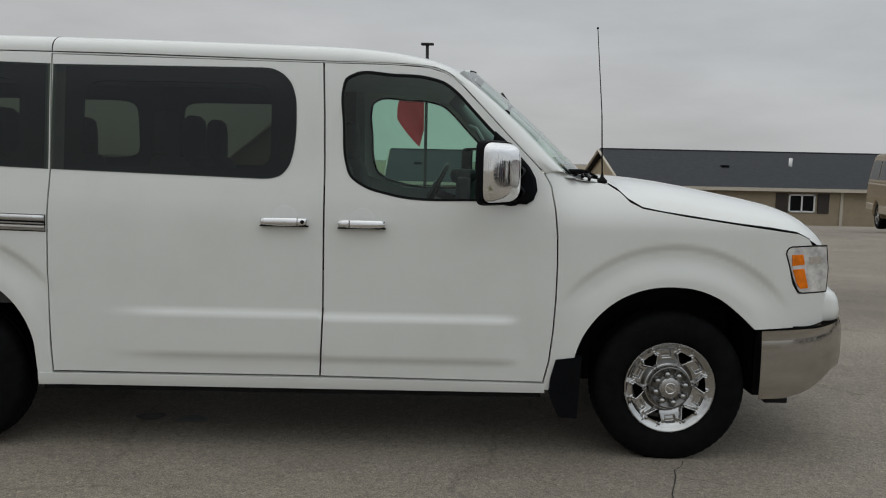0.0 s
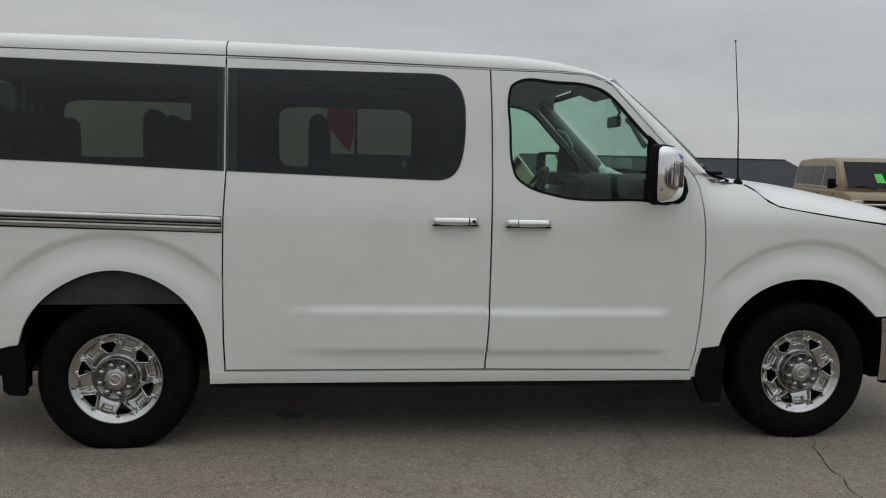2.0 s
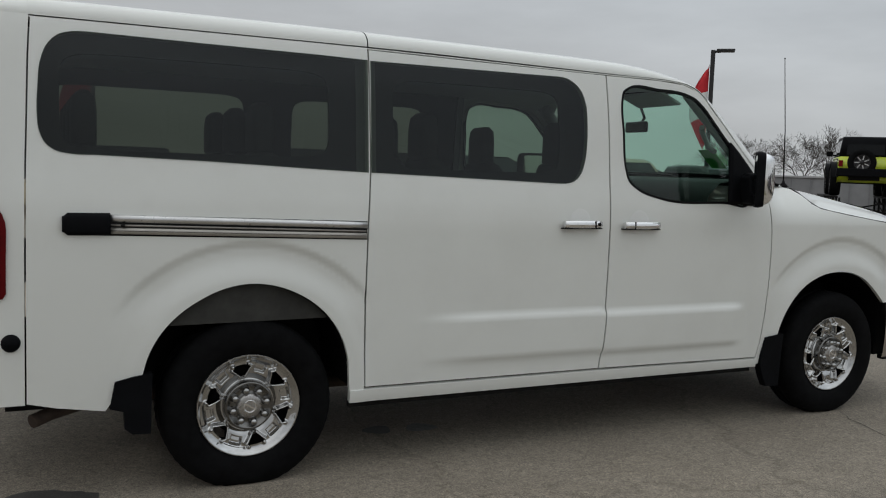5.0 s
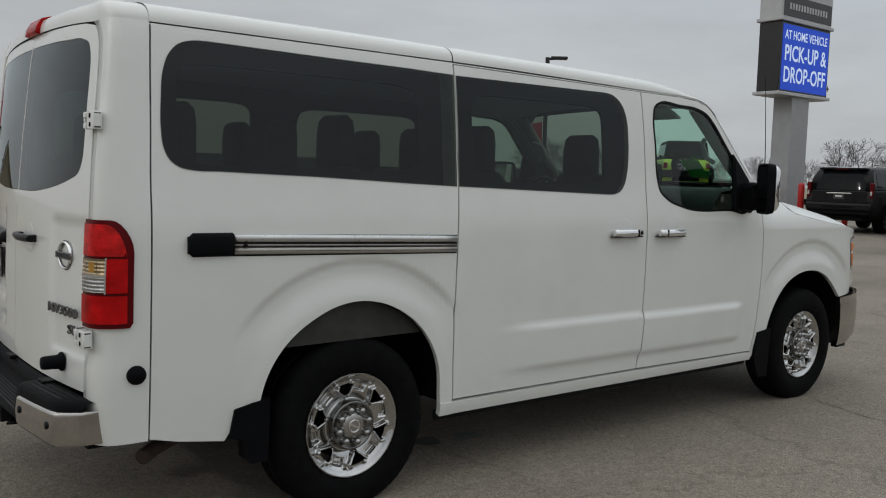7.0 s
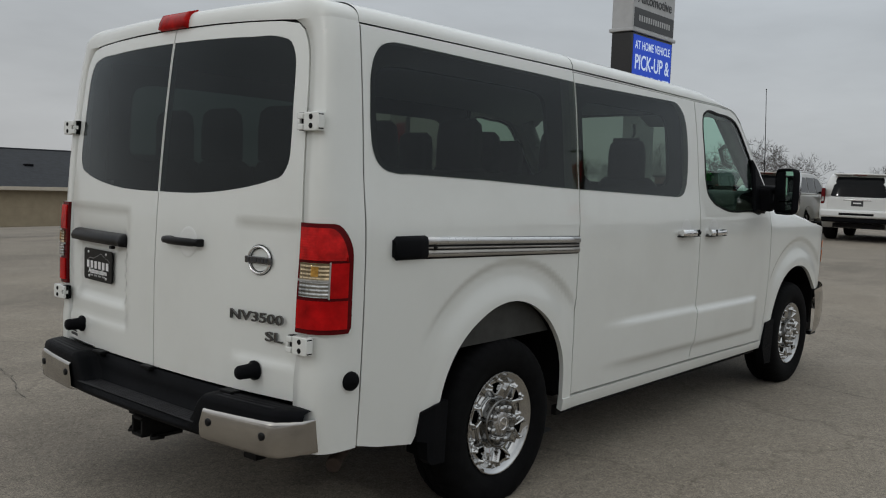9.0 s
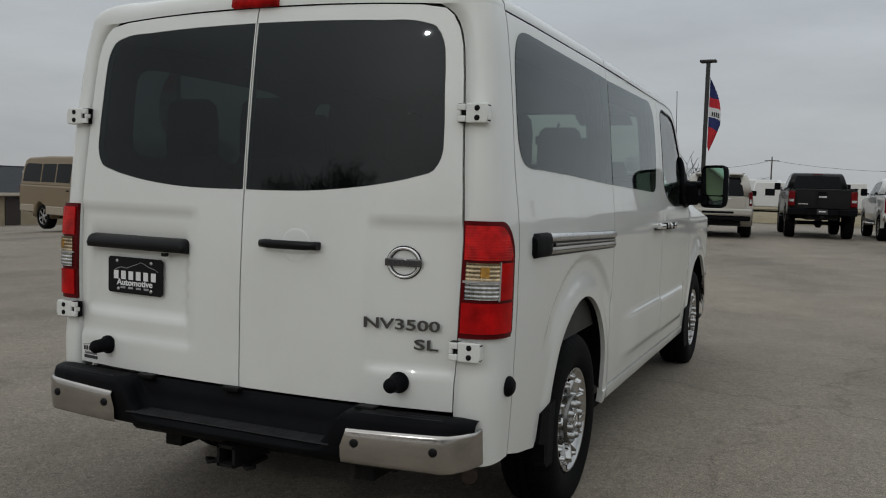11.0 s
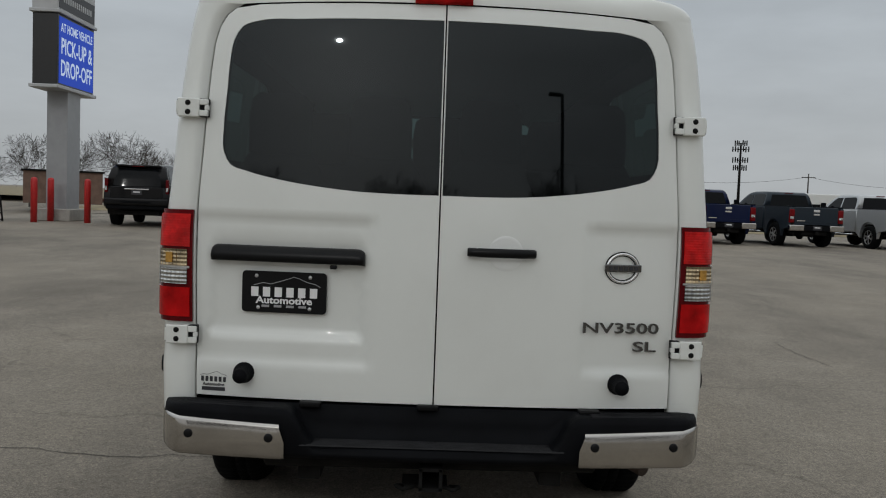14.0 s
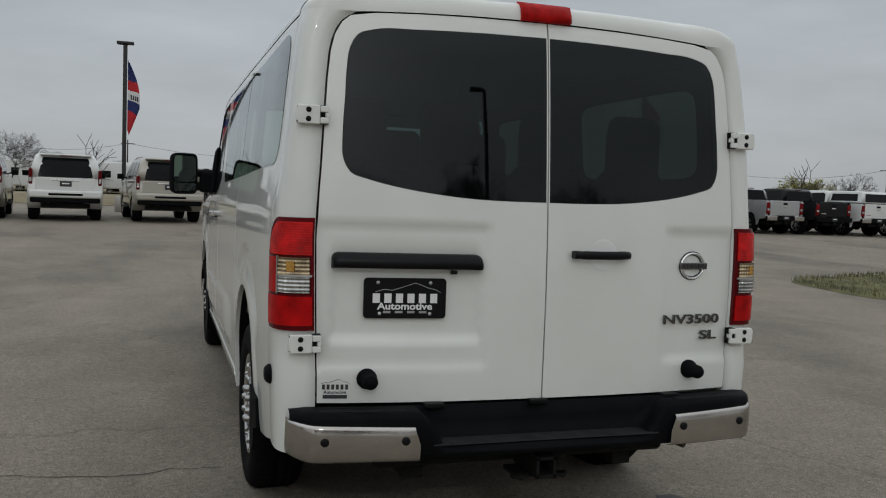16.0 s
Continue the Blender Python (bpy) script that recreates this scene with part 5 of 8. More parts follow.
dr, dl = rear_doors[-1], rear_doors[1]
bm = bmesh.new()   # handle bar of the right door
rows = []
for k in range(13):
    t = k / 12
    y = -0.100 - 0.240 * t
    h = 0.0165 if 0.1 < t < 0.9 else 0.014
    c = on_door(y, 1.156, 0.026 + 0.010 * math.sin(math.pi * t))
    rows.append([c + Vector((0.011 * math.cos(a), 0, h * math.sin(a))) for a in (2 * math.pi * j / 10 for j in range(10))])
vv = loft(bm, rows, close_u=True)
bm.faces.new(list(reversed(vv[0])))
bm.faces.new(vv[-1])
for y in (-0.118, -0.322):
    c = on_door(y, 1.156, 0.012)
    box(bm, c.x, c.y, c.z, 0.03, 0.034, 0.030, 0.005)
bmesh.ops.recalc_face_normals(bm, faces=bm.faces)
part("door_handle", bm, M_SMOOTHBLACK, dr, "black pull handle")
bm = bmesh.new()
rows = [[on_door(-0.236 + r * math.cos(a), 1.154 + r * math.sin(a), o) for a in (2 * math.pi * j / 30 for j in range(30))] for r, o in ((0.062, 0.0008), (0.059, 0.0016), (0.050, 0.0014), (0.0, 0.0012))]
loft(bm, rows, close_u=True)
bmesh.ops.recalc_face_normals(bm, faces=bm.faces)
part("handle_cup", bm, M_CUP, dr)
bm = bmesh.new()   # garnish over the plate
rows = []
for k in range(25):
    t = 0.5 - 0.5 * math.cos(math.pi * k / 24)
    y = 0.803 - 0.548 * t
    e = math.sqrt(max(0.0, 1 - (1 - min(1.0, t / 0.04, (1 - t) / 0.05)) ** 2))
    zl, zh = 1.092, 1.150 - 0.020 * (1 - e)
    rows.append([on_door(y, z, o) for z, o in ((zl, 0.0), (zl + 0.004, 0.044 * e ** 0.5), (zl + 0.022, 0.050 * e ** 0.5), (zh - 0.014, 0.038 * e ** 0.5), (zh - 0.003, 0.022 * e ** 0.5), (zh, 0.0))])
vv = loft(bm, rows)
bmesh.ops.recalc_face_normals(bm, faces=bm.faces)
box(bm, on_door(0.365, 1.088, 0.03).x, 0.365, 1.085, 0.02, 0.025, 0.014, 0.004)
part("plate_garnish", bm, M_SMOOTHBLACK, dl, "black plate light bar")

# dealer plate: black with pale lettering and a mountain line


def door_pose(y, z, off):
    """A place on the rear doors: its x runs across towards the right, its y up, its z out of the door."""
    a = math.copysign(2.5 * rear_crown(z) * abs(y) ** 1.5 / 0.84 ** 2.5, y)
    across, out = Vector((-a, -1, 0)).normalized(), Vector((-1, a, 0)).normalized()
    m = Matrix(((across.x, 0, out.x, 0), (across.y, 0, out.y, 0), (0, 1, 0, 0), (0, 0, 0, 1)))
    return Matrix.Translation(on_door(y, z, off)) @ m


plate_m = door_pose(0.538, 0.988, 0.012)
bm = bmesh.new()
ring = [(cx * 0.137 + 0.014 * math.cos(a), cy * 0.059 + 0.014 * math.sin(a)) for cx, cy, a0 in ((1, 1, 0), (-1, 1, 90), (-1, -1, 180), (1, -1, 270)) for a in (radians(a0 + 18 * k) for k in range(6))]
vv = loft(bm, [[plate_m @ Vector((u, v, d)) for u, v in ring] for d in (-0.003, 0.003)], close_u=True, smooth=False)
bm.faces.new(vv[1])
bmesh.ops.recalc_face_normals(bm, faces=bm.faces)
part("licence_plate", bm, M_SMOOTHBLACK, dl, "black dealer plate with pale lettering")


def plate_text(parent, text, size, u, v, width, mat, bold=0.0, base=plate_m, depth=0.001, lift=0.0035):
    letters("lettering", text, size, base @ Matrix.Translation((u, v, lift)), mat, parent, depth, width, bold)


def name_bars(name, base, width, height, count, mat, parent, depth=0.001):
    """A trade name as a row of plain bars of its size."""
    for k in range(count):
        bm = bmesh.new()
        w = width / count
        box(bm, -width / 2 + w * (k + 0.5), 0, depth / 2, w * 0.62, height, depth, 0.0, base)
        part(name, bm, mat, parent)


name_bars("plate_bar", plate_m @ Matrix.Translation((0, 0, 0.0033)), 0.252, 0.034, 6, M_LETTER, dl)
plate_text(dl, "Automotive", 0.034, 0.0, -0.030, 0.202, M_LETTER, 0.0010)
name_bars("plate_bar", plate_m @ Matrix.Translation((0, -0.050, 0.0033)), 0.176, 0.008, 4, plain("grey_lettering", (0.35, 0.35, 0.36), 0.5), dl)


def ridge_line(parent, base, w, h, u, v, mat, thick):
    bm = bmesh.new()
    pts = [(-0.5, 0.0), (-0.36, 0.30), (-0.24, 0.18), (0.0, 0.72), (0.10, 0.98), (0.17, 0.86), (0.30, 0.48), (0.42, 0.30), (0.5, 0.0)]
    for side_v in (thick,):
        a = [base @ Vector((u + x * w, v + y * h + side_v, 0.0035)) for x, y in pts]
        b = [base @ Vector((u + x * w, v + y * h - side_v, 0.0035)) for x, y in pts]
        loft(bm, [a, b], smooth=False)
    bmesh.ops.recalc_face_normals(bm, faces=bm.faces)
    part("ridge_line", bm, mat, parent)


ridge_line(dl, plate_m, 0.24, 0.034, 0.01, 0.022, plain("grey_lettering", (0.35, 0.35, 0.36), 0.5), 0.0012)
for u, v in ((-0.10, 0.056), (0.092, 0.056), (-0.092, -0.056), (0.092, -0.056)):
    bm = bmesh.new()
    lathe(bm, [(0.007, 0.0), (0.006, -0.003), (0.0, -0.004)], 10, Matrix.Translation(plate_m @ Vector((u, v, 0.003))) @ pose(0, 0, 0, 0, 0, -90))
    part("plate_screw", bm, M_ALU, dl)

# small dealer sticker low on the left door
stick_m = door_pose(0.782, 0.664, 0.0015)
name_bars("sticker_bar", stick_m @ Matrix.Translation((0, 0.006, 0)), 0.098, 0.018, 6, M_INK, dl, 0.0006)
letters("sticker_lettering", "Automotive", 0.016, stick_m @ Matrix.Translation((0, -0.013, 0)), M_INK, dl, 0.0004, 0.080, 0.0003)
bm = bmesh.new()
box(bm, 0, -0.029, 0.0, 0.086, 0.013, 0.0008, 0.0, stick_m)
part("sticker_bar", bm, M_INK, dl)
ridge_line(dl, stick_m @ Matrix.Translation((0, 0, -0.003)), 0.10, 0.016, 0.0, 0.018, M_INK, 0.0008)

# maker's round badge as plain shapes, model name in chrome
badge_m = door_pose(-0.656, 1.115, 0.006)
bm = bmesh.new()
rows = [[badge_m @ Vector((r * math.cos(a), r * 0.90 * math.sin(a), o)) for a in (2 * math.pi * j / 48 for j in range(48))] for r, o in ((0.061, -0.006), (0.060, 0.004), (0.056, 0.007), (0.051, 0.004), (0.050, -0.006))]
loft(bm, rows, close_u=True)
bmesh.ops.recalc_face_normals(bm, faces=bm.faces)
badge = part("badge_ring", bm, M_CHROME, dr, "chrome ring badge")
bm = bmesh.new()
box(bm, 0, 0, 0.006, 0.134, 0.026, 0.010, 0.003, badge_m)
part("badge_bar", bm, M_DARKCHROME, dr, "dark chrome badge bar")
bm = bmesh.new()
loft(bm, [[badge_m @ Vector((r * math.cos(a), r * 0.90 * math.sin(a), -0.003)) for a in (2 * math.pi * j / 48 for j in range(48))] for r in (0.0645, 0.047)], close_u=True)
part("badge_shadow_gap", bm, M_SEAL, badge)
bm = bmesh.new()
for k in range(6):
    box(bm, -0.046 + k * 0.0184, 0, 0.0115, 0.012, 0.014, 0.002, 0.0, badge_m)
part("badge_bars", bm, M_INK, dr)
name_m = door_pose(-0.656, 0.900, 0.012)
letters("model_lettering", "NV3500", 0.052, name_m, M_DARKCHROME, dr, 0.004, 0.278, 0.0006, label="chrome model lettering")
letters("model_lettering", "SL", 0.050, door_pose(-0.746, 0.834, 0.010), M_DARKCHROME, dr, 0.004, 0.086, 0.0006, label="chrome model lettering")

# rubber door stops
for y, z, parent in ((0.672, 0.700, dl), (-0.655, 0.700, dr)):
    bm = bmesh.new()
    c = on_door(y, z, 0.0)
    lathe(bm, [(0.037, 0.0), (0.037, -0.010), (0.028, -0.018), (0.026, -0.072), (0.022, -0.080), (0.0, -0.082)], 18, Matrix.Translation(c) @ pose(0, 0, 0, 0, 0, -90) @ pose(0, 0, 0, 0, 0, 0))
    bmesh.ops.recalc_face_normals(bm, faces=bm.faces)
    part("door_stop", bm, M_BLACK, parent, "black rubber door stop")
for s in (-1, 1):
    bm = bmesh.new()
    c = skin(-0.965, 0.692, s, -0.004)
    lathe(bm, [(0.036, 0.0), (0.036, 0.014), (0.028, 0.024), (0.0, 0.027)], 18, Matrix.Translation(c) @ Matrix.Diagonal((1, s, 1, 1)) @ pose(0, 0, 0, 0, 0, 10))
    bmesh.ops.recalc_face_normals(bm, faces=bm.faces)
    part("rubber_buffer", bm, M_BLACK, van, "black rubber door buffer")
for y in (0.43, 0.02, -0.55):   # latch covers under the doors
    bm = bmesh.new()
    box(bm, -1.172, y, 0.604, 0.05, 0.075, 0.018, 0.005)
    part("latch_cover", bm, M_SEAL, van)

# high brake lamp
bm = bmesh.new()
rows = []
for k in range(9):
    y = -0.092 + 0.204 * k / 8
    rows.append([(-1.030 - o, y, z) for z, o in ((2.024, 0.045), (2.029, 0.064), (2.060, 0.058), (2.092, 0.040), (2.104, 0.0))])
vv = loft(bm, rows)
bm.faces.new(list(reversed(vv[0])))
bm.faces.new(vv[-1])
bmesh.ops.recalc_face_normals(bm, faces=bm.faces)
part("high_brake_lamp", bm, plain("high_lamp_lens", (0.42, 0.008, 0.008), 0.2, vary=0.4, scale=20, spec=0.1), van, "red high-level brake lamp")

# rear bumper: black step with chrome ends
def bump_x(y):
    return -1.285 + 0.055 * (abs(y) / 0.84) ** 2.2 + (0.10 * max(0.0, (abs(y) - 0.86) / 0.10) ** 2)


rb = empty("rear_bumper")
rb.parent = van
tagged(rb, "black plastic step bumper with chrome ends")
bm = bmesh.new()
ys = [-0.944, -0.938, -0.92, -0.88, -0.80, -0.70, -0.60, -0.53, -0.50, -0.47, -0.44, -0.41, -0.38, -0.30, -0.15, 0.0]
ys = ys + [-y for y in reversed(ys[:-1])]
rows = []
for y in ys:
    k = step(0.50, 0.40, abs(y))           # 1 in the sunken step
    xo = bump_x(y)
    lo = 0.435 if abs(y) < 0.88 else 0.435 + 0.05 * ((abs(y) - 0.88) / 0.082) ** 2
    top = 0.600 - 0.012 * max(0.0, (abs(y) - 0.9) / 0.06)
    inner = -1.178 + 0.03 * (y / 0.9) ** 2 if abs(y) < 0.9 else -1.148 + 0.06 * (abs(y) - 0.9) / 0.06
    inner = max(inner, xo + 0.02)
    t_lo = top - 0.120 * k                   # tread height
    xs_out = xo + 0.006 * k
    row = [(xo + 0.09, y, lo - 0.005), (xo + 0.015, y, lo), (xo + 0.002, y, lo + 0.02), (xs_out, y, t_lo - 0.022), (xs_out + 0.006, y, t_lo - 0.006), (xs_out + 0.018, y, t_lo),
           (xo + (inner - xo) * 0.55, y, t_lo + 0.002), (inner - 0.012 * k, y, t_lo + 0.004), (inner, y, t_lo + (top - t_lo) * 0.5 + 0.004), (inner + 0.004, y, top + 0.002), (inner + 0.03, y, top + 0.002), (inner + 0.04, y, top - 0.03)]
    rows.append(row)
loft(bm, rows)
bmesh.ops.recalc_face_normals(bm, faces=bm.faces)
part("bumper_cover", bm, M_BLACK, rb)
bm = bmesh.new()   # tread ribs, coloured lighter than the cover for the light they catch
for k in range(7):
    xx = -1.266 + 0.0145 * k
    w = 0.405 + 0.008 * (6 - k)
    rows = [[(xx - 0.0045, y, 0.481), (xx - 0.002, y, 0.487), (xx + 0.002, y, 0.487), (xx + 0.0045, y, 0.481)] for y in (-w, -w + 0.02, 0, w - 0.02, w)]
    loft(bm, rows)
for s in (-1, 1):
    for k in range(3):
        rows = [[(bump_x(y) + 0.035 + 0.022 * k - 0.004, y, 0.601), (bump_x(y) + 0.035 + 0.022 * k, y, 0.606), (bump_x(y) + 0.035 + 0.022 * k + 0.004, y, 0.601)] for y in [s * (0.55 + 0.05 * j) for j in range(7)]]
        loft(bm, rows)
bmesh.ops.recalc_face_normals(bm, faces=bm.faces)
part("tread_ribs", bm, plain("lit_rib", (0.012, 0.012, 0.0135), 0.55, vary=0.4, scale=14, spec=0.2), rb, "tread ribs coloured lighter, as if lit")
for s in (-1, 1):
    bm = bmesh.new()
    rows = []
    for k in range(17):
        t = k / 16
        y = 0.522 + (0.948 - 0.522) * t
        lo = 0.428 + (0.012 * max(0.0, (t - 0.8) / 0.2) ** 2)
        hi = 0.553 + 0.012 * t
        ysh = y - 0.016 * (1 - t)
        rows.append([(bump_x(y) - o, s * (y - (0.018 if (z < 0.5 and k == 0) else 0.0)), z) for z, o in ((lo, -0.02), (lo + 0.004, 0.004), (lo + 0.02, 0.010), (lo * 0.5 + hi * 0.5, 0.013), (hi - 0.012, 0.012), (hi - 0.003, 0.008), (hi, -0.004))])
    rows.append([(-1.03, s * 0.953, z) for x, _, z in rows[-1]])
    loft(bm, rows)
    bmesh.ops.recalc_face_normals(bm, faces=bm.faces)
    cap = part("chrome_end", bm, M_BUMPERCHROME, rb, "brushed chrome bumper end")
    for y in (0.557, 0.836):
        bm = bmesh.new()
        lathe(bm, [(0.0155, 0.004), (0.015, -0.004), (0.010, -0.006), (0.0, -0.006)], 16, Matrix.Translation((bump_x(y) - 0.013, s * y, 0.506)) @ pose(0, 0, 0, 0, 0, -90))
        part("parking_sensor", bm, M_SMOOTHBLACK, rb, "round black parking sensor")

# cabin: floor, lining, seats, dashboard
M_SURROUND = plain("dark_window_trim", (0.030, 0.031, 0.033), 0.85, vary=0.12, grain=0.3, grain_scale=500)
bm = bmesh.new()
box(bm, 1.35, 0, 0.94, 4.6, 1.80, 0.03)
part("cabin_floor", bm, M_CLOTH, van)
bm = bmesh.new()
rows = []
for x in (-1.0, -0.6, 0.2, 1.0, 1.8, 2.3, 2.55):
    zt = float(curve_at((-1.0, -0.6, 1.8, 2.3, 2.55), (2.02, 2.045, 2.035, 2.01, 1.965), x))
    rows.append([(x, 0.86 * k / 8, zt - 0.07 * abs(k / 8) ** 4) for k in range(-8, 9)])
loft(bm, rows)
part("headliner", bm, M_HEADLINER, van, "pale grey headliner")
for s in (-1, 1):
    side = left_side if s > 0 else right_side
    for out in ([(-0.85, 0.94), (1.90, 0.94), (1.90, 1.385), (1.62, 1.385), (-0.85, 1.44)], [(1.93, 0.94), (3.05, 0.94), (3.05, 1.28), (2.25, 1.30), (2.05, 1.36), (1.93, 1.40)]):
        sheet("door_lining", out, [], side(-0.06), 0.25, M_TRIMGREY if out[0][0] > 1.9 else M_SURROUND, van, flip=(s > 0), depth=0)
    ring = lambda x0, x1, z0, z1: [((x0 + x1) / 2 + (x1 - x0) / 2 * math.copysign(abs(math.cos(a)) ** 0.22, math.cos(a)), (z0 + z1) / 2 + (z1 - z0) / 2 * math.copysign(abs(math.sin(a)) ** 0.28, math.sin(a))) for a in (2 * math.pi * k / 40 for k in range(40))]
    sheet("window_surround", [(-0.90, 1.38), (1.90, 1.36), (1.90, 1.985), (-0.90, 1.985)], [ring(-0.78, 0.37, 1.475, 1.875), ring(0.69, 1.64, 1.44, 1.868)], side(-0.055), 0.12, M_SURROUND, van, "dark moulded trim round the side windows", flip=(s > 0), depth=0.02)
    sheet("inner_panel", [(-0.50, 0.725), (0.50, 0.735), (0.40, 0.93), (-0.40, 0.93)], [], side(-0.05), 0.1, M_INNER, van, "grey inner wheel arch panel", flip=(s > 0), depth=0)
    for x0, x1 in ((0.50, 0.60), (1.80, 1.96), (-0.98, -0.86)):
        bm = bmesh.new()
        loft(bm, [[(x, s * (half_width(x, z) - 0.05), z) for x in (x0, (x0 + x1) / 2, x1)] for z in (1.36, 1.55, 1.75, 1.96)])
        part("pillar_lining", bm, M_TRIMGREY, van)
    bm = bmesh.new()
    tube(bm, [(2.58, s * 0.80, 1.93), (2.72, s * 0.82, 1.79), (2.88, s * 0.84, 1.63), (3.03, s * 0.86, 1.49)], 0.045, 8)
    part("pillar_lining", bm, M_TRIMGREY, van)
    bm = bmesh.new()
    tube(bm, [(2.70, s * 0.79, 1.74), (2.745, s * 0.74, 1.72), (2.80, s * 0.745, 1.63), (2.80, s * 0.80, 1.60)], 0.016, 8)
    part("grab_handle", bm, M_TRIMGREY, van)


def build_seat(x, y, w, top, rest_top):
    """A seat with a cushion, a leaning back and a headrest."""
    seat = empty("seat")
    seat.parent = van
    tagged(seat, "grey cloth seat with headrest")
    bm = bmesh.new()
    box(bm, x + 0.26, y, 1.03, 0.50, w, 0.15, 0.05)
    box(bm, x + 0.26, y, 0.86, 0.36, w * 0.8, 0.24, 0.02)
    part("cushion", bm, M_CLOTH, seat)
    bm = bmesh.new()
    rows = []
    for t in (0, 0.06, 0.2, 0.45, 0.7, 0.88, 0.96, 1.0):
        z = 1.05 + (top - 1.05) * t
        cx = x + 0.05 - 0.12 * t
        hw = w / 2 * (1.0 if t < 0.55 else 1.0 - 0.42 * ((t - 0.55) / 0.45) ** 1.6) * (0.9 if t == 0 else 1)
        th = 0.075 * (1.0 if t < 0.9 else 0.8) * (0.35 if t in (0, 1.0) else 1)
        rows.append([(cx + th * math.copysign(abs(math.cos(a)) ** 0.6, math.cos(a)), y + hw * math.copysign(abs(math.sin(a)) ** 0.5, math.sin(a)), z) for a in (2 * math.pi * k / 20 for k in range(20))])
    vv = loft(bm, rows, close_u=True)
    bm.faces.new(vv[-1])
    bmesh.ops.recalc_face_normals(bm, faces=bm.faces)
    part("backrest", bm, M_CLOTH, seat)
    bm = bmesh.new()
    hx = x - 0.075
    lo = top - 0.02
    rows = []
    for t in (0, 0.08, 0.3, 0.65, 0.9, 1.0):
        z = lo + (rest_top - lo) * t
        hw, th = (0.125, 0.055) if 0 < t < 1 else (0.09, 0.02)
        if t == 0.9:
            hw, th = 0.115, 0.048
        rows.append([(hx + th * math.copysign(abs(math.cos(a)) ** 0.6, math.cos(a)), y + hw * math.copysign(abs(math.sin(a)) ** 0.6, math.sin(a)), z) for a in (2 * math.pi * k / 18 for k in range(18))])
    vv = loft(bm, rows, close_u=True)
    bm.faces.new(vv[-1])
    bm.faces.new(list(reversed(vv[0])))
    for dy in (-0.05, 0.05):
        tube(bm, [(hx, y + dy, top - 0.06), (hx, y + dy, lo + 0.03)], 0.006, 6)
    bmesh.ops.recalc_face_normals(bm, faces=bm.faces)
    part("headrest", bm, M_CLOTH, seat)


for x, ys, w in ((1.98, (-0.48, 0.48), 0.54), (1.08, (-0.56, 0.0, 0.54), 0.50), (0.20, (-0.56, 0.0, 0.54), 0.50), (-0.60, (-0.62, -0.2, 0.24, 0.64), 0.42)):
    for y in ys:
        build_seat(x, y, w, 1.50, 1.735)
bm = bmesh.new()   # dashboard
rows = []
for y in (-0.90, -0.80, -0.6, -0.2, 0.2, 0.6, 0.80, 0.90):
    rows.append([(2.74, y, 0.85), (2.70, y, 1.05), (2.66, y, 1.22), (2.68, y, 1.34), (2.76, y, 1.415), (2.95, y, 1.44), (3.20, y, 1.42)])
vv = loft(bm, rows)
box(bm, 2.66, 0.48, 1.40, 0.18, 0.36, 0.09, 0.03)
box(bm, 2.64, 0.0, 1.24, 0.08, 0.34, 0.32, 0.02)
box(bm, 2.45, 0.0, 0.92, 0.7, 0.34, 0.36, 0.03)
bmesh.ops.recalc_face_normals(bm, faces=bm.faces)
part("dashboard", bm, plain("dark_dashboard", (0.03, 0.03, 0.031), 0.8, vary=0.15, grain=0.3, grain_scale=500), van, "dark grey dashboard")
bm = bmesh.new()   # steering wheel
wm = Matrix.Translation((2.46, 0.48, 1.30)) @ pose(0, 0, 0, 0, -62, 0)
rows = []
for k in range(33):
    a = 2 * math.pi * k / 32
    c = Vector((0.19 * math.cos(a), 0.19 * math.sin(a), 0))
    d = Vector((math.cos(a), math.sin(a), 0))
    rows.append([wm @ (c + d * 0.016 * math.cos(b) + Vector((0, 0, 0.016 * math.sin(b)))) for b in (2 * math.pi * j / 8 for j in range(8))])
loft(bm, rows, close_u=True)
box(bm, 0, 0, 0, 0.13, 0.13, 0.05, 0.015, wm)
for a in (0, 2.2, -2.2):
    tube(bm, [wm @ Vector((0.05 * math.cos(a), 0.05 * math.sin(a), 0)), wm @ Vector((0.185 * math.cos(a), 0.185 * math.sin(a), 0))], 0.014, 6)
tube(bm, [wm @ Vector((0, 0, -0.02)), (2.70, 0.48, 1.20)], 0.03, 8)
part("steering_wheel", bm, M_SMOOTHBLACK, van, "black steering wheel")
bm = bmesh.new()   # inner mirror and its stalk
box(bm, 2.90, 0.085, 1.778, 0.03, 0.23, 0.075, 0.014)
tube(bm, [(2.91, 0.06, 1.79), (2.92, 0.03, 1.84), (2.86, 0.0, 1.91)], 0.010, 6)
part("rear_view_mirror", bm, M_SMOOTHBLACK, van, "black inner rear-view mirror")
bm = bmesh.new()
box(bm, 0, 0, 0, 0.17, 0.40, 0.018, 0.006, Matrix.Translation((2.60, -0.42, 1.915)) @ pose(0, 0, 0, 0, 22, 0))
part("sun_visor", bm, M_HEADLINER, van, "folded grey sun visor")
bm = bmesh.new()   # price card in the windscreen
pts = [screen_point(u, v) for u, v in ((-0.56, 0.12), (-0.36, 0.12), (-0.36, 0.32), (-0.56, 0.32))]
bm.faces.new([bm.verts.new(Vector(p) + Vector((-0.012, 0, -0.01))) for p in pts])
part("price_card", bm, plain("green_card", (0.05, 0.55, 0.07), 0.6, vary=0.05), van, "bright green price card inside the windscreen")

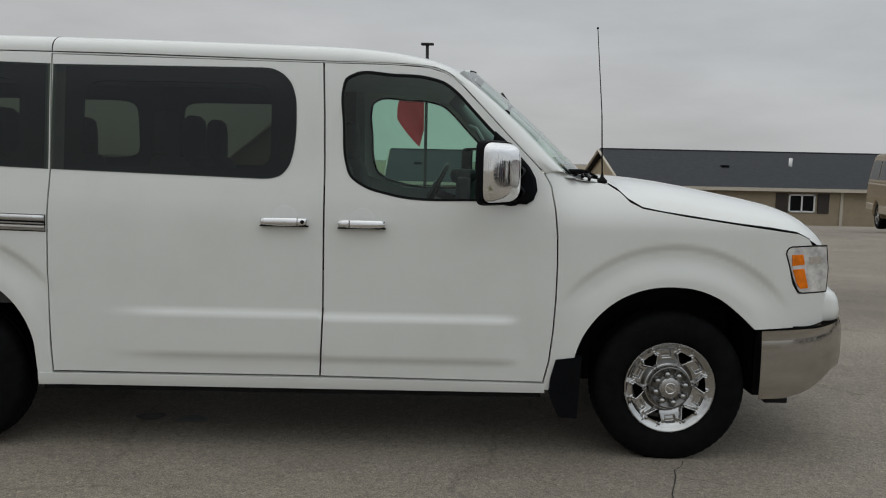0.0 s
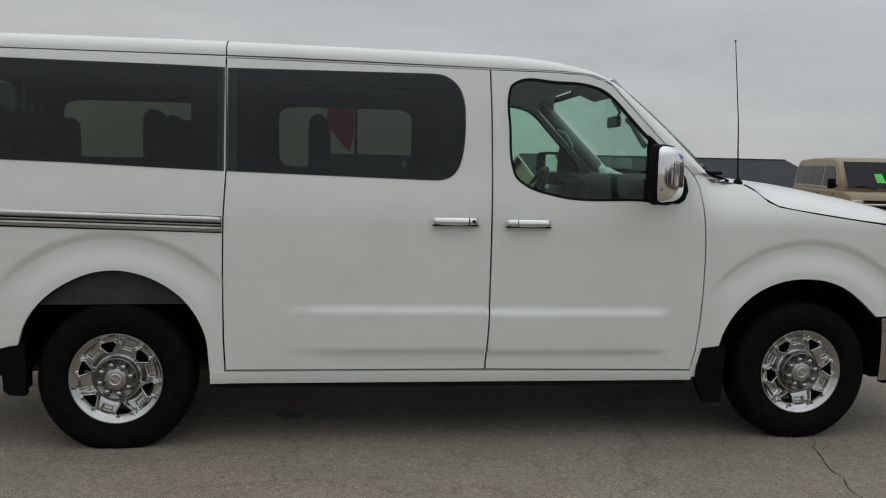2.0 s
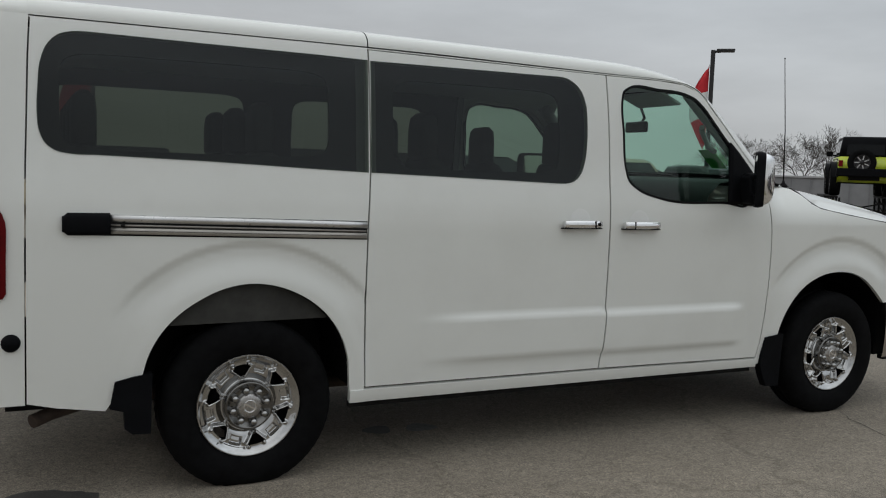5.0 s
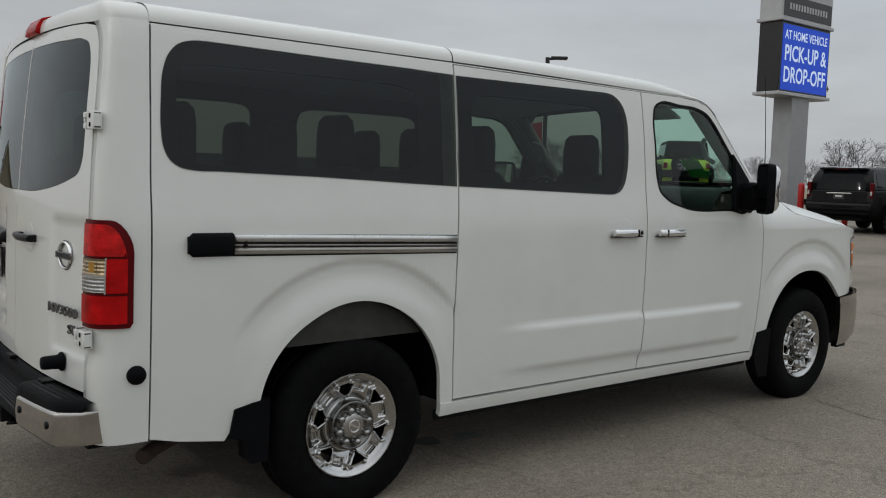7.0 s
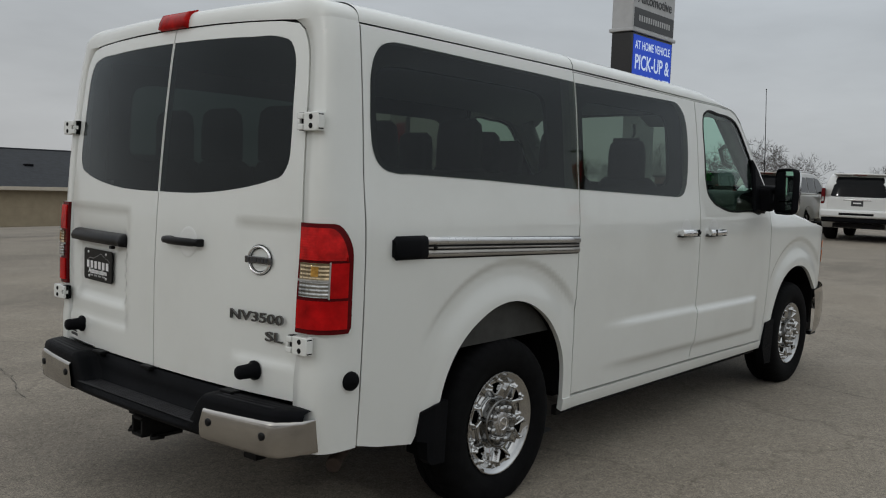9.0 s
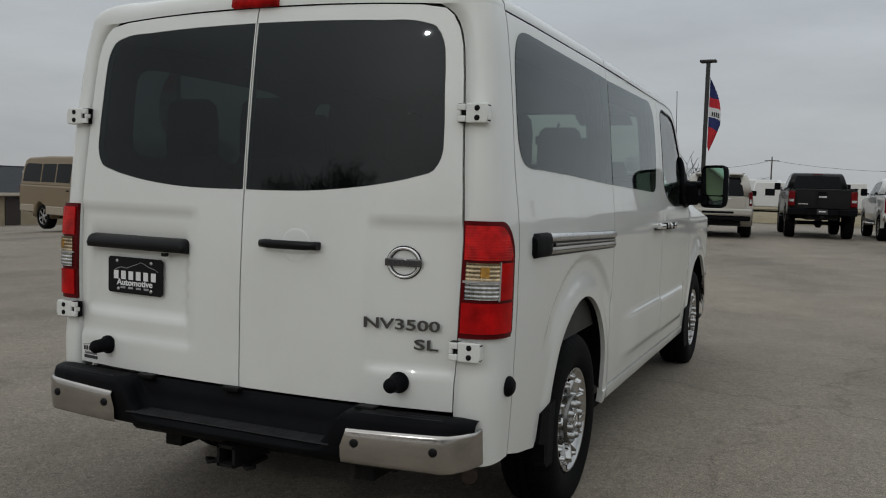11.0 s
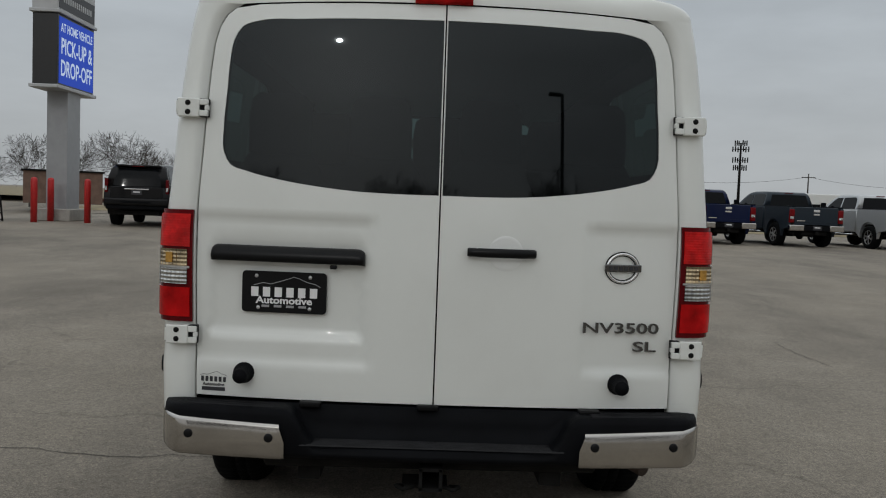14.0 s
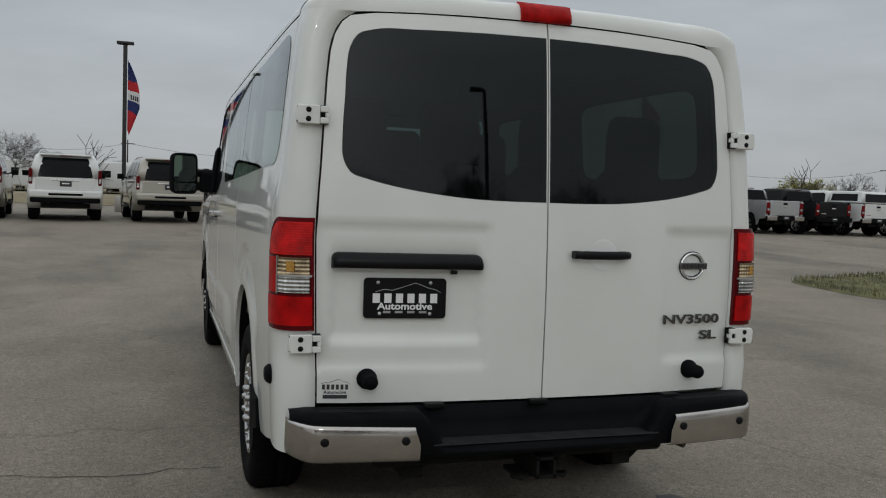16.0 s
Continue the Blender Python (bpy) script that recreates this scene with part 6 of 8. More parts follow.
# ---- parked vehicles ----
def prism(bm, outline, half, soft=0.05, mat=0):
    """A body: the side outline (x, z) carried across from one side to the other, its edges rounded by soft."""
    rings = []
    for d, y_in in ((soft, 0.0), (soft * 0.35, soft * 0.18), (0.0, soft)):
        ring = inset(outline, d)
        rings.append([(x, half(x, z) - y_in, z) for x, z in ring])
    rows = rings + [[(x, -y, z) for x, y, z in r] for r in reversed(rings)]
    vv = loft(bm, rows, close_u=True, mat=mat)
    for row, back in ((vv[0], False), (vv[-1], True)):
        fc = bm.faces.new(row if not back else list(reversed(row)))
        fc.material_index = mat
    bmesh.ops.triangulate(bm, faces=[f for f in bm.faces if len(f.verts) > 4])
    bmesh.ops.recalc_face_normals(bm, faces=bm.faces)


def arch(cx, cz, r, a0=-8, a1=188, n=12):
    """Wheel opening, walked from its front to its rear edge over the top."""
    return [(cx + r * math.cos(radians(a0 + (a1 - a0) * k / n)), cz + r * math.sin(radians(a0 + (a1 - a0) * k / n))) for k in range(n + 1)]


M_CARRIM = plain("car_alloy", (0.50, 0.50, 0.51), 0.28, 0.9, vary=0.1)
M_BLACKRIM = plain("black_alloy", (0.03, 0.03, 0.032), 0.3, 0.6, vary=0.2)


def car_wheel(parent, x, y, r, w=0.25, rim=None, rim_r=0.62):
    s = 1 if y > 0 else -1
    m = Matrix.Translation((x, y, r)) @ Matrix.Diagonal((1, s, 1, 1))
    wh = empty("wheel")
    wh.parent = parent
    bm = bmesh.new()
    lathe(bm, [(r * 0.60, 0.0), (r * 0.66, 0.02), (r * 0.85, 0.025), (r * 0.95, 0.008), (r, -0.03), (r, -w + 0.05), (r * 0.95, -w), (r * 0.6, -w)], 28, m)
    bmesh.ops.recalc_face_normals(bm, faces=bm.faces)
    part("tyre", bm, M_RUBBER, wh)
    bm = bmesh.new()
    R = r * rim_r
    lathe(bm, [(R, 0.005), (R * 0.94, 0.010), (R * 0.90, -0.03), (R * 0.85, -0.10), (0.0, -0.11)], 28, m, 1)
    for k in range(6):
        a = 2 * math.pi * k / 6 + 0.3
        d = Vector((math.cos(a), 0, math.sin(a)))
        t = Vector((-math.sin(a), 0, math.cos(a)))
        rows = [[m @ (d * q + t * (e * ww) + Vector((0, o, 0))) for e in (-1, -0.6, 0.6, 1)] for q, ww, o in ((R * 0.12, R * 0.16, 0.0), (R * 0.5, R * 0.12, 0.006), (R * 0.93, R * 0.15, 0.004))]
        loft(bm, rows)
    lathe(bm, [(R * 0.22, -0.02), (R * 0.20, 0.008), (0.0, 0.012)], 14, m)
    lathe(bm, [(R, 0.005), (R * 0.93, 0.012), (R * 0.92, -0.02)], 28, m)
    bmesh.ops.recalc_face_normals(bm, faces=bm.faces)
    part("rim", bm, [rim or M_CARRIM, M_DARKSTEEL], wh)


def patch4(bm, pts, n=4, mat=0):
    """A four-cornered sheet, corners in turn."""
    a, b, c, d = (Vector(p) for p in pts)
    rows = [[(a.lerp(b, i / n)).lerp(d.lerp(c, i / n), j / n) for i in range(n + 1)] for j in range(n + 1)]
    loft(bm, rows, mat=mat)


def slab(name, parent, x, y, z, sx, sy, sz, material, bevel=0.02, label=""):
    bm = bmesh.new()
    box(bm, x, y, z, sx, sy, sz, bevel)
    return part(name, bm, material, parent, label)


def greenhouse(parent, outline, half, paint, side_panes, rear_pane=None, front_pane=None):
    """Cabin above the belt line with its glass set in."""
    bm = bmesh.new()
    prism(bm, outline, half, 0.06)
    part("cabin", bm, paint, parent)
    for s in (-1, 1):
        for pts in side_panes:
            sheet("side_window", pts, [], (lambda x, z, s=s: (x, s * (half(x, z) + 0.004), z)), 0.25, M_CARGLASS, parent, flip=(s > 0), depth=0.006)
    for name, pts in (("rear_window", rear_pane), ("windscreen", front_pane)):
        if pts:
            bm = bmesh.new()
            patch4(bm, pts)
            bmesh.ops.recalc_face_normals(bm, faces=bm.faces)
            part(name, bm, M_CARGLASS, parent)


def mirrors(parent, x, y, z, material, h=0.2):
    for s in (-1, 1):
        bm = bmesh.new()
        box(bm, x, s * (y + 0.13), z, 0.10, 0.20, h, 0.03)
        box(bm, x + 0.02, s * (y + 0.02), z - h * 0.2, 0.05, 0.10, 0.05, 0.01)
        part("door_mirror", bm, material, parent)


def plate(parent, x, y, z, sx=0.008):
    slab("licence_plate", parent, x, y, z, sx, 0.31, 0.15, M_INK, 0.004, "dark dealer plate")
    slab("plate_bar", parent, x - 0.006, y, z + 0.01, 0.004, 0.2, 0.035, M_LETTER, 0.0)


def pickup(m, paint, label, tall=1.90, cap=None, bumper=None, rim=None, r=0.40, trim=None):
    car = empty("pickup_truck", m)
    tagged(car, label, "truck", "parked row of pickup trucks")
    dz = tall - 1.90
    W = 0.99
    half = lambda x, z: W - 0.02 * max(0.0, (z - 0.9) / 0.45) ** 2 - 0.05 * max(0.0, (x - 5.3) / 0.5) ** 2
    up = lambda pts: [(x, z + dz) for x, z in pts]
    bm = bmesh.new()   # cab and nose
    prism(bm, up([(1.92, 0.56), (4.22, 0.56)] + list(reversed(arch(4.75, 0.44, 0.50))) + [(5.30, 0.55), (5.74, 0.56), (5.80, 0.80), (5.76, 1.08), (5.60, 1.20), (5.0, 1.29), (4.30, 1.33), (1.92, 1.36)]), half, 0.05)
    part("cab_body", bm, paint, car)
    gh = lambda x, z: 0.95 - 0.20 * max(0.0, (z - dz - 1.30) / 0.6)
    greenhouse(car, up([(1.96, 1.32), (2.02, 1.72), (2.10, 1.84), (2.25, 1.895), (3.1, 1.90), (3.45, 1.86), (3.7, 1.75), (4.32, 1.32)]), gh, paint,
               [up([(2.10, 1.38), (2.98, 1.37), (2.98, 1.78), (2.30, 1.80), (2.18, 1.74)]), up([(3.06, 1.37), (3.98, 1.36), (3.62, 1.66), (3.40, 1.77), (3.06, 1.78)])],
               [(1.950, -0.74, 1.40 + dz), (1.950, 0.74, 1.40 + dz), (2.030, 0.64, 1.79 + dz), (2.030, -0.64, 1.79 + dz)],
               [(4.25, -0.80, 1.39 + dz), (4.25, 0.80, 1.39 + dz), (3.56, 0.66, 1.84 + dz), (3.56, -0.66, 1.84 + dz)])
    slab("high_brake_lamp", car, 2.06, 0, 1.855 + dz, 0.04, 0.30, 0.03, M_DARKRED, 0.006)
    for s in (-1, 1):
        bm = bmesh.new()
        out = up([(0.16, 0.66), (0.56, 0.60)] + [p for p in reversed(arch(1.15, 0.44, 0.50))][::1] + [(1.88, 0.56), (1.88, 1.37), (0.18, 1.37), (0.12, 1.30)])
        ring = [bm.verts.new((x, s * half(x, z), z)) for x, z in out]
        bm.faces.new(ring)
        g = bmesh.ops.extrude_face_region(bm, geom=list(bm.faces))
        for v in g["geom"]:
            if isinstance(v, bmesh.types.BMVert):
                v.co.y -= s * 0.10
        bmesh.ops.recalc_face_normals(bm, faces=bm.faces)
        part("bed_side", bm, paint, car)
        bm = bmesh.new()
        box(bm, 0.16, s * 0.875, 1.06 + dz, 0.12, 0.19, 0.46, 0.03)
        lampo = part("tail_lamp", bm, M_DULLRED, car, "red tail lamp")
        slab("reversing_lens", lampo, 0.105, s * 0.875, 1.00 + dz, 0.03, 0.14, 0.09, M_CLEARLENS, 0.01)
        slab("bed_rail", car, 1.0, s * 0.93, 1.385 + dz, 1.7, 0.10, 0.03, M_BLACK, 0.01)
        slab("running_board", car, 3.0, s * 0.98, 0.47 + dz, 2.0, 0.14, 0.05, bumper or M_CHROME, 0.02)
    bm = bmesh.new()
    box(bm, 1.0, 0, 0.80 + dz, 1.72, 1.70, 0.10)
    box(bm, 2.9, 0, 0.50 + dz, 5.4, 0.9, 0.16)
    part("bed_floor", bm, M_DARKSTEEL, car)
    gate = slab("tailgate", car, 0.145, 0, 1.06 + dz, 0.07, 1.55, 0.60, paint, 0.02)
    slab("tailgate_handle", gate, 0.106, 0, 1.24 + dz, 0.02, 0.22, 0.08, trim or M_BLACK, 0.008, "tailgate handle")
    slab("badge", gate, 0.106, 0, 1.12 + dz, 0.012, 0.22, 0.05, M_CHROME, 0.004, "plain chrome badge")
    slab("gate_crease", gate, 0.108, 0, 0.86 + dz, 0.010, 1.40, 0.015, paint, 0.004)
    slab("script_bar", gate, 0.107, 0.55, 0.90 + dz, 0.008, 0.28, 0.03, M_CHROME, 0.0)
    bb = bumper or M_BUMPERCHROME
    for s in (-1, 1):
        slab("bumper_end", car, 0.09, s * 0.72, 0.66 + dz, 0.16, 0.52, 0.20, bb, 0.03, "bumper end")
    slab("bumper_step", car, 0.10, 0, 0.65 + dz, 0.15, 0.94, 0.17, M_BLACK, 0.02, "black bumper step")
    plate(car, 0.018, 0, 0.67 + dz)
    slab("hitch", car, 0.12, 0, 0.50 + dz, 0.22, 0.10, 0.10, M_DARKSTEEL, 0.01)
    bm = bmesh.new()
    tube(bm, [(1.15, -0.8, r), (1.15, 0.8, r)], 0.06, 8)
    lathe(bm, [(0, -0.16), (0.15, -0.06), (0.15, 0.06), (0, 0.16)], 12, Matrix.Translation((1.15, 0, r)))
    tube(bm, [(2.2, 0.45, 0.42), (0.9, 0.6, 0.5), (0.25, 0.72, 0.46)], 0.04, 8)
    part("rear_axle", bm, M_DARKSTEEL, car)
    mirrors(car, 3.85, 0.98, 1.46 + dz, M_BLACK, 0.24)
    for x in (1.15, 4.75):
        for y in (-0.97, 0.97):
            car_wheel(car, x, y, r, 0.27, rim)
    if cap:
        bm = bmesh.new()
        prism(bm, up([(0.14, 1.39), (0.24, 1.80), (0.34, 1.88), (1.80, 1.90), (1.90, 1.86), (1.90, 1.39)]), lambda x, z: 0.94 - 0.14 * max(0.0, (z - dz - 1.39) / 0.5), 0.05)
        topper = part("bed_cap", bm, cap, car, "painted bed cap with dark windows")
        bm = bmesh.new()
        patch4(bm, [(0.130, -0.76, 1.44 + dz), (0.130, 0.76, 1.44 + dz), (0.235, 0.68, 1.78 + dz), (0.235, -0.68, 1.78 + dz)])
        bmesh.ops.recalc_face_normals(bm, faces=bm.faces)
        part("cap_window", bm, M_CARGLASS, topper)
        for s in (-1, 1):
            sheet("cap_window", up([(0.40, 1.47), (1.78, 1.47), (1.76, 1.77), (0.46, 1.77)]), [], (lambda x, z, s=s: (x, s * (0.948 - 0.14 * max(0.0, (z - dz - 1.39) / 0.5)), z)), 0.3, M_CARGLASS, topper, flip=(s > 0), depth=0.006)
    return car


def suv(m, paint, label, lower=None, chrome_bumper=False, rim=None, lamps=(1.02, 1.46), seen_front=False):
    car = empty("sport_utility_vehicle", m)
    tagged(car, label, "car", "parked sport utility vehicles")
    W = 1.00
    half = lambda x, z: W - 0.03 * max(0.0, (z - 0.85) / 0.4) ** 2 - 0.06 * max(0.0, (x - 4.7) / 0.45) ** 2 - 0.03 * max(0.0, (0.3 - x) / 0.3) ** 2
    bm = bmesh.new()
    prism(bm, [(0.10, 0.58), (0.62, 0.50)] + list(reversed(arch(1.12, 0.40, 0.46))) + [(1.62, 0.46), (3.62, 0.46)] + list(reversed(arch(4.08, 0.40, 0.46))) + [(4.60, 0.48), (5.08, 0.52), (5.14, 0.80), (5.10, 1.02), (4.95, 1.14), (4.3, 1.21), (3.75, 1.25), (0.16, 1.26), (0.08, 1.10), (0.06, 0.80)], half, 0.06)
    part("body", bm, paint, car)
    gh = lambda x, z: 0.965 - 0.19 * max(0.0, (z - 1.22) / 0.68) ** 1.1
    greenhouse(car, [(0.13, 1.22), (0.22, 1.60), (0.34, 1.80), (0.50, 1.885), (1.4, 1.92), (2.6, 1.90), (2.95, 1.84), (3.25, 1.70), (3.92, 1.22)], gh, paint,
               [[(0.42, 1.32), (1.30, 1.31), (1.30, 1.76), (0.62, 1.76), (0.50, 1.70)], [(1.38, 1.31), (2.25, 1.30), (2.25, 1.77), (1.38, 1.77)], [(2.33, 1.30), (3.42, 1.29), (3.05, 1.62), (2.80, 1.74), (2.33, 1.77)]],
               None,
               [(3.87, -0.82, 1.30), (3.87, 0.82, 1.30), (3.10, 0.66, 1.80), (3.10, -0.66, 1.80)])
    bm = bmesh.new()
    rows = []
    for z in (1.235, 1.27, 1.35, 1.45, 1.55, 1.65, 1.72, 1.765, 1.785):
        xo = float(np.interp(z, (1.22, 1.60, 1.80), (0.13, 0.22, 0.34)))
        w = (gh(0.3, z) - 0.075) * (1.0 if 1.25 < z < 1.77 else 0.965)
        rows.append([(xo - 0.022 + 0.07 * abs(k / 8) ** 6, w * k / 8, z) for k in range(-8, 9)])
    loft(bm, rows)
    bmesh.ops.recalc_face_normals(bm, faces=bm.faces)
    part("rear_window", bm, M_CARGLASS, car)
    bm = bmesh.new()
    tube(bm, [(0.17, -0.02, 1.27), (0.155, 0.25, 1.285), (0.16, 0.40, 1.30)], 0.010, 5)
    part("rear_wiper", bm, M_SEAL, car)
    slab("spoiler", car, 0.36, 0, 1.865, 0.34, 1.36, 0.05, paint, 0.02)
    slab("high_brake_lamp", car, 0.20, 0, 1.845, 0.02, 0.34, 0.025, M_DARKRED, 0.005)
    for s in (-1, 1):
        lampo = slab("tail_lamp", car, 0.13, s * 0.905, (lamps[0] + lamps[1]) / 2, 0.16, 0.10, lamps[1] - lamps[0], M_DARKRED, 0.03, "tall dark red tail lamp")
        slab("reversing_lens", lampo, 0.055, s * 0.905, lamps[0] + 0.13, 0.02, 0.06, 0.13, M_CLEARLENS, 0.006)
        bm = bmesh.new()
        tube(bm, [(0.62, s * 0.70, 1.90), (0.75, s * 0.70, 1.935), (2.5, s * 0.70, 1.935), (2.65, s * 0.70, 1.89)], 0.016, 6)
        part("roof_rail", bm, M_ALU, car)
        slab("running_board", car, 2.6, s * 0.96, 0.40, 1.9, 0.14, 0.05, M_BLACK, 0.02)
    gate = slab("tailgate", car, 0.075, 0, 1.04, 0.05, 1.56, 0.36, paint, 0.02)
    slab("chrome_strip", gate, 0.045, 0, 1.145, 0.02, 0.72, 0.035, M_CHROME, 0.008, "chrome handle strip")
    plate(gate, 0.048, 0, 1.05)
    bm = bmesh.new()
    box(bm, 0.07, 0, 0.76, 0.20, 1.92, 0.22, 0.06)
    part("rear_bumper", bm, M_BUMPERCHROME if chrome_bumper else paint, car)
    slab("lower_bumper", car, 0.12, 0, 0.585, 0.18, 1.84, 0.14, lower or M_BLACK, 0.04)
    slab("bumper_step", car, -0.012, 0, 0.75, 0.05, 0.9, 0.07, M_BLACK, 0.015)
    bm = bmesh.new()
    box(bm, 2.6, 0, 0.42, 4.6, 1.3, 0.12)
    tube(bm, [(1.12, -0.8, 0.38), (1.12, 0.8, 0.38)], 0.06, 8)
    tube(bm, [(1.6, -0.4, 0.42), (0.6, -0.5, 0.40), (0.18, -0.62, 0.40)], 0.04, 8)
    part("underbody", bm, M_DARKSTEEL, car)
    if seen_front:
        face = slab("grille", car, 5.09, 0, 0.90, 0.10, 1.22, 0.36, M_SMOOTHBLACK, 0.03, "black grille with chrome bars")
        for z in (0.78, 0.90, 1.02):
            slab("chrome_bar", face, 5.14, 0, z, 0.05, 1.26, 0.045, M_CHROME, 0.012)
        slab("badge", face, 5.17, 0, 0.90, 0.03, 0.22, 0.09, M_CHROME, 0.01)
        for s in (-1, 1):
            hl = slab("headlamp", car, 4.98, s * 0.80, 0.93, 0.26, 0.34, 0.28, M_CLEARLENS, 0.04, "clear headlamp")
            slab("lamp_bar", hl, 5.10, s * 0.80, 0.98, 0.05, 0.30, 0.04, M_CHROME, 0.01)
            slab("fog_lamp", car, 5.13, s * 0.66, 0.60, 0.04, 0.20, 0.10, M_CLEARLENS, 0.01)
        slab("front_bumper", car, 5.06, 0, 0.62, 0.20, 1.84, 0.16, paint, 0.05)
        plate(car, 5.175, 0, 0.66)
        bm = bmesh.new()
        patch4(bm, [(3.72, -0.34, 1.425), (3.72, -0.16, 1.425), (3.50, -0.15, 1.57), (3.50, -0.33, 1.57)], 2)
        part("price_card", bm, bpy.data.materials["green_card"], car, "bright green price card")
        bm = bmesh.new()
        box(bm, 4.45, 0, 1.235, 1.0, 1.2, 0.06, 0.03)
        part("hood_bulge", bm, paint, car)
    mirrors(car, 3.42, 0.98, 1.34, M_BLACK, 0.17)
    for x in (1.12, 4.08):
        for y in (-0.96, 0.96):
            car_wheel(car, x, y, 0.40, 0.26, rim)
    return car


def wagon_van(m, paint, lower, label):
    """A long passenger van with a short nose."""
    car = empty("cargo_van", m)
    tagged(car, label, "van")
    half = lambda x, z: 1.00 - 0.02 * max(0.0, (z - 1.0) / 0.4) - 0.05 * max(0.0, (x - 5.1) / 0.45) ** 2
    bm = bmesh.new()
    prism(bm, [(0.06, 0.50), (0.85, 0.44)] + list(reversed(arch(1.38, 0.38, 0.44))) + [(1.86, 0.42), (4.26, 0.42)] + list(reversed(arch(4.75, 0.38, 0.45))) + [(5.24, 0.46), (5.55, 0.50), (5.60, 0.75), (5.56, 1.02), (5.42, 1.14), (4.85, 1.26), (0.06, 1.30), (0.02, 0.90)], half, 0.06)
    part("body", bm, paint, car)
    for s in (-1, 1):
        slab("lower_side", car, 2.85, s * 0.985, 0.56, 2.5, 0.05, 0.24, lower, 0.02, "lower side band")
        slab("lower_side", car, 0.5, s * 0.985, 0.60, 0.8, 0.05, 0.2, lower, 0.02, "lower side band")
    gh = lambda x, z: 0.975 - 0.13 * max(0.0, (z - 1.26) / 0.85) ** 1.2
    greenhouse(car, [(0.05, 1.26), (0.10, 1.75), (0.20, 2.02), (0.36, 2.09), (1.5, 2.13), (3.4, 2.12), (3.75, 2.06), (4.05, 1.92), (4.98, 1.24)], gh, paint,
               [[(0.20, 1.38), (1.20, 1.37), (1.20, 1.90), (0.40, 1.92), (0.26, 1.86)], [(1.28, 1.37), (2.02, 1.37), (2.02, 1.90), (1.28, 1.90)], [(2.10, 1.37), (2.86, 1.36), (2.86, 1.90), (2.10, 1.90)], [(3.02, 1.36), (4.22, 1.34), (3.95, 1.70), (3.72, 1.88), (3.02, 1.90)]],
               [(0.048, -0.80, 1.36), (0.048, 0.80, 1.36), (0.14, 0.76, 1.92), (0.14, -0.76, 1.92)],
               [(4.92, -0.86, 1.32), (4.92, 0.86, 1.32), (3.98, 0.74, 2.00), (3.98, -0.74, 2.00)])
    face = slab("grille", car, 5.56, 0, 0.92, 0.08, 1.36, 0.22, M_SMOOTHBLACK, 0.02, "black grille with a chrome bar")
    slab("chrome_bar", face, 5.60, 0, 0.92, 0.05, 1.60, 0.05, M_CHROME, 0.012)
    slab("badge", face, 5.62, 0, 0.92, 0.04, 0.24, 0.09, M_CHROME, 0.01)
    for s in (-1, 1):
        slab("headlamp", car, 5.50, s * 0.83, 0.98, 0.14, 0.28, 0.10, M_CLEARLENS, 0.02, "clear headlamp")
        slab("turn_signal", car, 5.50, s * 0.83, 0.85, 0.14, 0.30, 0.07, M_AMBER, 0.02, "amber turn signal")
        bm = bmesh.new()
        box(bm, 0.06, s * 0.93, 1.05, 0.08, 0.10, 0.42, 0.02)
        part("tail_lamp", bm, M_DULLRED, car, "red tail lamp")
        for x in (2.96, 4.28):
            slab("door_handle", car, x - 0.18, s * 0.99, 1.14, 0.14, 0.03, 0.04, M_BLACK, 0.008)
    slab("front_bumper", car, 5.60, 0, 0.60, 0.16, 1.96, 0.20, M_BUMPERCHROME, 0.05, "chrome front bumper")
    slab("rear_bumper", car, 0.0, 0, 0.58, 0.14, 1.90, 0.18, M_BUMPERCHROME, 0.04, "chrome rear bumper")
    slab("air_dam", car, 5.52, 0, 0.44, 0.14, 1.7, 0.12, M_BLACK, 0.03)
    plate(car, 5.685, 0.0, 0.58)
    bm = bmesh.new()
    patch4(bm, [(4.76, -0.12, 1.455), (4.76, 0.10, 1.455), (4.44, 0.09, 1.69), (4.44, -0.11, 1.69)], 2)
    part("price_card", bm, bpy.data.materials["green_card"], car, "bright green price card")
    for k in (-0.2, 0.45):
        bm = bmesh.new()
        tube(bm, [(4.98, k, 1.30), (4.90, k - 0.25, 1.36), (4.86, k - 0.45, 1.37)], 0.012, 5)
        part("wiper", bm, M_SEAL, car)
    bm = bmesh.new()
    box(bm, 2.8, 0, 0.40, 5.0, 1.4, 0.12)
    part("underbody", bm, M_DARKSTEEL, car)
    mirrors(car, 4.30, 0.97, 1.42, M_BLACK, 0.26)
    for x in (1.38, 4.75):
        for y in (-0.95, 0.95):
            car_wheel(car, x, y, 0.37, 0.24, None, 0.66)
    return car


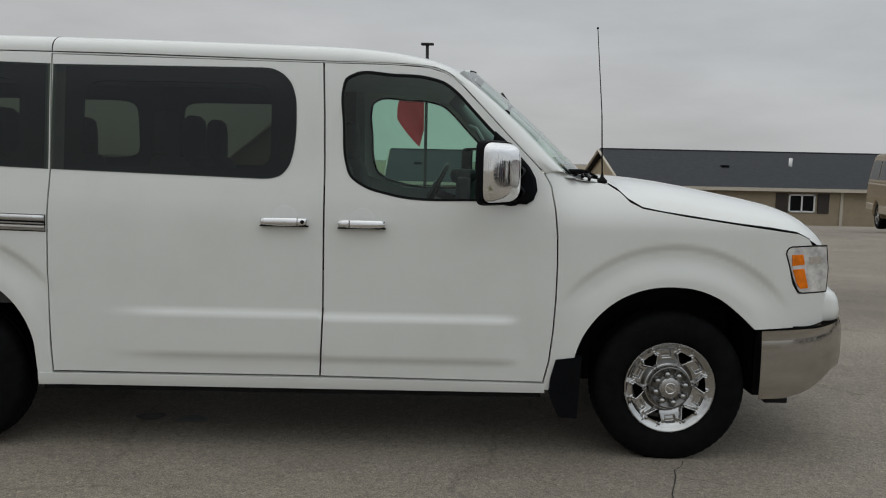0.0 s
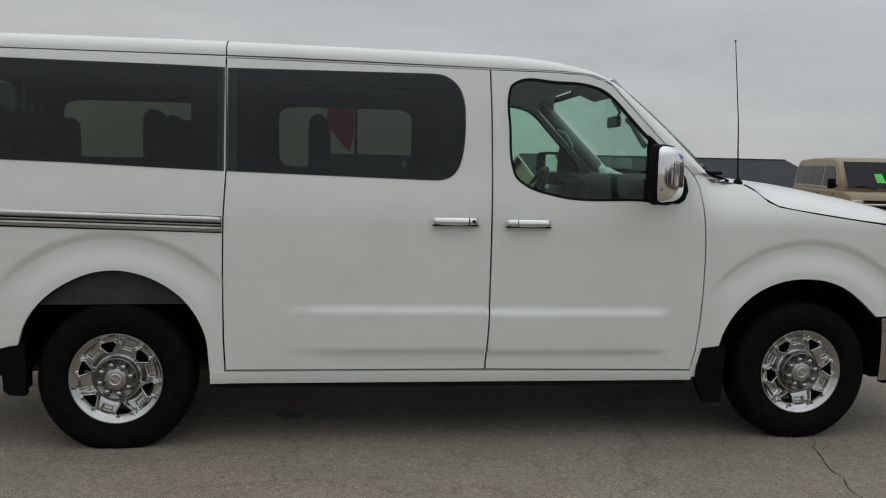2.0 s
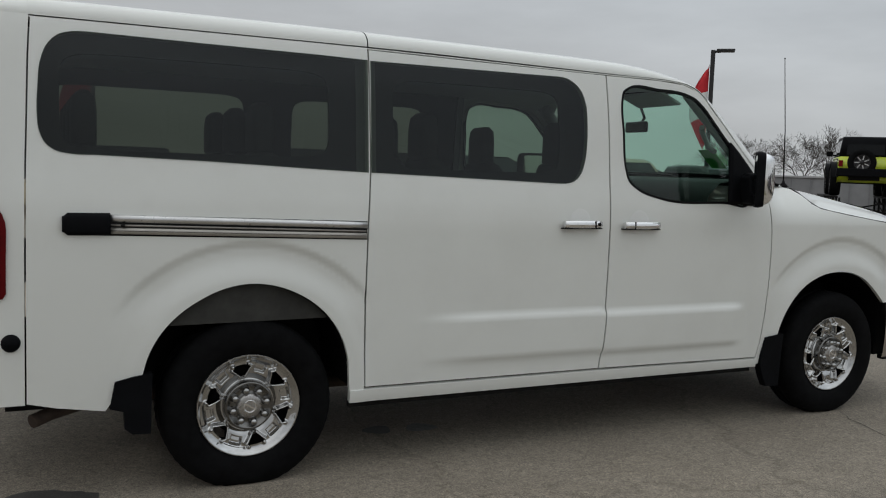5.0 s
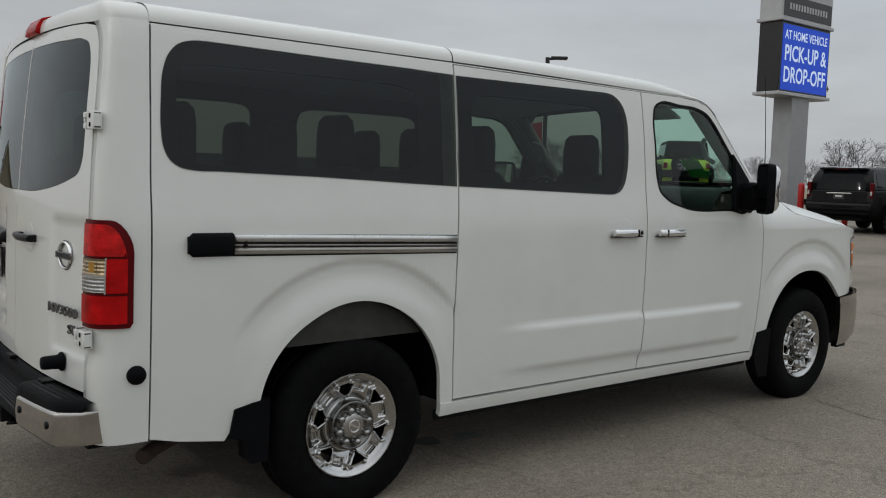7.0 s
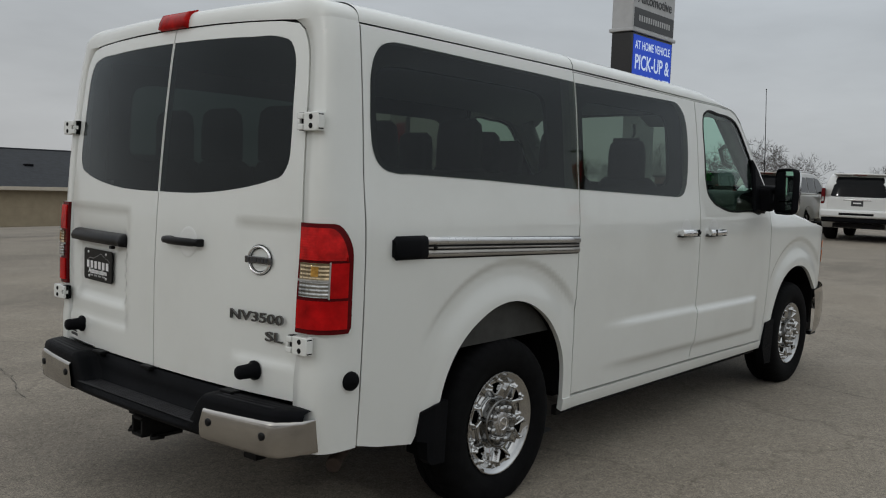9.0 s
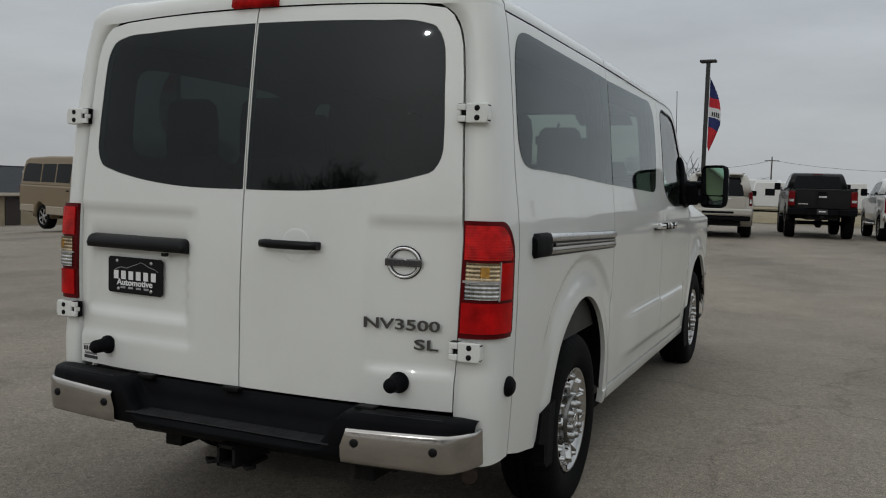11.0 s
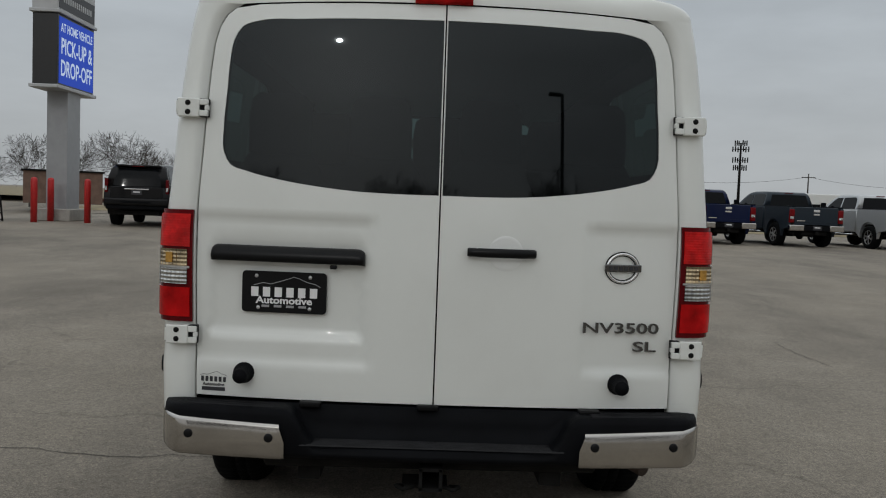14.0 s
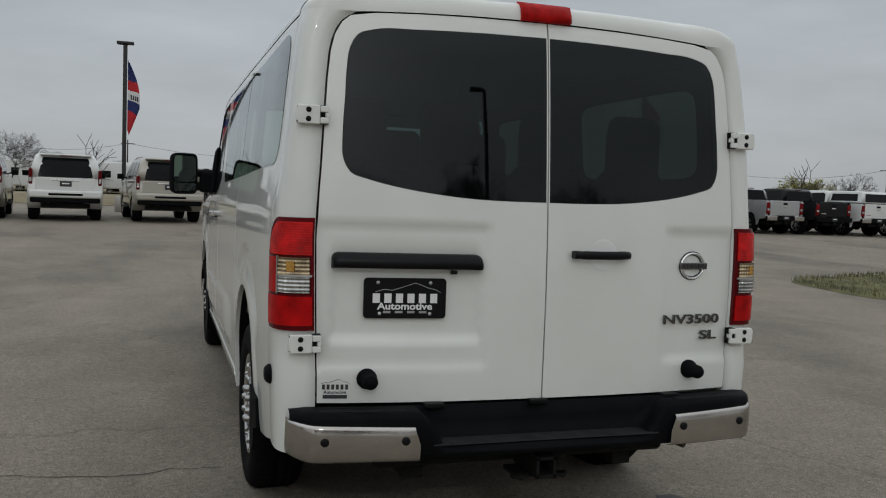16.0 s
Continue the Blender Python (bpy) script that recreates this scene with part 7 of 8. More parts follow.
def offroader(m, paint, top, label, r=0.46):
    """A tall boxy four-wheel drive with a spare wheel on its tail."""
    car = empty("off_road_vehicle", m)
    tagged(car, label, "car")
    z0 = r - 0.40
    up = lambda pts: [(x, z + z0) for x, z in pts]
    half = lambda x, z: 0.78 if x < 3.1 else 0.78 - 0.10 * (x - 3.1)
    bm = bmesh.new()
    prism(bm, up([(0.22, 0.62), (0.42, 0.60)] + list(reversed(arch(0.95, 0.46, 0.56))) + [(1.52, 0.56), (2.98, 0.56)] + list(reversed(arch(3.55, 0.46, 0.56))) + [(4.12, 0.66), (4.18, 1.15), (3.0, 1.22), (0.20, 1.20)]), half, 0.05)
    part("body_tub", bm, paint, car)
    gh = lambda x, z: 0.77 - 0.10 * max(0.0, (z - z0 - 1.2) / 0.65)
    greenhouse(car, up([(0.22, 1.18), (0.30, 1.78), (0.38, 1.84), (2.35, 1.86), (2.50, 1.82), (2.86, 1.18)]), gh, top,
               [up([(0.36, 1.26), (1.05, 1.26), (1.05, 1.72), (0.42, 1.72)]), up([(1.18, 1.26), (1.82, 1.26), (1.82, 1.72), (1.18, 1.72)]), up([(1.90, 1.26), (2.68, 1.26), (2.44, 1.72), (1.90, 1.72)])],
               up3([(0.222, -0.56, 1.26), (0.222, 0.56, 1.26), (0.292, 0.52, 1.70), (0.292, -0.52, 1.70)], z0), up3([(2.88, -0.62, 1.24), (2.88, 0.62, 1.24), (2.55, 0.56, 1.76), (2.55, -0.56, 1.76)], z0))
    slab("rear_bumper", car, 0.12, 0, 0.70 + z0, 0.18, 1.66, 0.26, M_BLACK, 0.03)
    slab("front_bumper", car, 4.22, 0, 0.66 + z0, 0.16, 1.5, 0.16, M_BLACK, 0.03)
    for s in (-1, 1):
        slab("tail_lamp", car, 0.19, s * 0.71, 0.98 + z0, 0.08, 0.13, 0.20, M_DULLRED, 0.015, "red tail lamp")
        slab("roll_bar", car, 1.12, s * 0.62, 1.50 + z0, 0.07, 0.06, 0.5, M_BLACK, 0.015)
        for cx in (0.95, 3.55):
            bm = bmesh.new()
            ring = arch(cx, 0.46 + z0, 0.58, 8, 172, 10)
            loft(bm, [[(x, s * y, z) for x, z in ring] for y in (0.74, 0.97)] + [[(x, s * 0.97, z - 0.05) for x, z in ring]])
            bmesh.ops.recalc_face_normals(bm, faces=bm.faces)
            part("wheel_flare", bm, M_BLACK, car)
    sp = empty("spare_wheel")
    sp.parent = car
    mm = Matrix.Translation((0.10, 0.10, 1.02 + z0)) @ pose(0, 0, 0, 0, 0, 90)
    bm = bmesh.new()
    q = r * 0.92
    lathe(bm, [(q * 0.58, 0.02), (q * 0.66, 0.05), (q * 0.88, 0.05), (q * 0.98, 0.02), (q, -0.04), (q, -0.16), (q * 0.9, -0.20), (q * 0.5, -0.2)], 30, mm)
    bmesh.ops.recalc_face_normals(bm, faces=bm.faces)
    part("tyre", bm, M_RUBBER, sp)
    bm = bmesh.new()
    lathe(bm, [(q * 0.58, 0.02), (q * 0.54, 0.03), (q * 0.50, -0.03), (q * 0.2, -0.05), (q * 0.18, 0.0), (0, 0.0)], 24, mm, 1)
    for k in range(7):
        a = 2 * math.pi * k / 7
        box(bm, q * 0.36, 0.0, 0, q * 0.36, 0.02, q * 0.08, 0.0, mm @ Matrix.Rotation(a, 4, "Y"))
    bmesh.ops.recalc_face_normals(bm, faces=bm.faces)
    part("rim", bm, [M_CARRIM, M_BLACKRIM], sp)
    bm = bmesh.new()
    box(bm, 2.1, 0, 0.52 + z0, 3.7, 0.9, 0.14)
    for x in (0.95, 3.55):
        tube(bm, [(x, -0.7, r), (x, 0.7, r)], 0.06, 8)
    part("underbody", bm, M_DARKSTEEL, car)
    mirrors(car, 2.72, 0.78, 1.34 + z0, M_BLACK, 0.18)
    for x in (0.95, 3.55):
        for y in (-0.94, 0.94):
            car_wheel(car, x, y, r, 0.30, M_BLACKRIM, 0.55)
    return car


def up3(pts, dz):
    return [(x, y, z + dz) for x, y, z in pts]


def at(x, y, heading, drop=0.0):
    """Pose of a vehicle whose tail stands at (x, y), nose along heading."""
    cx, cy = x + 2.5 * math.cos(radians(heading)), y + 2.5 * math.sin(radians(heading))
    return pose(x, y, ground_z(cx, cy) - drop, 0, 0, heading)


P_BLACK = car_paint("black_paint", (0.012, 0.012, 0.013), rough=0.25, dust=0.05)
P_SILVER = car_paint("silver_paint", (0.45, 0.46, 0.47), 0.5, 0.35)
P_WHITE2 = car_paint("cool_white_paint", (0.70, 0.71, 0.70), rough=0.35)
P_CHARCOAL = car_paint("charcoal_paint", (0.030, 0.029, 0.030), 0.3, 0.35)
P_NAVY = car_paint("navy_paint", (0.008, 0.014, 0.05), 0.3, 0.3)
P_SLATE = car_paint("slate_paint", (0.025, 0.034, 0.045), 0.3, 0.35)
P_BEIGE = car_paint("beige_paint", (0.40, 0.385, 0.345), 0.35, 0.4)
P_GOLD = car_paint("gold_paint", (0.27, 0.215, 0.145), 0.3, 0.45)
P_GOLD2 = car_paint("light_gold_paint", (0.42, 0.40, 0.355), 0.3, 0.45)
P_LIME = car_paint("lime_paint", (0.50, 0.62, 0.02), 0.0, 0.35)
P_DGREEN = car_paint("near_black_green_paint", (0.010, 0.014, 0.012), 0.2, 0.3)

X_ROW = 25.0
pickup(at(X_ROW, -1.75, 6), P_BLACK, "lifted black pickup truck with black bumper, parked in a row", 2.06, bumper=M_BLACK, rim=M_BLACKRIM, r=0.47)
pickup(at(X_ROW, -4.4, 5), P_WHITE2, "white crew cab pickup truck with chrome bumper ends", 1.93, r=0.42)
pickup(at(X_ROW, -7.3, 5.5), P_CHARCOAL, "charcoal crew cab pickup truck with chrome bumper ends")
pickup(at(X_ROW, -10.15, 5.5), P_NAVY, "navy blue crew cab pickup truck with chrome tailgate handle", trim=M_CHROME)
pickup(at(X_ROW, -13.15, 5.5), P_SLATE, "dark slate pickup truck with chrome tailgate handle", trim=M_CHROME)
pickup(at(X_ROW, -16.5, 6), P_SILVER, "silver crew cab pickup truck in the parked row")
pickup(at(X_ROW, -19.8, 6), P_BLACK, "black pickup truck with black bumper and dark wheels", 1.93, bumper=M_BLACK, rim=M_BLACKRIM)
pickup(at(X_ROW, -22.6, 6), P_SILVER, "silver pickup truck with chrome bumper ends")
pickup(at(X_ROW, -25.0, 6), P_BLACK, "black crew cab pickup truck behind the others", bumper=M_BLACK)
pickup(at(X_ROW, -27.3, 6), P_WHITE2, "white pickup truck with a windowed white bed cap", cap=P_WHITE2)
pickup(at(X_ROW, -29.7, 6), P_BLACK, "black pickup truck at the end of the row")
suv(at(22.7, 8.90, 5), P_BLACK, "black sport utility vehicle parked beside the pylon sign", rim=M_BLACKRIM)
suv(at(22.7, 6.48, 5), P_BEIGE, "champagne sport utility vehicle with chrome tailgate strip")
suv(at(22.7, 3.88, 6), P_WHITE2, "white sport utility vehicle with chrome tailgate strip")
suv(at(22.9, 1.05, 7), P_GOLD2, "light gold older sport utility vehicle", lamps=(0.95, 1.36))
wagon_van(at(16.07, 20.12, -104), P_GOLD, car_paint("light_tan_paint", (0.42, 0.36, 0.28), 0.2, 0.45), "gold and tan passenger van with green windscreen card")
suv(at(19.9, 19.4, -104), P_DGREEN, "black sport utility vehicle with chrome grille, nose out", seen_front=True, rim=M_BLACKRIM)
offroader(at(4.35, 17.0, 90), P_BLACK, M_BLACK, "black hardtop off-road vehicle with spare wheel on its tail", 0.42)

# ---- the lot's surroundings ----
M_STEELBLACK = plain("black_pole_paint", (0.014, 0.014, 0.015), 0.5, 0.0, vary=0.3)
M_FLAGRED = plain("red_flag_cloth", (0.50, 0.02, 0.03), 0.85, vary=0.12)
M_FLAGWHITE = plain("white_flag_cloth", (0.72, 0.72, 0.72), 0.85, vary=0.06)
M_FLAGBLUE = plain("blue_flag_cloth", (0.02, 0.03, 0.13), 0.85, vary=0.12)
M_SIGNGREY = plain("sign_grey", (0.33, 0.335, 0.345), 0.5, vary=0.06, scale=3)
M_SIGNTOP = plain("sign_silver", (0.46, 0.465, 0.47), 0.45, vary=0.06, scale=3)
M_SIGNDARK = plain("sign_charcoal", (0.05, 0.052, 0.056), 0.5, vary=0.1)
M_CABINET = plain("sign_black", (0.010, 0.010, 0.011), 0.35, vary=0.2)
M_BOLLARD = plain("red_bollard_paint", (0.50, 0.02, 0.02), 0.45, vary=0.15, scale=14)
M_CONCRETE = plain("pale_concrete", (0.38, 0.36, 0.33), 0.9, vary=0.15, scale=4, grain=0.5, grain_scale=150)


def screen_glow(name, color, strength):
    m, nt, b = shader(name)
    n = tex(nt, "ShaderNodeTexVoronoi", 60.0)
    nt.links.new(mixed(nt, color, tuple(c * 0.85 for c in color), n.outputs["Distance"]), b.inputs["Emission Color"])
    b.inputs["Emission Strength"].default_value = strength
    b.inputs["Base Color"].default_value = (0.01, 0.01, 0.01, 1)
    b.inputs["Roughness"].default_value = 0.6
    return m


def lamp_post(x, y, top, label, arm=0.42, bearing=0.0):
    z = ground_z(x, y)
    post = empty("lamp_post", pose(x, y, z, 0, 0, bearing))
    tagged(post, label, "street lamp", "lot lighting posts")
    bm = bmesh.new()
    box(bm, 0, 0, (top - z) / 2, 0.15, 0.15, top - z, 0.01)
    part("pole", bm, M_STEELBLACK, post)
    bm = bmesh.new()
    lathe(bm, [(0.0, 0.0), (0.32, 0.0), (0.32, 0.55), (0.28, 0.6), (0.0, 0.6)], 20, pose(0, 0, 0, 90, 0, 0))
    bmesh.ops.recalc_face_normals(bm, faces=bm.faces)
    part("footing", bm, M_CONCRETE, post)
    bm = bmesh.new()
    box(bm, 0.10, 0, top - z - 0.06, 0.30, 0.08, 0.07, 0.01)
    box(bm, arm, 0, top - z - 0.02, 0.62, 0.34, 0.10, 0.03)
    part("lamp_head", bm, M_STEELBLACK, post)
    return post


def flag(x, y, z_top, drop, reach, bearing, bands, label, lean=0.0, words=None):
    """A flag of cloth bands one above the other, hung beside a post, blown out along bearing."""
    fl = empty("flag", pose(x, y, z_top, 0, 0, bearing))
    tagged(fl, label, "flag", "dealership flags")
    n = len(bands)
    for i, material in enumerate(bands):
        bm = bmesh.new()
        rows = []
        for k in range(7):
            t = (i + k / 6) / n
            r = reach * (0.12 + 0.88 * math.sin(min(1.0, t * 1.9) * math.pi / 2)) * (1 - max(0.0, t - 0.62) * 2.2)
            r = max(r, 0.06)
            row = []
            for j in range(13):
                u = j / 12
                wv = 0.13 * reach * math.sin(5.0 * u + 3.2 * t) * u
                row.append((0.10 + r * u, wv, -drop * t - lean * u * reach - 0.10 * reach * math.sin(u * 3.0 + 6 * t) * u))
            rows.append(row)
        loft(bm, rows)
        part("flag_band", bm, material, fl)
    if words:
        for s in (1, -1):
            for a, b, h, v in words:
                bm = bmesh.new()
                box(bm, 0.10 + reach * (a + b) / 2, s * 0.012 + 0.13 * reach * math.sin(5.0 * (a + b) / 2 + 3.2 * v) * (a + b) / 2, -drop * v - lean * (a + b) / 2 * reach - 0.10 * reach * math.sin((a + b) * 1.5 + 6 * v) * (a + b) / 2, reach * (b - a), 0.004, h)
                part("flag_bar", bm, M_INK, fl, "dark lettering bar")
    return fl


BARS = [(0.18 + 0.11 * k, 0.26 + 0.11 * k, 0.16, 0.46) for k in range(6)] + [(0.30 + 0.07 * k, 0.35 + 0.07 * k, 0.06, 0.55) for k in range(7)]
lamp_post(21.0, 19.4, 5.95, "black square lamp post with a flag, behind parked cars", bearing=-40)
flag(21.0, 19.4, 5.45, 2.8, 0.62, 150, [M_FLAGRED, M_FLAGWHITE, M_FLAGRED], "red and white dealership flag on a lamp post", 0.25, BARS)
lamp_post(31.6, 2.66, 6.6, "black square lamp post with a blue and red flag", bearing=90, arm=0.0)
flag(31.6, 2.66, 6.0, 2.7, 0.46, -75, [M_FLAGBLUE, M_FLAGBLUE, M_FLAGRED, M_FLAGWHITE, M_FLAGBLUE, M_FLAGRED, M_FLAGRED], "blue and red sale flag hanging from a lamp post", 0.35, [(0.25 + 0.16 * k, 0.36 + 0.16 * k, 0.18, 0.52) for k in range(4)])
lamp_post(33.4, -20.8, 6.75, "black square lamp post with a red and white flag", bearing=-90)
flag(33.4, -20.8, 6.38, 3.0, 0.98, -100, [M_FLAGRED, M_FLAGWHITE, M_FLAGRED], "red and white dealership flag blown out from its post", 0.30, BARS)
lamp_post(1.86, 37.3, 7.05, "tall black lamp post beyond the building side", bearing=180, arm=0.0)
flag(1.86, 37.3, 6.3, 3.4, 1.3, 185, [M_FLAGRED, M_FLAGRED, M_FLAGRED], "plain red flag on a lamp post", 0.55)
lamp_post(-18.5, -5.4, 8.1, "black square lamp post on the open lot", bearing=90)

# pylon sign with a lit message board
pylon = tagged(empty("pylon_sign", pose(25.73, 12.36, ground_z(25.73, 12.36)) @ Matrix.Diagonal((0.92, 0.95, 1.0, 1.0))), "grey pylon sign with a blue lit message board", "sign")
bm = bmesh.new()
box(bm, 0, 0, 2.2, 1.15, 0.72, 4.4, 0.01)
part("column", bm, M_SIGNGREY, pylon)
bm = bmesh.new()
box(bm, 0, 0, 0.2, 1.9, 1.25, 0.4, 0.03)
part("plinth", bm, M_CONCRETE, pylon)
bm = bmesh.new()
box(bm, 0, 0, 5.52, 3.30, 0.84, 2.26, 0.02)
board = part("message_board", bm, M_CABINET, pylon, "black message board cabinet")
for z in (4.34, 6.72):
    bm = bmesh.new()
    box(bm, 0, 0, z, 3.52, 1.00, 0.11, 0.02)
    part("cornice", bm, M_SIGNTOP, pylon)
bm = bmesh.new()
box(bm, 0, 0, 8.35, 3.36, 0.86, 3.15, 0.02)
head = part("name_cabinet", bm, M_SIGNTOP, pylon, "silver name cabinet")
M_BLUE = screen_glow("blue_display", (0.006, 0.055, 0.50), 0.9)
M_GLOWWHITE = screen_glow("white_display", (0.62, 0.74, 0.95), 0.85)
for s in (-1, 1):
    bm = bmesh.new()
    box(bm, 0.02, s * 0.424, 5.52, 3.12, 0.012, 2.12)
    face = part("display", bm, M_BLUE, pylon, "lit blue display")
    fm = Matrix.Translation((0.02, s * 0.434, 5.52)) @ (pose(0, 0, 0, 90, 0, 0) if s < 0 else pose(0, 0, 0, 90, 0, 180))
    letters("display_lettering", "AT HOME VEHICLE", 0.40, fm @ Matrix.Translation((0, 0.72, 0)), M_GLOWWHITE, face, 0.002, 2.85, 0.004)
    letters("display_lettering", "PICK-UP &", 0.72, fm @ Matrix.Translation((0, 0.12, 0)), M_GLOWWHITE, face, 0.002, 2.80, 0.010)
    letters("display_lettering", "DROP-OFF", 0.72, fm @ Matrix.Translation((0, -0.58, 0)), M_GLOWWHITE, face, 0.002, 2.80, 0.010)
    bm = bmesh.new()
    box(bm, 0.02, s * 0.434, 7.17, 3.2, 0.012, 0.66)
    band = part("web_band", bm, M_SIGNDARK, pylon, "charcoal web address band")
    hm = Matrix.Translation((0.02, s * 0.444, 0)) @ (pose(0, 0, 0, 90, 0, 0) if s < 0 else pose(0, 0, 0, 90, 0, 180))
    name_bars("band_bar", hm @ Matrix.Translation((0, 7.17, 0)), 2.6, 0.20, 14, M_SIGNTOP, band, 0.006)
    letters("sign_lettering", "Automotive", 0.52, hm @ Matrix.Translation((0, 7.86, 0)), M_SIGNDARK, head, 0.006, 2.75, 0.004)
    name_bars("sign_bar", hm @ Matrix.Translation((0, 8.50, 0)), 3.0, 0.56, 6, M_SIGNDARK, head, 0.010)
bm = bmesh.new()
tube(bm, [(1.65, -0.2, 4.75), (2.15, -0.2, 4.75)], 0.03, 6)
for k in range(4):
    tube(bm, [(1.8 + 0.1 * k, -0.2, 4.65), (1.8 + 0.1 * k, -0.2, 4.85)], 0.015, 5)
part("small_aerial", bm, M_STEELBLACK, pylon)
for x, y in ((23.75, 12.45), (24.7, 12.33), (24.35, 11.0), (27.6, 11.2)):
    bm = bmesh.new()
    lathe(bm, [(0.0, 0.0), (0.10, 0.0), (0.10, 1.34), (0.085, 1.40), (0.0, 1.43)], 16, pose(x, y, ground_z(x, y), 90, 0, 0))
    bmesh.ops.recalc_face_normals(bm, faces=bm.faces)
    tagged(part("bollard", bm, M_BOLLARD, None), "red painted steel bollard guarding the pylon sign", "bollard", "red bollards")

# display ramp with the lime off-roader on top
RX, RY, RH = 23.1, 14.55, 44.0
ramp_m = pose(RX, RY, ground_z(RX, RY), 0, 0, RH)
stand = tagged(empty("display_ramp", ramp_m), "black steel display ramp on braced legs", "ramp")
for s in (-1, 1):
    bm = bmesh.new()
    box(bm, 2.1, s * 0.94, 0.88, 4.6, 0.42, 0.06, 0.01)
    part("track", bm, M_DARKSTEEL, stand)
    for x in (0.0, 1.4, 2.8, 4.2):
        bm = bmesh.new()
        for y in (-0.17, 0.17):
            tube(bm, [(x, s * 0.94 + y, 0.86), (x, s * 0.94 + y, 0.0)], 0.035, 6)
        tube(bm, [(x, s * 0.94 - 0.17, 0.25), (x, s * 0.94 + 0.17, 0.78)], 0.02, 5)
        tube(bm, [(x, s * 0.94, 0.3), (x + 0.7, s * 0.94, 0.80)], 0.025, 5)
        part("leg", bm, M_DARKSTEEL, stand)
    bm = bmesh.new()
    for y in (-0.24, 0.24):
        tube(bm, [(-0.30, s * 0.94 + y, 0.86), (-0.55, s * 0.94 + y, 0.0)], 0.03, 6)
    for k in range(4):
        tube(bm, [(-0.36 - 0.055 * k, s * 0.94 - 0.24, 0.70 - 0.20 * k), (-0.36 - 0.055 * k, s * 0.94 + 0.24, 0.70 - 0.20 * k)], 0.022, 6)
    part("ladder", bm, M_DARKSTEEL, stand)
bm = bmesh.new()
tube(bm, [(0.3, -0.94, 0.78), (0.3, 0.94, 0.35)], 0.025, 5)
tube(bm, [(0.3, -0.94, 0.35), (0.3, 0.94, 0.78)], 0.025, 5)
part("cross_brace", bm, M_DARKSTEEL, stand)
offroader(ramp_m @ pose(-0.15, 0, 0.91), P_LIME, M_BLACK, "lime green lifted off-road vehicle shown on a ramp", 0.46)

# low building with siding and a shingle roof
M_SHINGLE = plain("dark_shingles", (0.019, 0.022, 0.027), 0.9, vary=0.3, scale=3, grain=0.6, grain_scale=60)
M_SIDING = plain("tan_siding", (0.34, 0.28, 0.19), 0.75, vary=0.10, scale=2)
M_TRIM = plain("cream_trim", (0.52, 0.47, 0.39), 0.7, vary=0.06)
M_SHUTTER = plain("dark_shutter", (0.035, 0.026, 0.022), 0.6, vary=0.15)


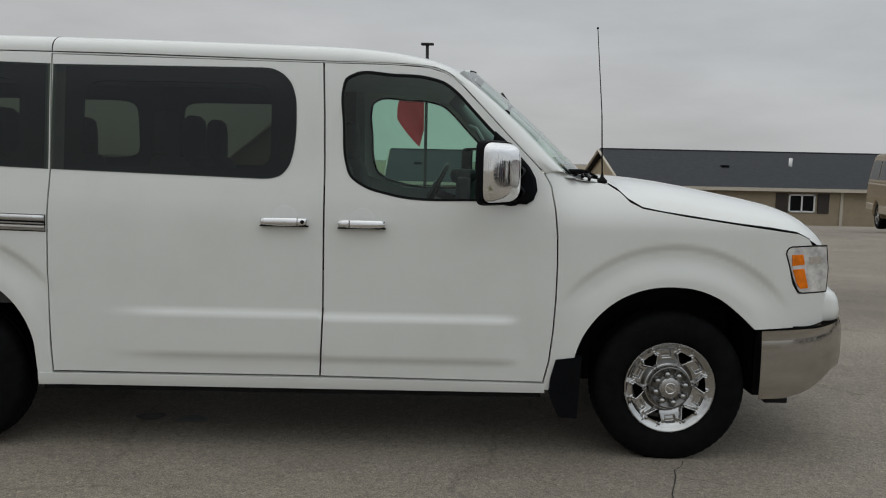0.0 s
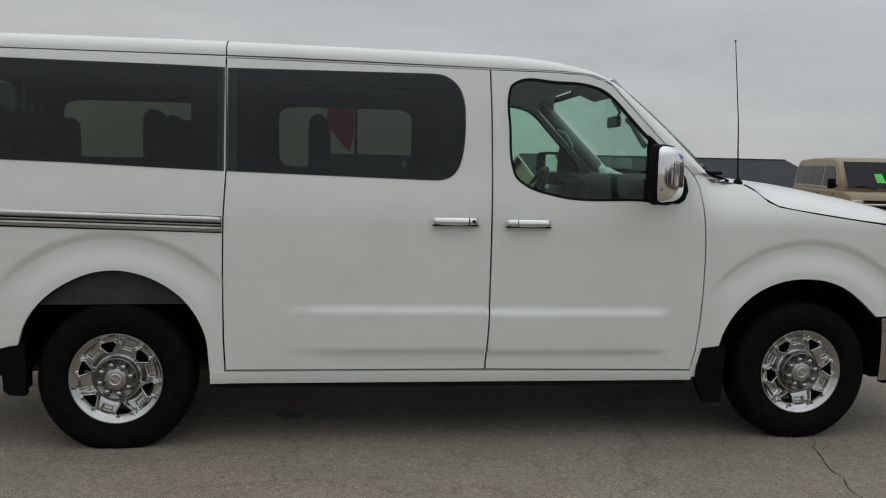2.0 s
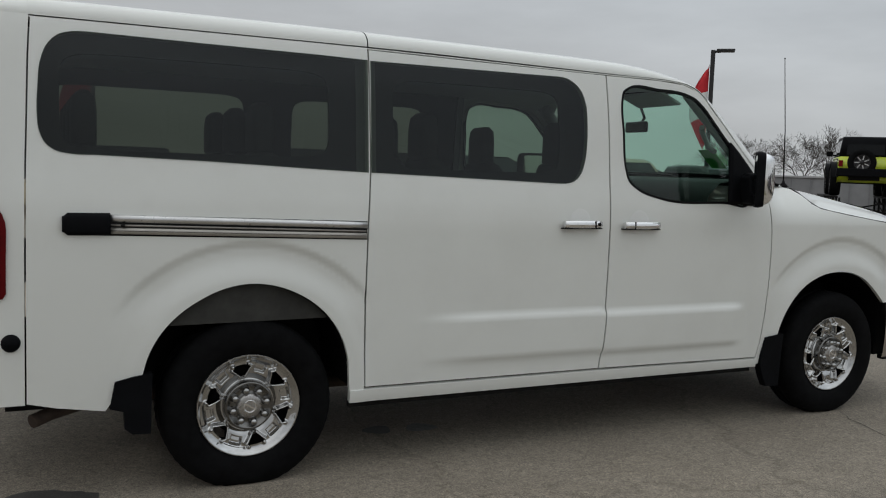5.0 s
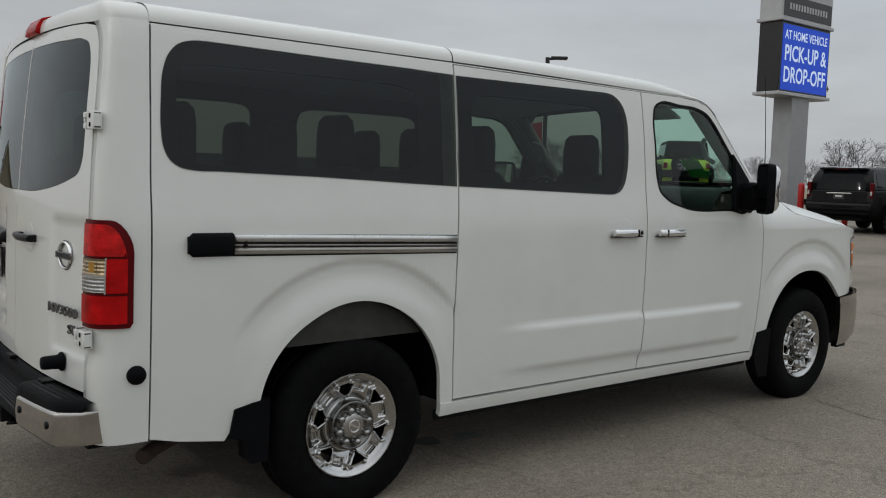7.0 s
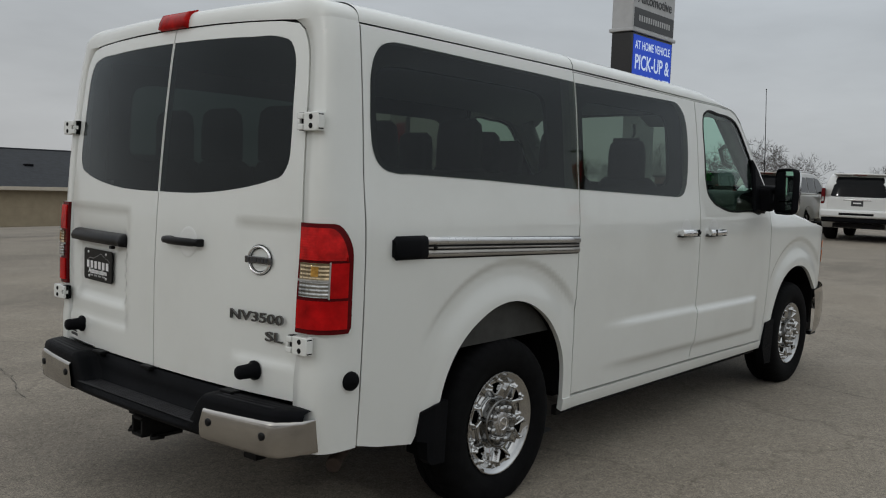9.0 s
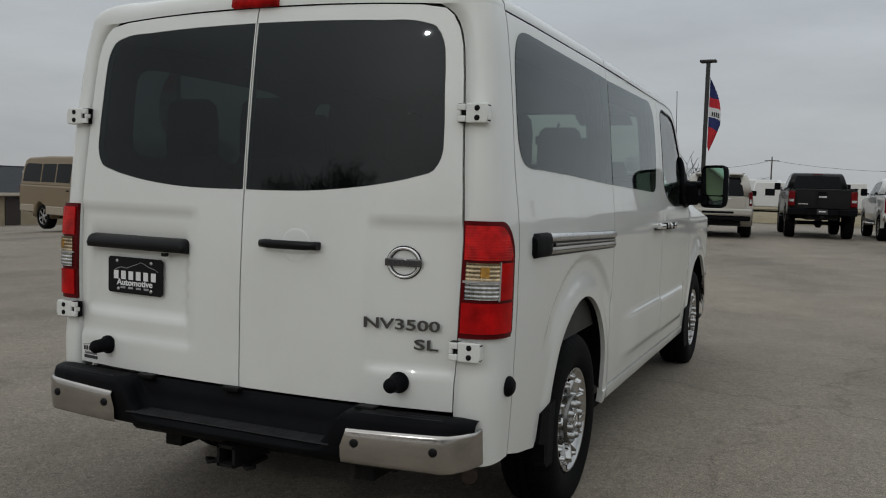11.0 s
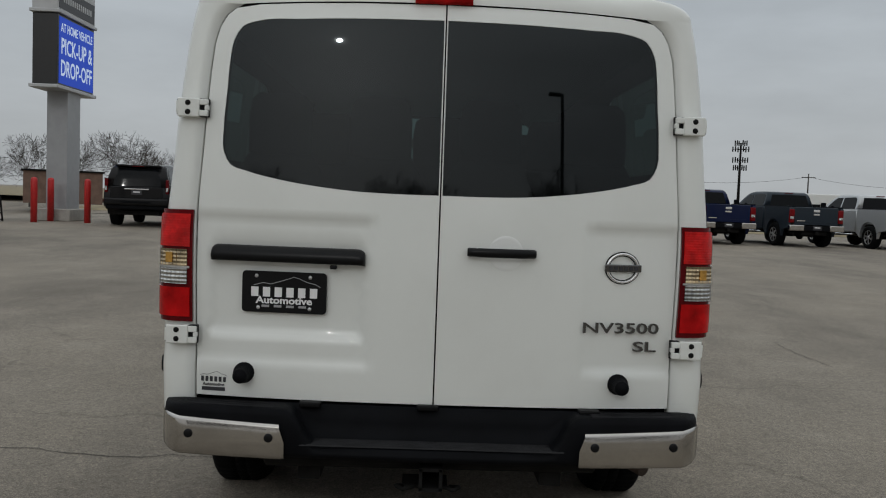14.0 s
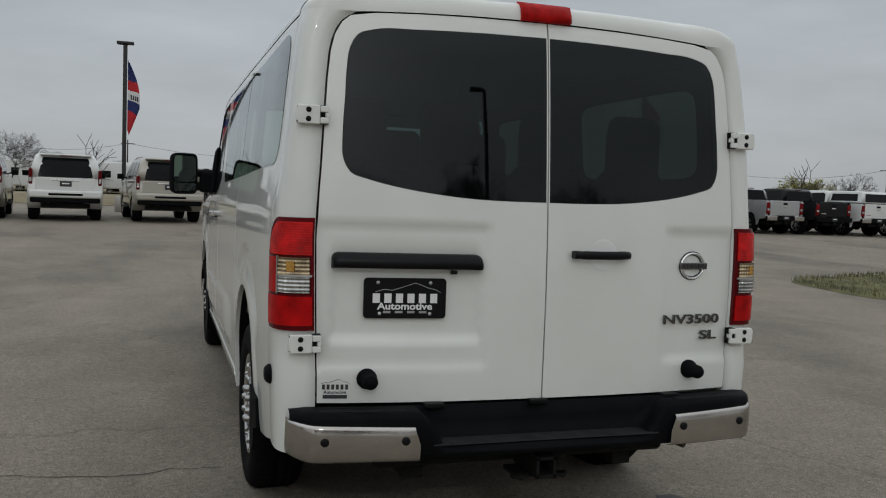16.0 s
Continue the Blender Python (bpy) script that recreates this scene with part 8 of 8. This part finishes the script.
def low_building(x0, x1, y0, y1, base, eave, ridge, label, openings):
    b = tagged(empty("house", pose((x0 + x1) / 2, y0, base)), label, "house")
    cx = (x0 + x1) / 2
    w, d, h, rz = (x1 - x0) / 2, y1 - y0, eave - base, ridge - base
    bm = bmesh.new()
    box(bm, 0, d / 2, h / 2, 2 * w, d, h)
    for s in (-1, 1):
        a = [bm.verts.new((s * w, 0, h)), bm.verts.new((s * w, d, h)), bm.verts.new((s * w, d / 2, rz - 0.12))]
        bm.faces.new(a)
    part("wall", bm, M_SIDING, b)
    n = int(h / 0.15)
    for k in range(n):   # lapped boards along the front
        bm = bmesh.new()
        rows = [[(x, -o, z) for x in (-w, 0, w)] for z, o in ((k * 0.15 + 0.005, 0.030), (k * 0.15 + 0.15, 0.006))]
        loft(bm, rows, smooth=False)
        part("siding_board", bm, M_SIDING, b)
    bm = bmesh.new()
    o = 0.55
    drop = (rz - h) / (d / 2) * o
    for s in (0, 1):
        y_e, z_e = (-o, h - drop) if s == 0 else (d + o, h - drop)
        rows = [[(x, y_e, z_e + t) for x in (-w - 0.4, w + 0.4)] for t in (0.0, 0.10)] + [[(x, d / 2, rz + 0.10) for x in (-w - 0.4, w + 0.4)]]
        loft(bm, rows, smooth=False)
    tube(bm, [(-w - 0.3, d / 2, rz + 0.09), (w + 0.3, d / 2, rz + 0.09)], 0.09, 6)
    part("roof", bm, M_SHINGLE, b, "dark shingle roof")
    bm = bmesh.new()
    box(bm, 0, -o - 0.02, h - drop + 0.0, 2 * w + 0.8, 0.05, 0.20)
    part("gutter", bm, M_TRIM, b)
    for s in (-1, 1):
        bm = bmesh.new()
        for q in (0, 1):
            y_e = -o if q == 0 else d + o
            tube(bm, [(s * (w + 0.42), y_e, h - drop + 0.02), (s * (w + 0.42), d / 2, rz + 0.02)], 0.10, 4)
        part("barge_board", bm, M_TRIM, b)
    bm = bmesh.new()
    tube(bm, [(2.0, d * 0.28, rz * 0.78 - 0.1), (2.0, d * 0.28, rz * 0.78 + 0.7)], 0.12, 8)
    part("vent_pipe", bm, M_LETTER, b)
    bm = bmesh.new()
    box(bm, -2.4, d * 0.25, rz * 0.80 - 0.02, 0.5, 0.4, 0.18, 0.03)
    part("roof_vent", bm, M_BLACK, b)
    for kind, px, pw, z0, z1 in openings:
        bm = bmesh.new()
        if kind == "window":
            box(bm, px - cx, -0.045, (z0 + z1) / 2, pw, 0.05, z1 - z0)
            win = part("window", bm, M_CARGLASS, b)
            bm = bmesh.new()
            for dx in (-pw / 2, 0, pw / 2):
                box(bm, px - cx + dx, -0.08, (z0 + z1) / 2, 0.09, 0.05, z1 - z0 + 0.1)
            for z in (z0, z1):
                box(bm, px - cx, -0.08, z, pw + 0.1, 0.05, 0.09)
            part("frame", bm, M_LETTER, win)
        else:
            box(bm, px - cx, -0.06, (z0 + z1) / 2, pw, 0.06, z1 - z0, 0.01)
            part(kind, bm, M_SHUTTER if kind in ("shutter", "door") else M_TRIM, b)
    return b


low_building(13.8, 32.6, 47.0, 62.0, -2.1, 0.35, 2.42, "tan sided single-storey building with dark shingle roof",
             [("window", 24.3, 1.5, 1.0, 2.0), ("shutter", 23.1, 0.7, 0.9, 2.1), ("shutter", 25.6, 0.7, 0.9, 2.1), ("corner_trim", 26.7, 0.18, 0.0, 2.4), ("door", 30.2, 0.95, 0.0, 2.05), ("door", 16.5, 0.95, 0.0, 2.05)])
low_building(33.2, 47.0, 48.0, 61.0, -2.1, 0.30, 1.95, "lower wing of tan siding with shingle roof", [("door", 38.0, 1.2, 0.0, 2.05), ("window", 41.5, 1.6, 1.0, 2.0)])

low_building(-0.6, 7.6, 52.0, 64.0, -2.1, 0.2, 2.15, "low tan building with a wide dark shingle roof", [("window", 2.0, 1.6, 1.0, 1.9), ("door", 5.0, 1.0, 0.0, 2.05)])
gabled = low_building(-7.0, 7.0, 0.0, 9.0, -2.1, 0.4, 4.1, "tan gabled house with a dark shingle roof", [])
gabled.matrix_basis = pose(-2.7, 57.0, -2.1, 0, 0, 90)

# grass island and verge
M_GRASS = plain("spring_grass", (0.105, 0.098, 0.038), 0.95, vary=0.6, scale=2.2, grain=0.6, grain_scale=90)
M_DRYGRASS = plain("dry_verge", (0.23, 0.19, 0.115), 0.95, vary=0.25, scale=0.8, grain=0.5, grain_scale=40)
island_line = rounded([(6.7, -10.0), (7.6, -9.40), (8.6, -9.42), (9.8, -9.75), (10.2, -10.7), (10.5, -11.7), (11.2, -14.0), (11.6, -15.8), (10.5, -17.5), (7.5, -17), (5.6, -14.5), (5.7, -11.4)], 0.3)
island_line = [(x - 1.1, y + 0.4) for x, y in island_line]
bm = bmesh.new()
c = (7.7, -13.0)
rows = [[(c[0] + (x - c[0]) * k, c[1] + (y - c[1]) * k, z + ground_z(c[0] + (x - c[0]) * k, 0)) for x, y in island_line] for k, z in ((1.0, 0.004), (0.97, 0.035), (0.8, 0.07), (0.4, 0.09), (0.02, 0.10))]
loft(bm, rows, close_u=True)
bmesh.ops.recalc_face_normals(bm, faces=bm.faces)
tagged(part("grass_island", bm, M_GRASS, None), "low island of patchy spring grass in the asphalt", "grass", kind="structure")
verts, faces = [], []
rng = random.Random(4)
spots = np.array([(rng.uniform(4.3, 11.3), rng.uniform(-17.1, -9.0)) for _ in range(16000)])
for x, y in spots[inside(island_line, spots)].tolist():
    k = max(abs(x - 7.7) / 3.4, abs(y + 13.0) / 3.8)
    a, h = rng.uniform(0, 6.28), rng.uniform(0.04, 0.11)
    dx, dy = 0.006 * math.cos(a), 0.006 * math.sin(a)
    z = 0.03 + 0.05 * max(0.0, 1 - k) + ground_z(x, y)
    i = len(verts)
    verts += [(x - dx, y - dy, z), (x + dx, y + dy, z), (x + rng.uniform(-0.03, 0.03), y + rng.uniform(-0.03, 0.03), z + h)]
    faces.append((i, i + 1, i + 2))
me = bpy.data.meshes.new("grass_blades")
me.from_pydata(verts, [], faces)
me.materials.append(M_GRASS)
tagged(new("grass_blades", me), "short green and straw grass blades on the island", "grass", kind="stuff")
bm = bmesh.new()
loft(bm, [[(x, y, z) for y in (-90, -40, -10, 10, 18)] for x, z in ((40.0, 0.19), (40.4, 0.30), (52.0, 0.50), (58.0, 0.45))])
bmesh.ops.recalc_face_normals(bm, faces=bm.faces)
tagged(part("verge", bm, M_DRYGRASS, None), "strip of dry winter grass along the road", "grass", kind="structure")
bm = bmesh.new()
loft(bm, [[(x, y, z) for x in (-400, -60, 20, 80, 150, 400)] for y, z in ((64, -2.0), (70, -1.6), (160, -1.0), (500, 0.0))])
loft(bm, [[(x, y, 0.35) for y in (-500, -200, -60, 60, 200)] for x in (75, 110, 400)])
bmesh.ops.recalc_face_normals(bm, faces=bm.faces)
tagged(part("field", bm, M_DRYGRASS, None), "flat dry field beyond the lot", "field", kind="structure")


# bare trees
M_BARK = plain("grey_bark", (0.060, 0.053, 0.047), 0.95, vary=0.25, scale=6, grain=0.6, grain_scale=60)
M_TWIG = plain("twig_bark", (0.050, 0.044, 0.039), 0.95, vary=0.2)
M_CATKIN = plain("yellow_green_buds", (0.28, 0.27, 0.06), 0.9, vary=0.3)


def bare_tree(seed, height, spread, depth=6, leafy=False):
    """A winter tree: a tapering trunk that forks again and again into fine twigs."""
    rg = random.Random(seed)
    verts, faces, tv, tf, lv, lf = [], [], [], [], [], []

    def limb(vs, fs, p, q, r0, r1, sides):
        d = (q - p).normalized()
        u = d.orthogonal().normalized()
        w = d.cross(u)
        i = len(vs)
        for c, r in ((p, r0), (q, r1)):
            vs += [tuple(c + (u * math.cos(a) + w * math.sin(a)) * r) for a in (2 * math.pi * k / sides for k in range(sides))]
        fs += [(i + k, i + (k + 1) % sides, i + sides + (k + 1) % sides, i + sides + k) for k in range(sides)]

    def grow(p, d, length, r, level):
        steps = 3 if level < 2 else 2
        for k in range(steps):
            d2 = (d + Vector((rg.gauss(0, 0.12), rg.gauss(0, 0.12), rg.gauss(0.03, 0.06)))).normalized()
            q = p + d2 * (length / steps)
            r2 = r * 0.86
            if level < 3:
                limb(verts, faces, p, q, r, r2, 7 if level < 2 else 5)
            else:
                limb(tv, tf, p, q, max(r, 0.015), max(r2, 0.010), 3)
            if level >= 1 and k < steps - 1 and level < depth and rg.random() < 0.75:
                side = (d2 + Vector((rg.gauss(0, 0.75), rg.gauss(0, 0.75), rg.gauss(0.15, 0.35)))).normalized()
                grow(q, side, length * rg.uniform(0.55, 0.75), r2 * 0.55, level + 1)
            p, d, r = q, d2, r2
        if level < depth:
            n = 3 if level < 2 else rg.choice((2, 3))
            a0 = rg.uniform(0, 6.28)
            for k in range(n):
                a = a0 + 2 * math.pi * k / n + rg.gauss(0, 0.3)
                tilt = spread * rg.uniform(0.6, 1.25)
                u = d.orthogonal().normalized()
                w = d.cross(u)
                nd = (d * math.cos(tilt) + (u * math.cos(a) + w * math.sin(a)) * math.sin(tilt)).normalized()
                grow(p, nd, length * rg.uniform(0.66, 0.84), r * 0.68, level + 1)
        elif leafy:
            for _ in range(2):
                c = p + Vector((rg.gauss(0, 0.1), rg.gauss(0, 0.1), rg.gauss(0, 0.1)))
                i = len(lv)
                lv.extend([tuple(c + Vector((rg.uniform(-0.12, 0.12), rg.uniform(-0.12, 0.12), rg.uniform(-0.12, 0.12)))) for _ in range(3)])
                lf.append((i, i + 1, i + 2))

    grow(Vector((0, 0, -0.2)), Vector((rg.gauss(0, 0.03), rg.gauss(0, 0.03), 1)), height * 0.27, height * 0.022, 0)
    tree = empty("tree")
    for name, vs, fs, material in (("trunk", verts, faces, M_BARK), ("crown", tv, tf, M_TWIG), ("buds", lv, lf, M_CATKIN)):
        if fs:
            me = bpy.data.meshes.new(name)
            me.from_pydata(vs, [], fs)
            me.materials.append(material)
            o = new(name, me)
            o.parent = tree
    return tree


TREES = [bare_tree(11, 9.0, 0.52), bare_tree(12, 9.0, 0.62), bare_tree(13, 9.0, 0.45), bare_tree(17, 9.0, 0.70)]
SLIM = bare_tree(24, 5.0, 0.50, 3)
WILLOW = bare_tree(31, 5.0, 0.75, 6, True)
for t in TREES:
    tagged(t, "leafless broad tree with fine grey twigs", "tree", "bare trees")
tagged(SLIM, "young leafless tree with few upright branches", "tree", "young trees")
tagged(WILLOW, "low willow with yellow-green spring buds", "tree")
EYE0 = Vector((-3.0, -2.0, 1.4))


def plant(tree, bearing, dist, height, turn, base=0.0, own=9.0):
    """Stands a tree at a bearing and distance from the middle of the walk."""
    p = EYE0 + Vector((math.cos(radians(bearing)), math.sin(radians(bearing)), 0)) * dist
    k = height / own
    m = pose(p.x, p.y, base, 0, 0, turn)
    c = copy_thing(tree, m)
    c.matrix_basis = m @ Matrix.Diagonal((k, k, k, 1))
    return c


rg = random.Random(77)
far = [(62, 105, 4.9), (57, 110, 5.2), (53.5, 100, 5.2), (50, 95, 5.5), (47.5, 104, 4.6), (45, 92, 5.5), (42.5, 98, 5.2), (40.5, 105, 4.9), (38, 98, 5.2), (35.5, 95, 4.9), (33, 100, 5.5), (30.5, 92, 5.9), (28, 98, 5.5), (25.8, 80, 7.4), (23.5, 95, 7.0), (20.5, 78, 7.8), (18, 90, 6.4),
       (15.5, 108, 4.9), (13.2, 90, 5.7), (11, 75, 6.4), (8.6, 100, 5.7), (6.5, 110, 5.3), (3.5, 120, 5.0), (0.5, 130, 4.5), (-4, 120, 4.5), (-10, 150, 4.5), (-17.5, 140, 5.0), (-23.5, 140, 5.3), (-27, 150, 4.5), (-33, 150, 4.5), (-41.5, 85, 5.3), (-44, 90, 4.1), (-47, 80, 5.3)]
for i, (b, d, h) in enumerate(far):
    plant(TREES[i % 4], b, d, h * (0.56 if 34 < b < 63 else 1.0), rg.uniform(0, 360), -0.6)
for b, d, h in ((9.3, 44, 5.0), (-12.0, 46, 4.6), (-14.5, 52, 2.6), (-39.5, 58, 6.0), (-37.5, 60, 4.5), (19.0, 52, 5.5)):
    plant(SLIM, b, d, h, rg.uniform(0, 360), 0.0, 5.0)
plant(WILLOW, -38.8, 66, 4.2, 40, 0.0, 5.0)
for b, d, h in ((145.5, 58, 10.5), (147.5, 60, 10), (151.5, 60, 10.5), (153.5, 58, 12), (155.5, 57, 12.5), (160, 70, 9), (164, 60, 10.5), (168, 66, 9), (171, 58, 10.5), (173.6, 56, 11.5), (175.2, 55, 12.5), (177, 57, 11.5), (183, 70, 9), (188, 66, 9),
                (192.5, 58, 11.5), (194.2, 56, 12.5), (196, 60, 11), (201, 66, 9), (206.5, 58, 10), (208.5, 57, 10.5), (214, 70, 10), (225, 75, 10), (238, 80, 10), (252, 80, 9), (266, 85, 9), (281, 80, 9), (296, 85, 9)):
    plant(TREES[int(b) % 4], b, d, h * 1.15, rg.uniform(0, 360), -0.2)
for t in TREES + [SLIM, WILLOW]:      # the first of each stands in the far wood
    t.matrix_basis = pose(70 + 9 * rg.random(), 60 + 25 * rg.random(), -1.2, 0, 0, 30)

# far things: phone mast, service poles and wires, campers, brick shed
mast = tagged(empty("phone_mast", pose(270, -98, 0)), "slender grey phone mast with antenna racks", "mast")
bm = bmesh.new()
tube(bm, [(0, 0, 0), (0, 0, 22.5)], [0.55, 0.30], 8)
part("mast_pole", bm, M_DARKSTEEL, mast)
for z, w in ((22.5, 2.2), (20.6, 3.0), (17.2, 2.8), (14.8, 2.4)):
    bm = bmesh.new()
    for k in range(6):
        a = math.pi * k / 3
        box(bm, w * 0.8 * math.cos(a), w * 0.8 * math.sin(a), z, 0.3, 0.3, 1.7)
        tube(bm, [(0, 0, z), (w * 0.8 * math.cos(a), w * 0.8 * math.sin(a), z)], 0.08, 4)
    part("antenna_rack", bm, M_DARKSTEEL, mast)
pole_pts = []
for b, d in ((12, 120), (3.5, 118), (-10.5, 118), (-23, 125), (-33.5, 130), (-44, 120)):
    p = EYE0 + Vector((math.cos(radians(b)), math.sin(radians(b)), 0)) * d
    up_ = tagged(empty("utility_pole", pose(p.x, p.y, 0, 0, 0, b)), "weathered wooden utility pole with a crossarm", "utility pole", "utility poles")
    bm = bmesh.new()
    tube(bm, [(0, 0, 0), (0, 0, 6.6)], [0.13, 0.08], 7)
    part("post", bm, M_BARK, up_)
    bm = bmesh.new()
    box(bm, 0, 0, 6.1, 0.10, 1.7, 0.10)
    part("crossarm", bm, M_BARK, up_)
    pole_pts.append(Vector((p.x, p.y, 6.15)))
for a, b in zip(pole_pts, pole_pts[1:]):
    bm = bmesh.new()
    tube(bm, [a.lerp(b, k / 10) - Vector((0, 0, 1.2 * (1 - (2 * k / 10 - 1) ** 2))) for k in range(11)], 0.016, 4)
    tagged(part("overhead_wire", bm, M_SEAL, None), "thin black overhead wire between poles", "wire", "overhead wires")
for b, d, w, h in ((8.0, 82, 6, 2.9), (5.2, 84, 7, 3.0), (2.6, 82, 5, 2.8), (10.3, 86, 6, 2.9), (0.2, 85, 6, 2.9), (-7.0, 88, 5, 2.8), (-24.5, 90, 9, 3.2)):
    p = EYE0 + Vector((math.cos(radians(b)), math.sin(radians(b)), 0)) * d
    tr = tagged(empty("camper_trailer", pose(p.x, p.y, 0.0, 0, 0, 90 + rg.uniform(-12, 12))), "white camper trailer with small dark windows", "trailer", "camper trailers")
    bm = bmesh.new()
    prism(bm, [(-w / 2, 0.6), (w / 2, 0.6), (w / 2 + 0.3, 1.4), (w / 2, h), (-w / 2, h)], lambda x, z: 1.2, 0.12)
    part("body", bm, P_WHITE2, tr)
    for k in (-0.28, 0.0, 0.25):
        slab("window", tr, k * w, 1.205, 1.9, 0.8, 0.03, 0.6, M_CARGLASS, 0.01)
        slab("window", tr, k * w, -1.205, 1.9, 0.8, 0.03, 0.6, M_CARGLASS, 0.01)
    for y in (-1.0, 1.0):
        car_wheel(tr, -0.3, y, 0.36, 0.22)
shed_p = EYE0 + Vector((math.cos(radians(24.2)), math.sin(radians(24.2)), 0)) * 74
shed = tagged(empty("brick_shed", pose(shed_p.x, shed_p.y, 0.0, 0, 0, 24)), "plain brown flat-roofed shed beyond the lot", "shed")
bm = bmesh.new()
box(bm, 0, 0, 1.2, 5, 5.5, 2.4, 0.02)
part("wall", bm, plain("brown_brick", (0.16, 0.10, 0.075), 0.85, vary=0.2, scale=2), shed)
bm = bmesh.new()
box(bm, 0, 0, 2.45, 5.3, 5.8, 0.14, 0.02)
part("roof", bm, M_DARKSTEEL, shed)

# long grey warehouse beyond the side street
ware_p = EYE0 + Vector((math.cos(radians(40.5)), math.sin(radians(40.5)), 0)) * 84
ware = tagged(empty("warehouse", pose(ware_p.x, ware_p.y, -2.2, 0, 0, 40.5)), "long low grey metal warehouse with a flat roof", "warehouse")
bm = bmesh.new()
box(bm, 4, 0, 2.0, 8, 27, 4.0, 0.02)
wall = part("wall", bm, plain("grey_cladding", (0.20, 0.205, 0.215), 0.7, vary=0.12, scale=0.6), ware)
for k in range(-8, 9):
    bm = bmesh.new()
    box(bm, -0.04, k * 1.58, 2.0, 0.08, 0.12, 3.9)
    part("cladding_rib", bm, plain("grey_rib", (0.17, 0.175, 0.185), 0.7, vary=0.1) if k == -8 else bpy.data.materials["grey_rib"], wall)
bm = bmesh.new()
box(bm, 4, 0, 4.08, 8.3, 27.3, 0.18, 0.02)
part("roof", bm, M_SIGNGREY, ware)
for y in (-8.0, 1.5, 9.0):
    bm = bmesh.new()
    box(bm, -0.06, y, 1.7, 0.08, 2.6, 3.0, 0.01)
    part("loading_door", bm, M_SIGNDARK, ware)

# marks on the asphalt by the van
def stain(x, y, r, squash, color, label, seed):
    rg2 = random.Random(seed)
    bm = bmesh.new()
    ring = []
    for k in range(28):
        a = 2 * math.pi * k / 28
        q = r * (1 + 0.12 * math.sin(3 * a + seed) + rg2.uniform(-0.06, 0.06))
        ring.append(bm.verts.new((x + q * math.cos(a), y + q * squash * math.sin(a), ground_z(x, y) + 0.004)))
    bm.faces.new(ring)
    tagged(part("ground_stain", bm, color, None), label, "stain", kind="structure")


M_STAIN = plain("damp_stain", (0.05, 0.047, 0.043), 0.6, vary=0.35, scale=9, grain=0.6, grain_scale=170)
M_PALE = plain("pale_spill", (0.17, 0.165, 0.16), 0.8, vary=0.35, scale=30, grain=0.6, grain_scale=170)


def crack(points, width, seed):
    rg2 = random.Random(seed)
    bm = bmesh.new()
    a, b = [], []
    for (x0, y0), (x1, y1) in zip(points, points[1:]):
        n = max(2, int(math.hypot(x1 - x0, y1 - y0) / 0.06))
        for k in range(n):
            t = k / n
            nx, ny = -(y1 - y0), x1 - x0
            ln = math.hypot(nx, ny)
            j = rg2.gauss(0, 0.012)
            w = width * rg2.uniform(0.3, 1.1)
            px, py = x0 + (x1 - x0) * t + nx / ln * j, y0 + (y1 - y0) * t + ny / ln * j
            a.append((px + nx / ln * w / 2, py + ny / ln * w / 2, ground_z(px, py) + 0.0035))
            b.append((px - nx / ln * w / 2, py - ny / ln * w / 2, ground_z(px, py) + 0.0035))
    loft(bm, [a, b], smooth=False)
    bmesh.ops.recalc_face_normals(bm, faces=bm.faces)
    if sum(f.normal.z for f in bm.faces) < 0:
        bmesh.ops.reverse_faces(bm, faces=bm.faces)
    tagged(part("asphalt_crack", bm, M_CRACK, None), "thin dark crack running through the asphalt", "crack", kind="structure")


M_CRACK = plain("crack_dirt", (0.045, 0.042, 0.038), 0.95, vary=0.3)

stain(1.10, -0.43, 0.09, 0.8, M_PALE, "pale dried spill on asphalt under the van", 3)
stain(0.85, -0.40, 0.08, 0.9, M_STAIN, "small dark damp spot on asphalt under the van", 5)
stain(-0.85, -0.90, 0.20, 0.75, M_STAIN, "dark round damp stain under the exhaust pipe", 8)
crack([(3.76, -1.0), (3.68, -1.22), (3.60, -1.46), (3.52, -1.80), (3.50, -2.2)], 0.008, 1)
crack([(3.68, -1.22), (3.80, -1.29), (4.0, -1.34)], 0.006, 2)
crack([(0.25, 2.4), (0.25, 2.0), (0.15, 1.57), (0.21, 1.32), (0.18, 1.02)], 0.009, 3)
crack([(3.4, -3.6), (4.0, -3.56), (4.7, -3.6), (5.0, -4.2)], 0.010, 4)
crack([(-0.50, 3.1), (-0.59, 2.7), (-0.70, 2.4), (-0.75, 2.12)], 0.007, 5)
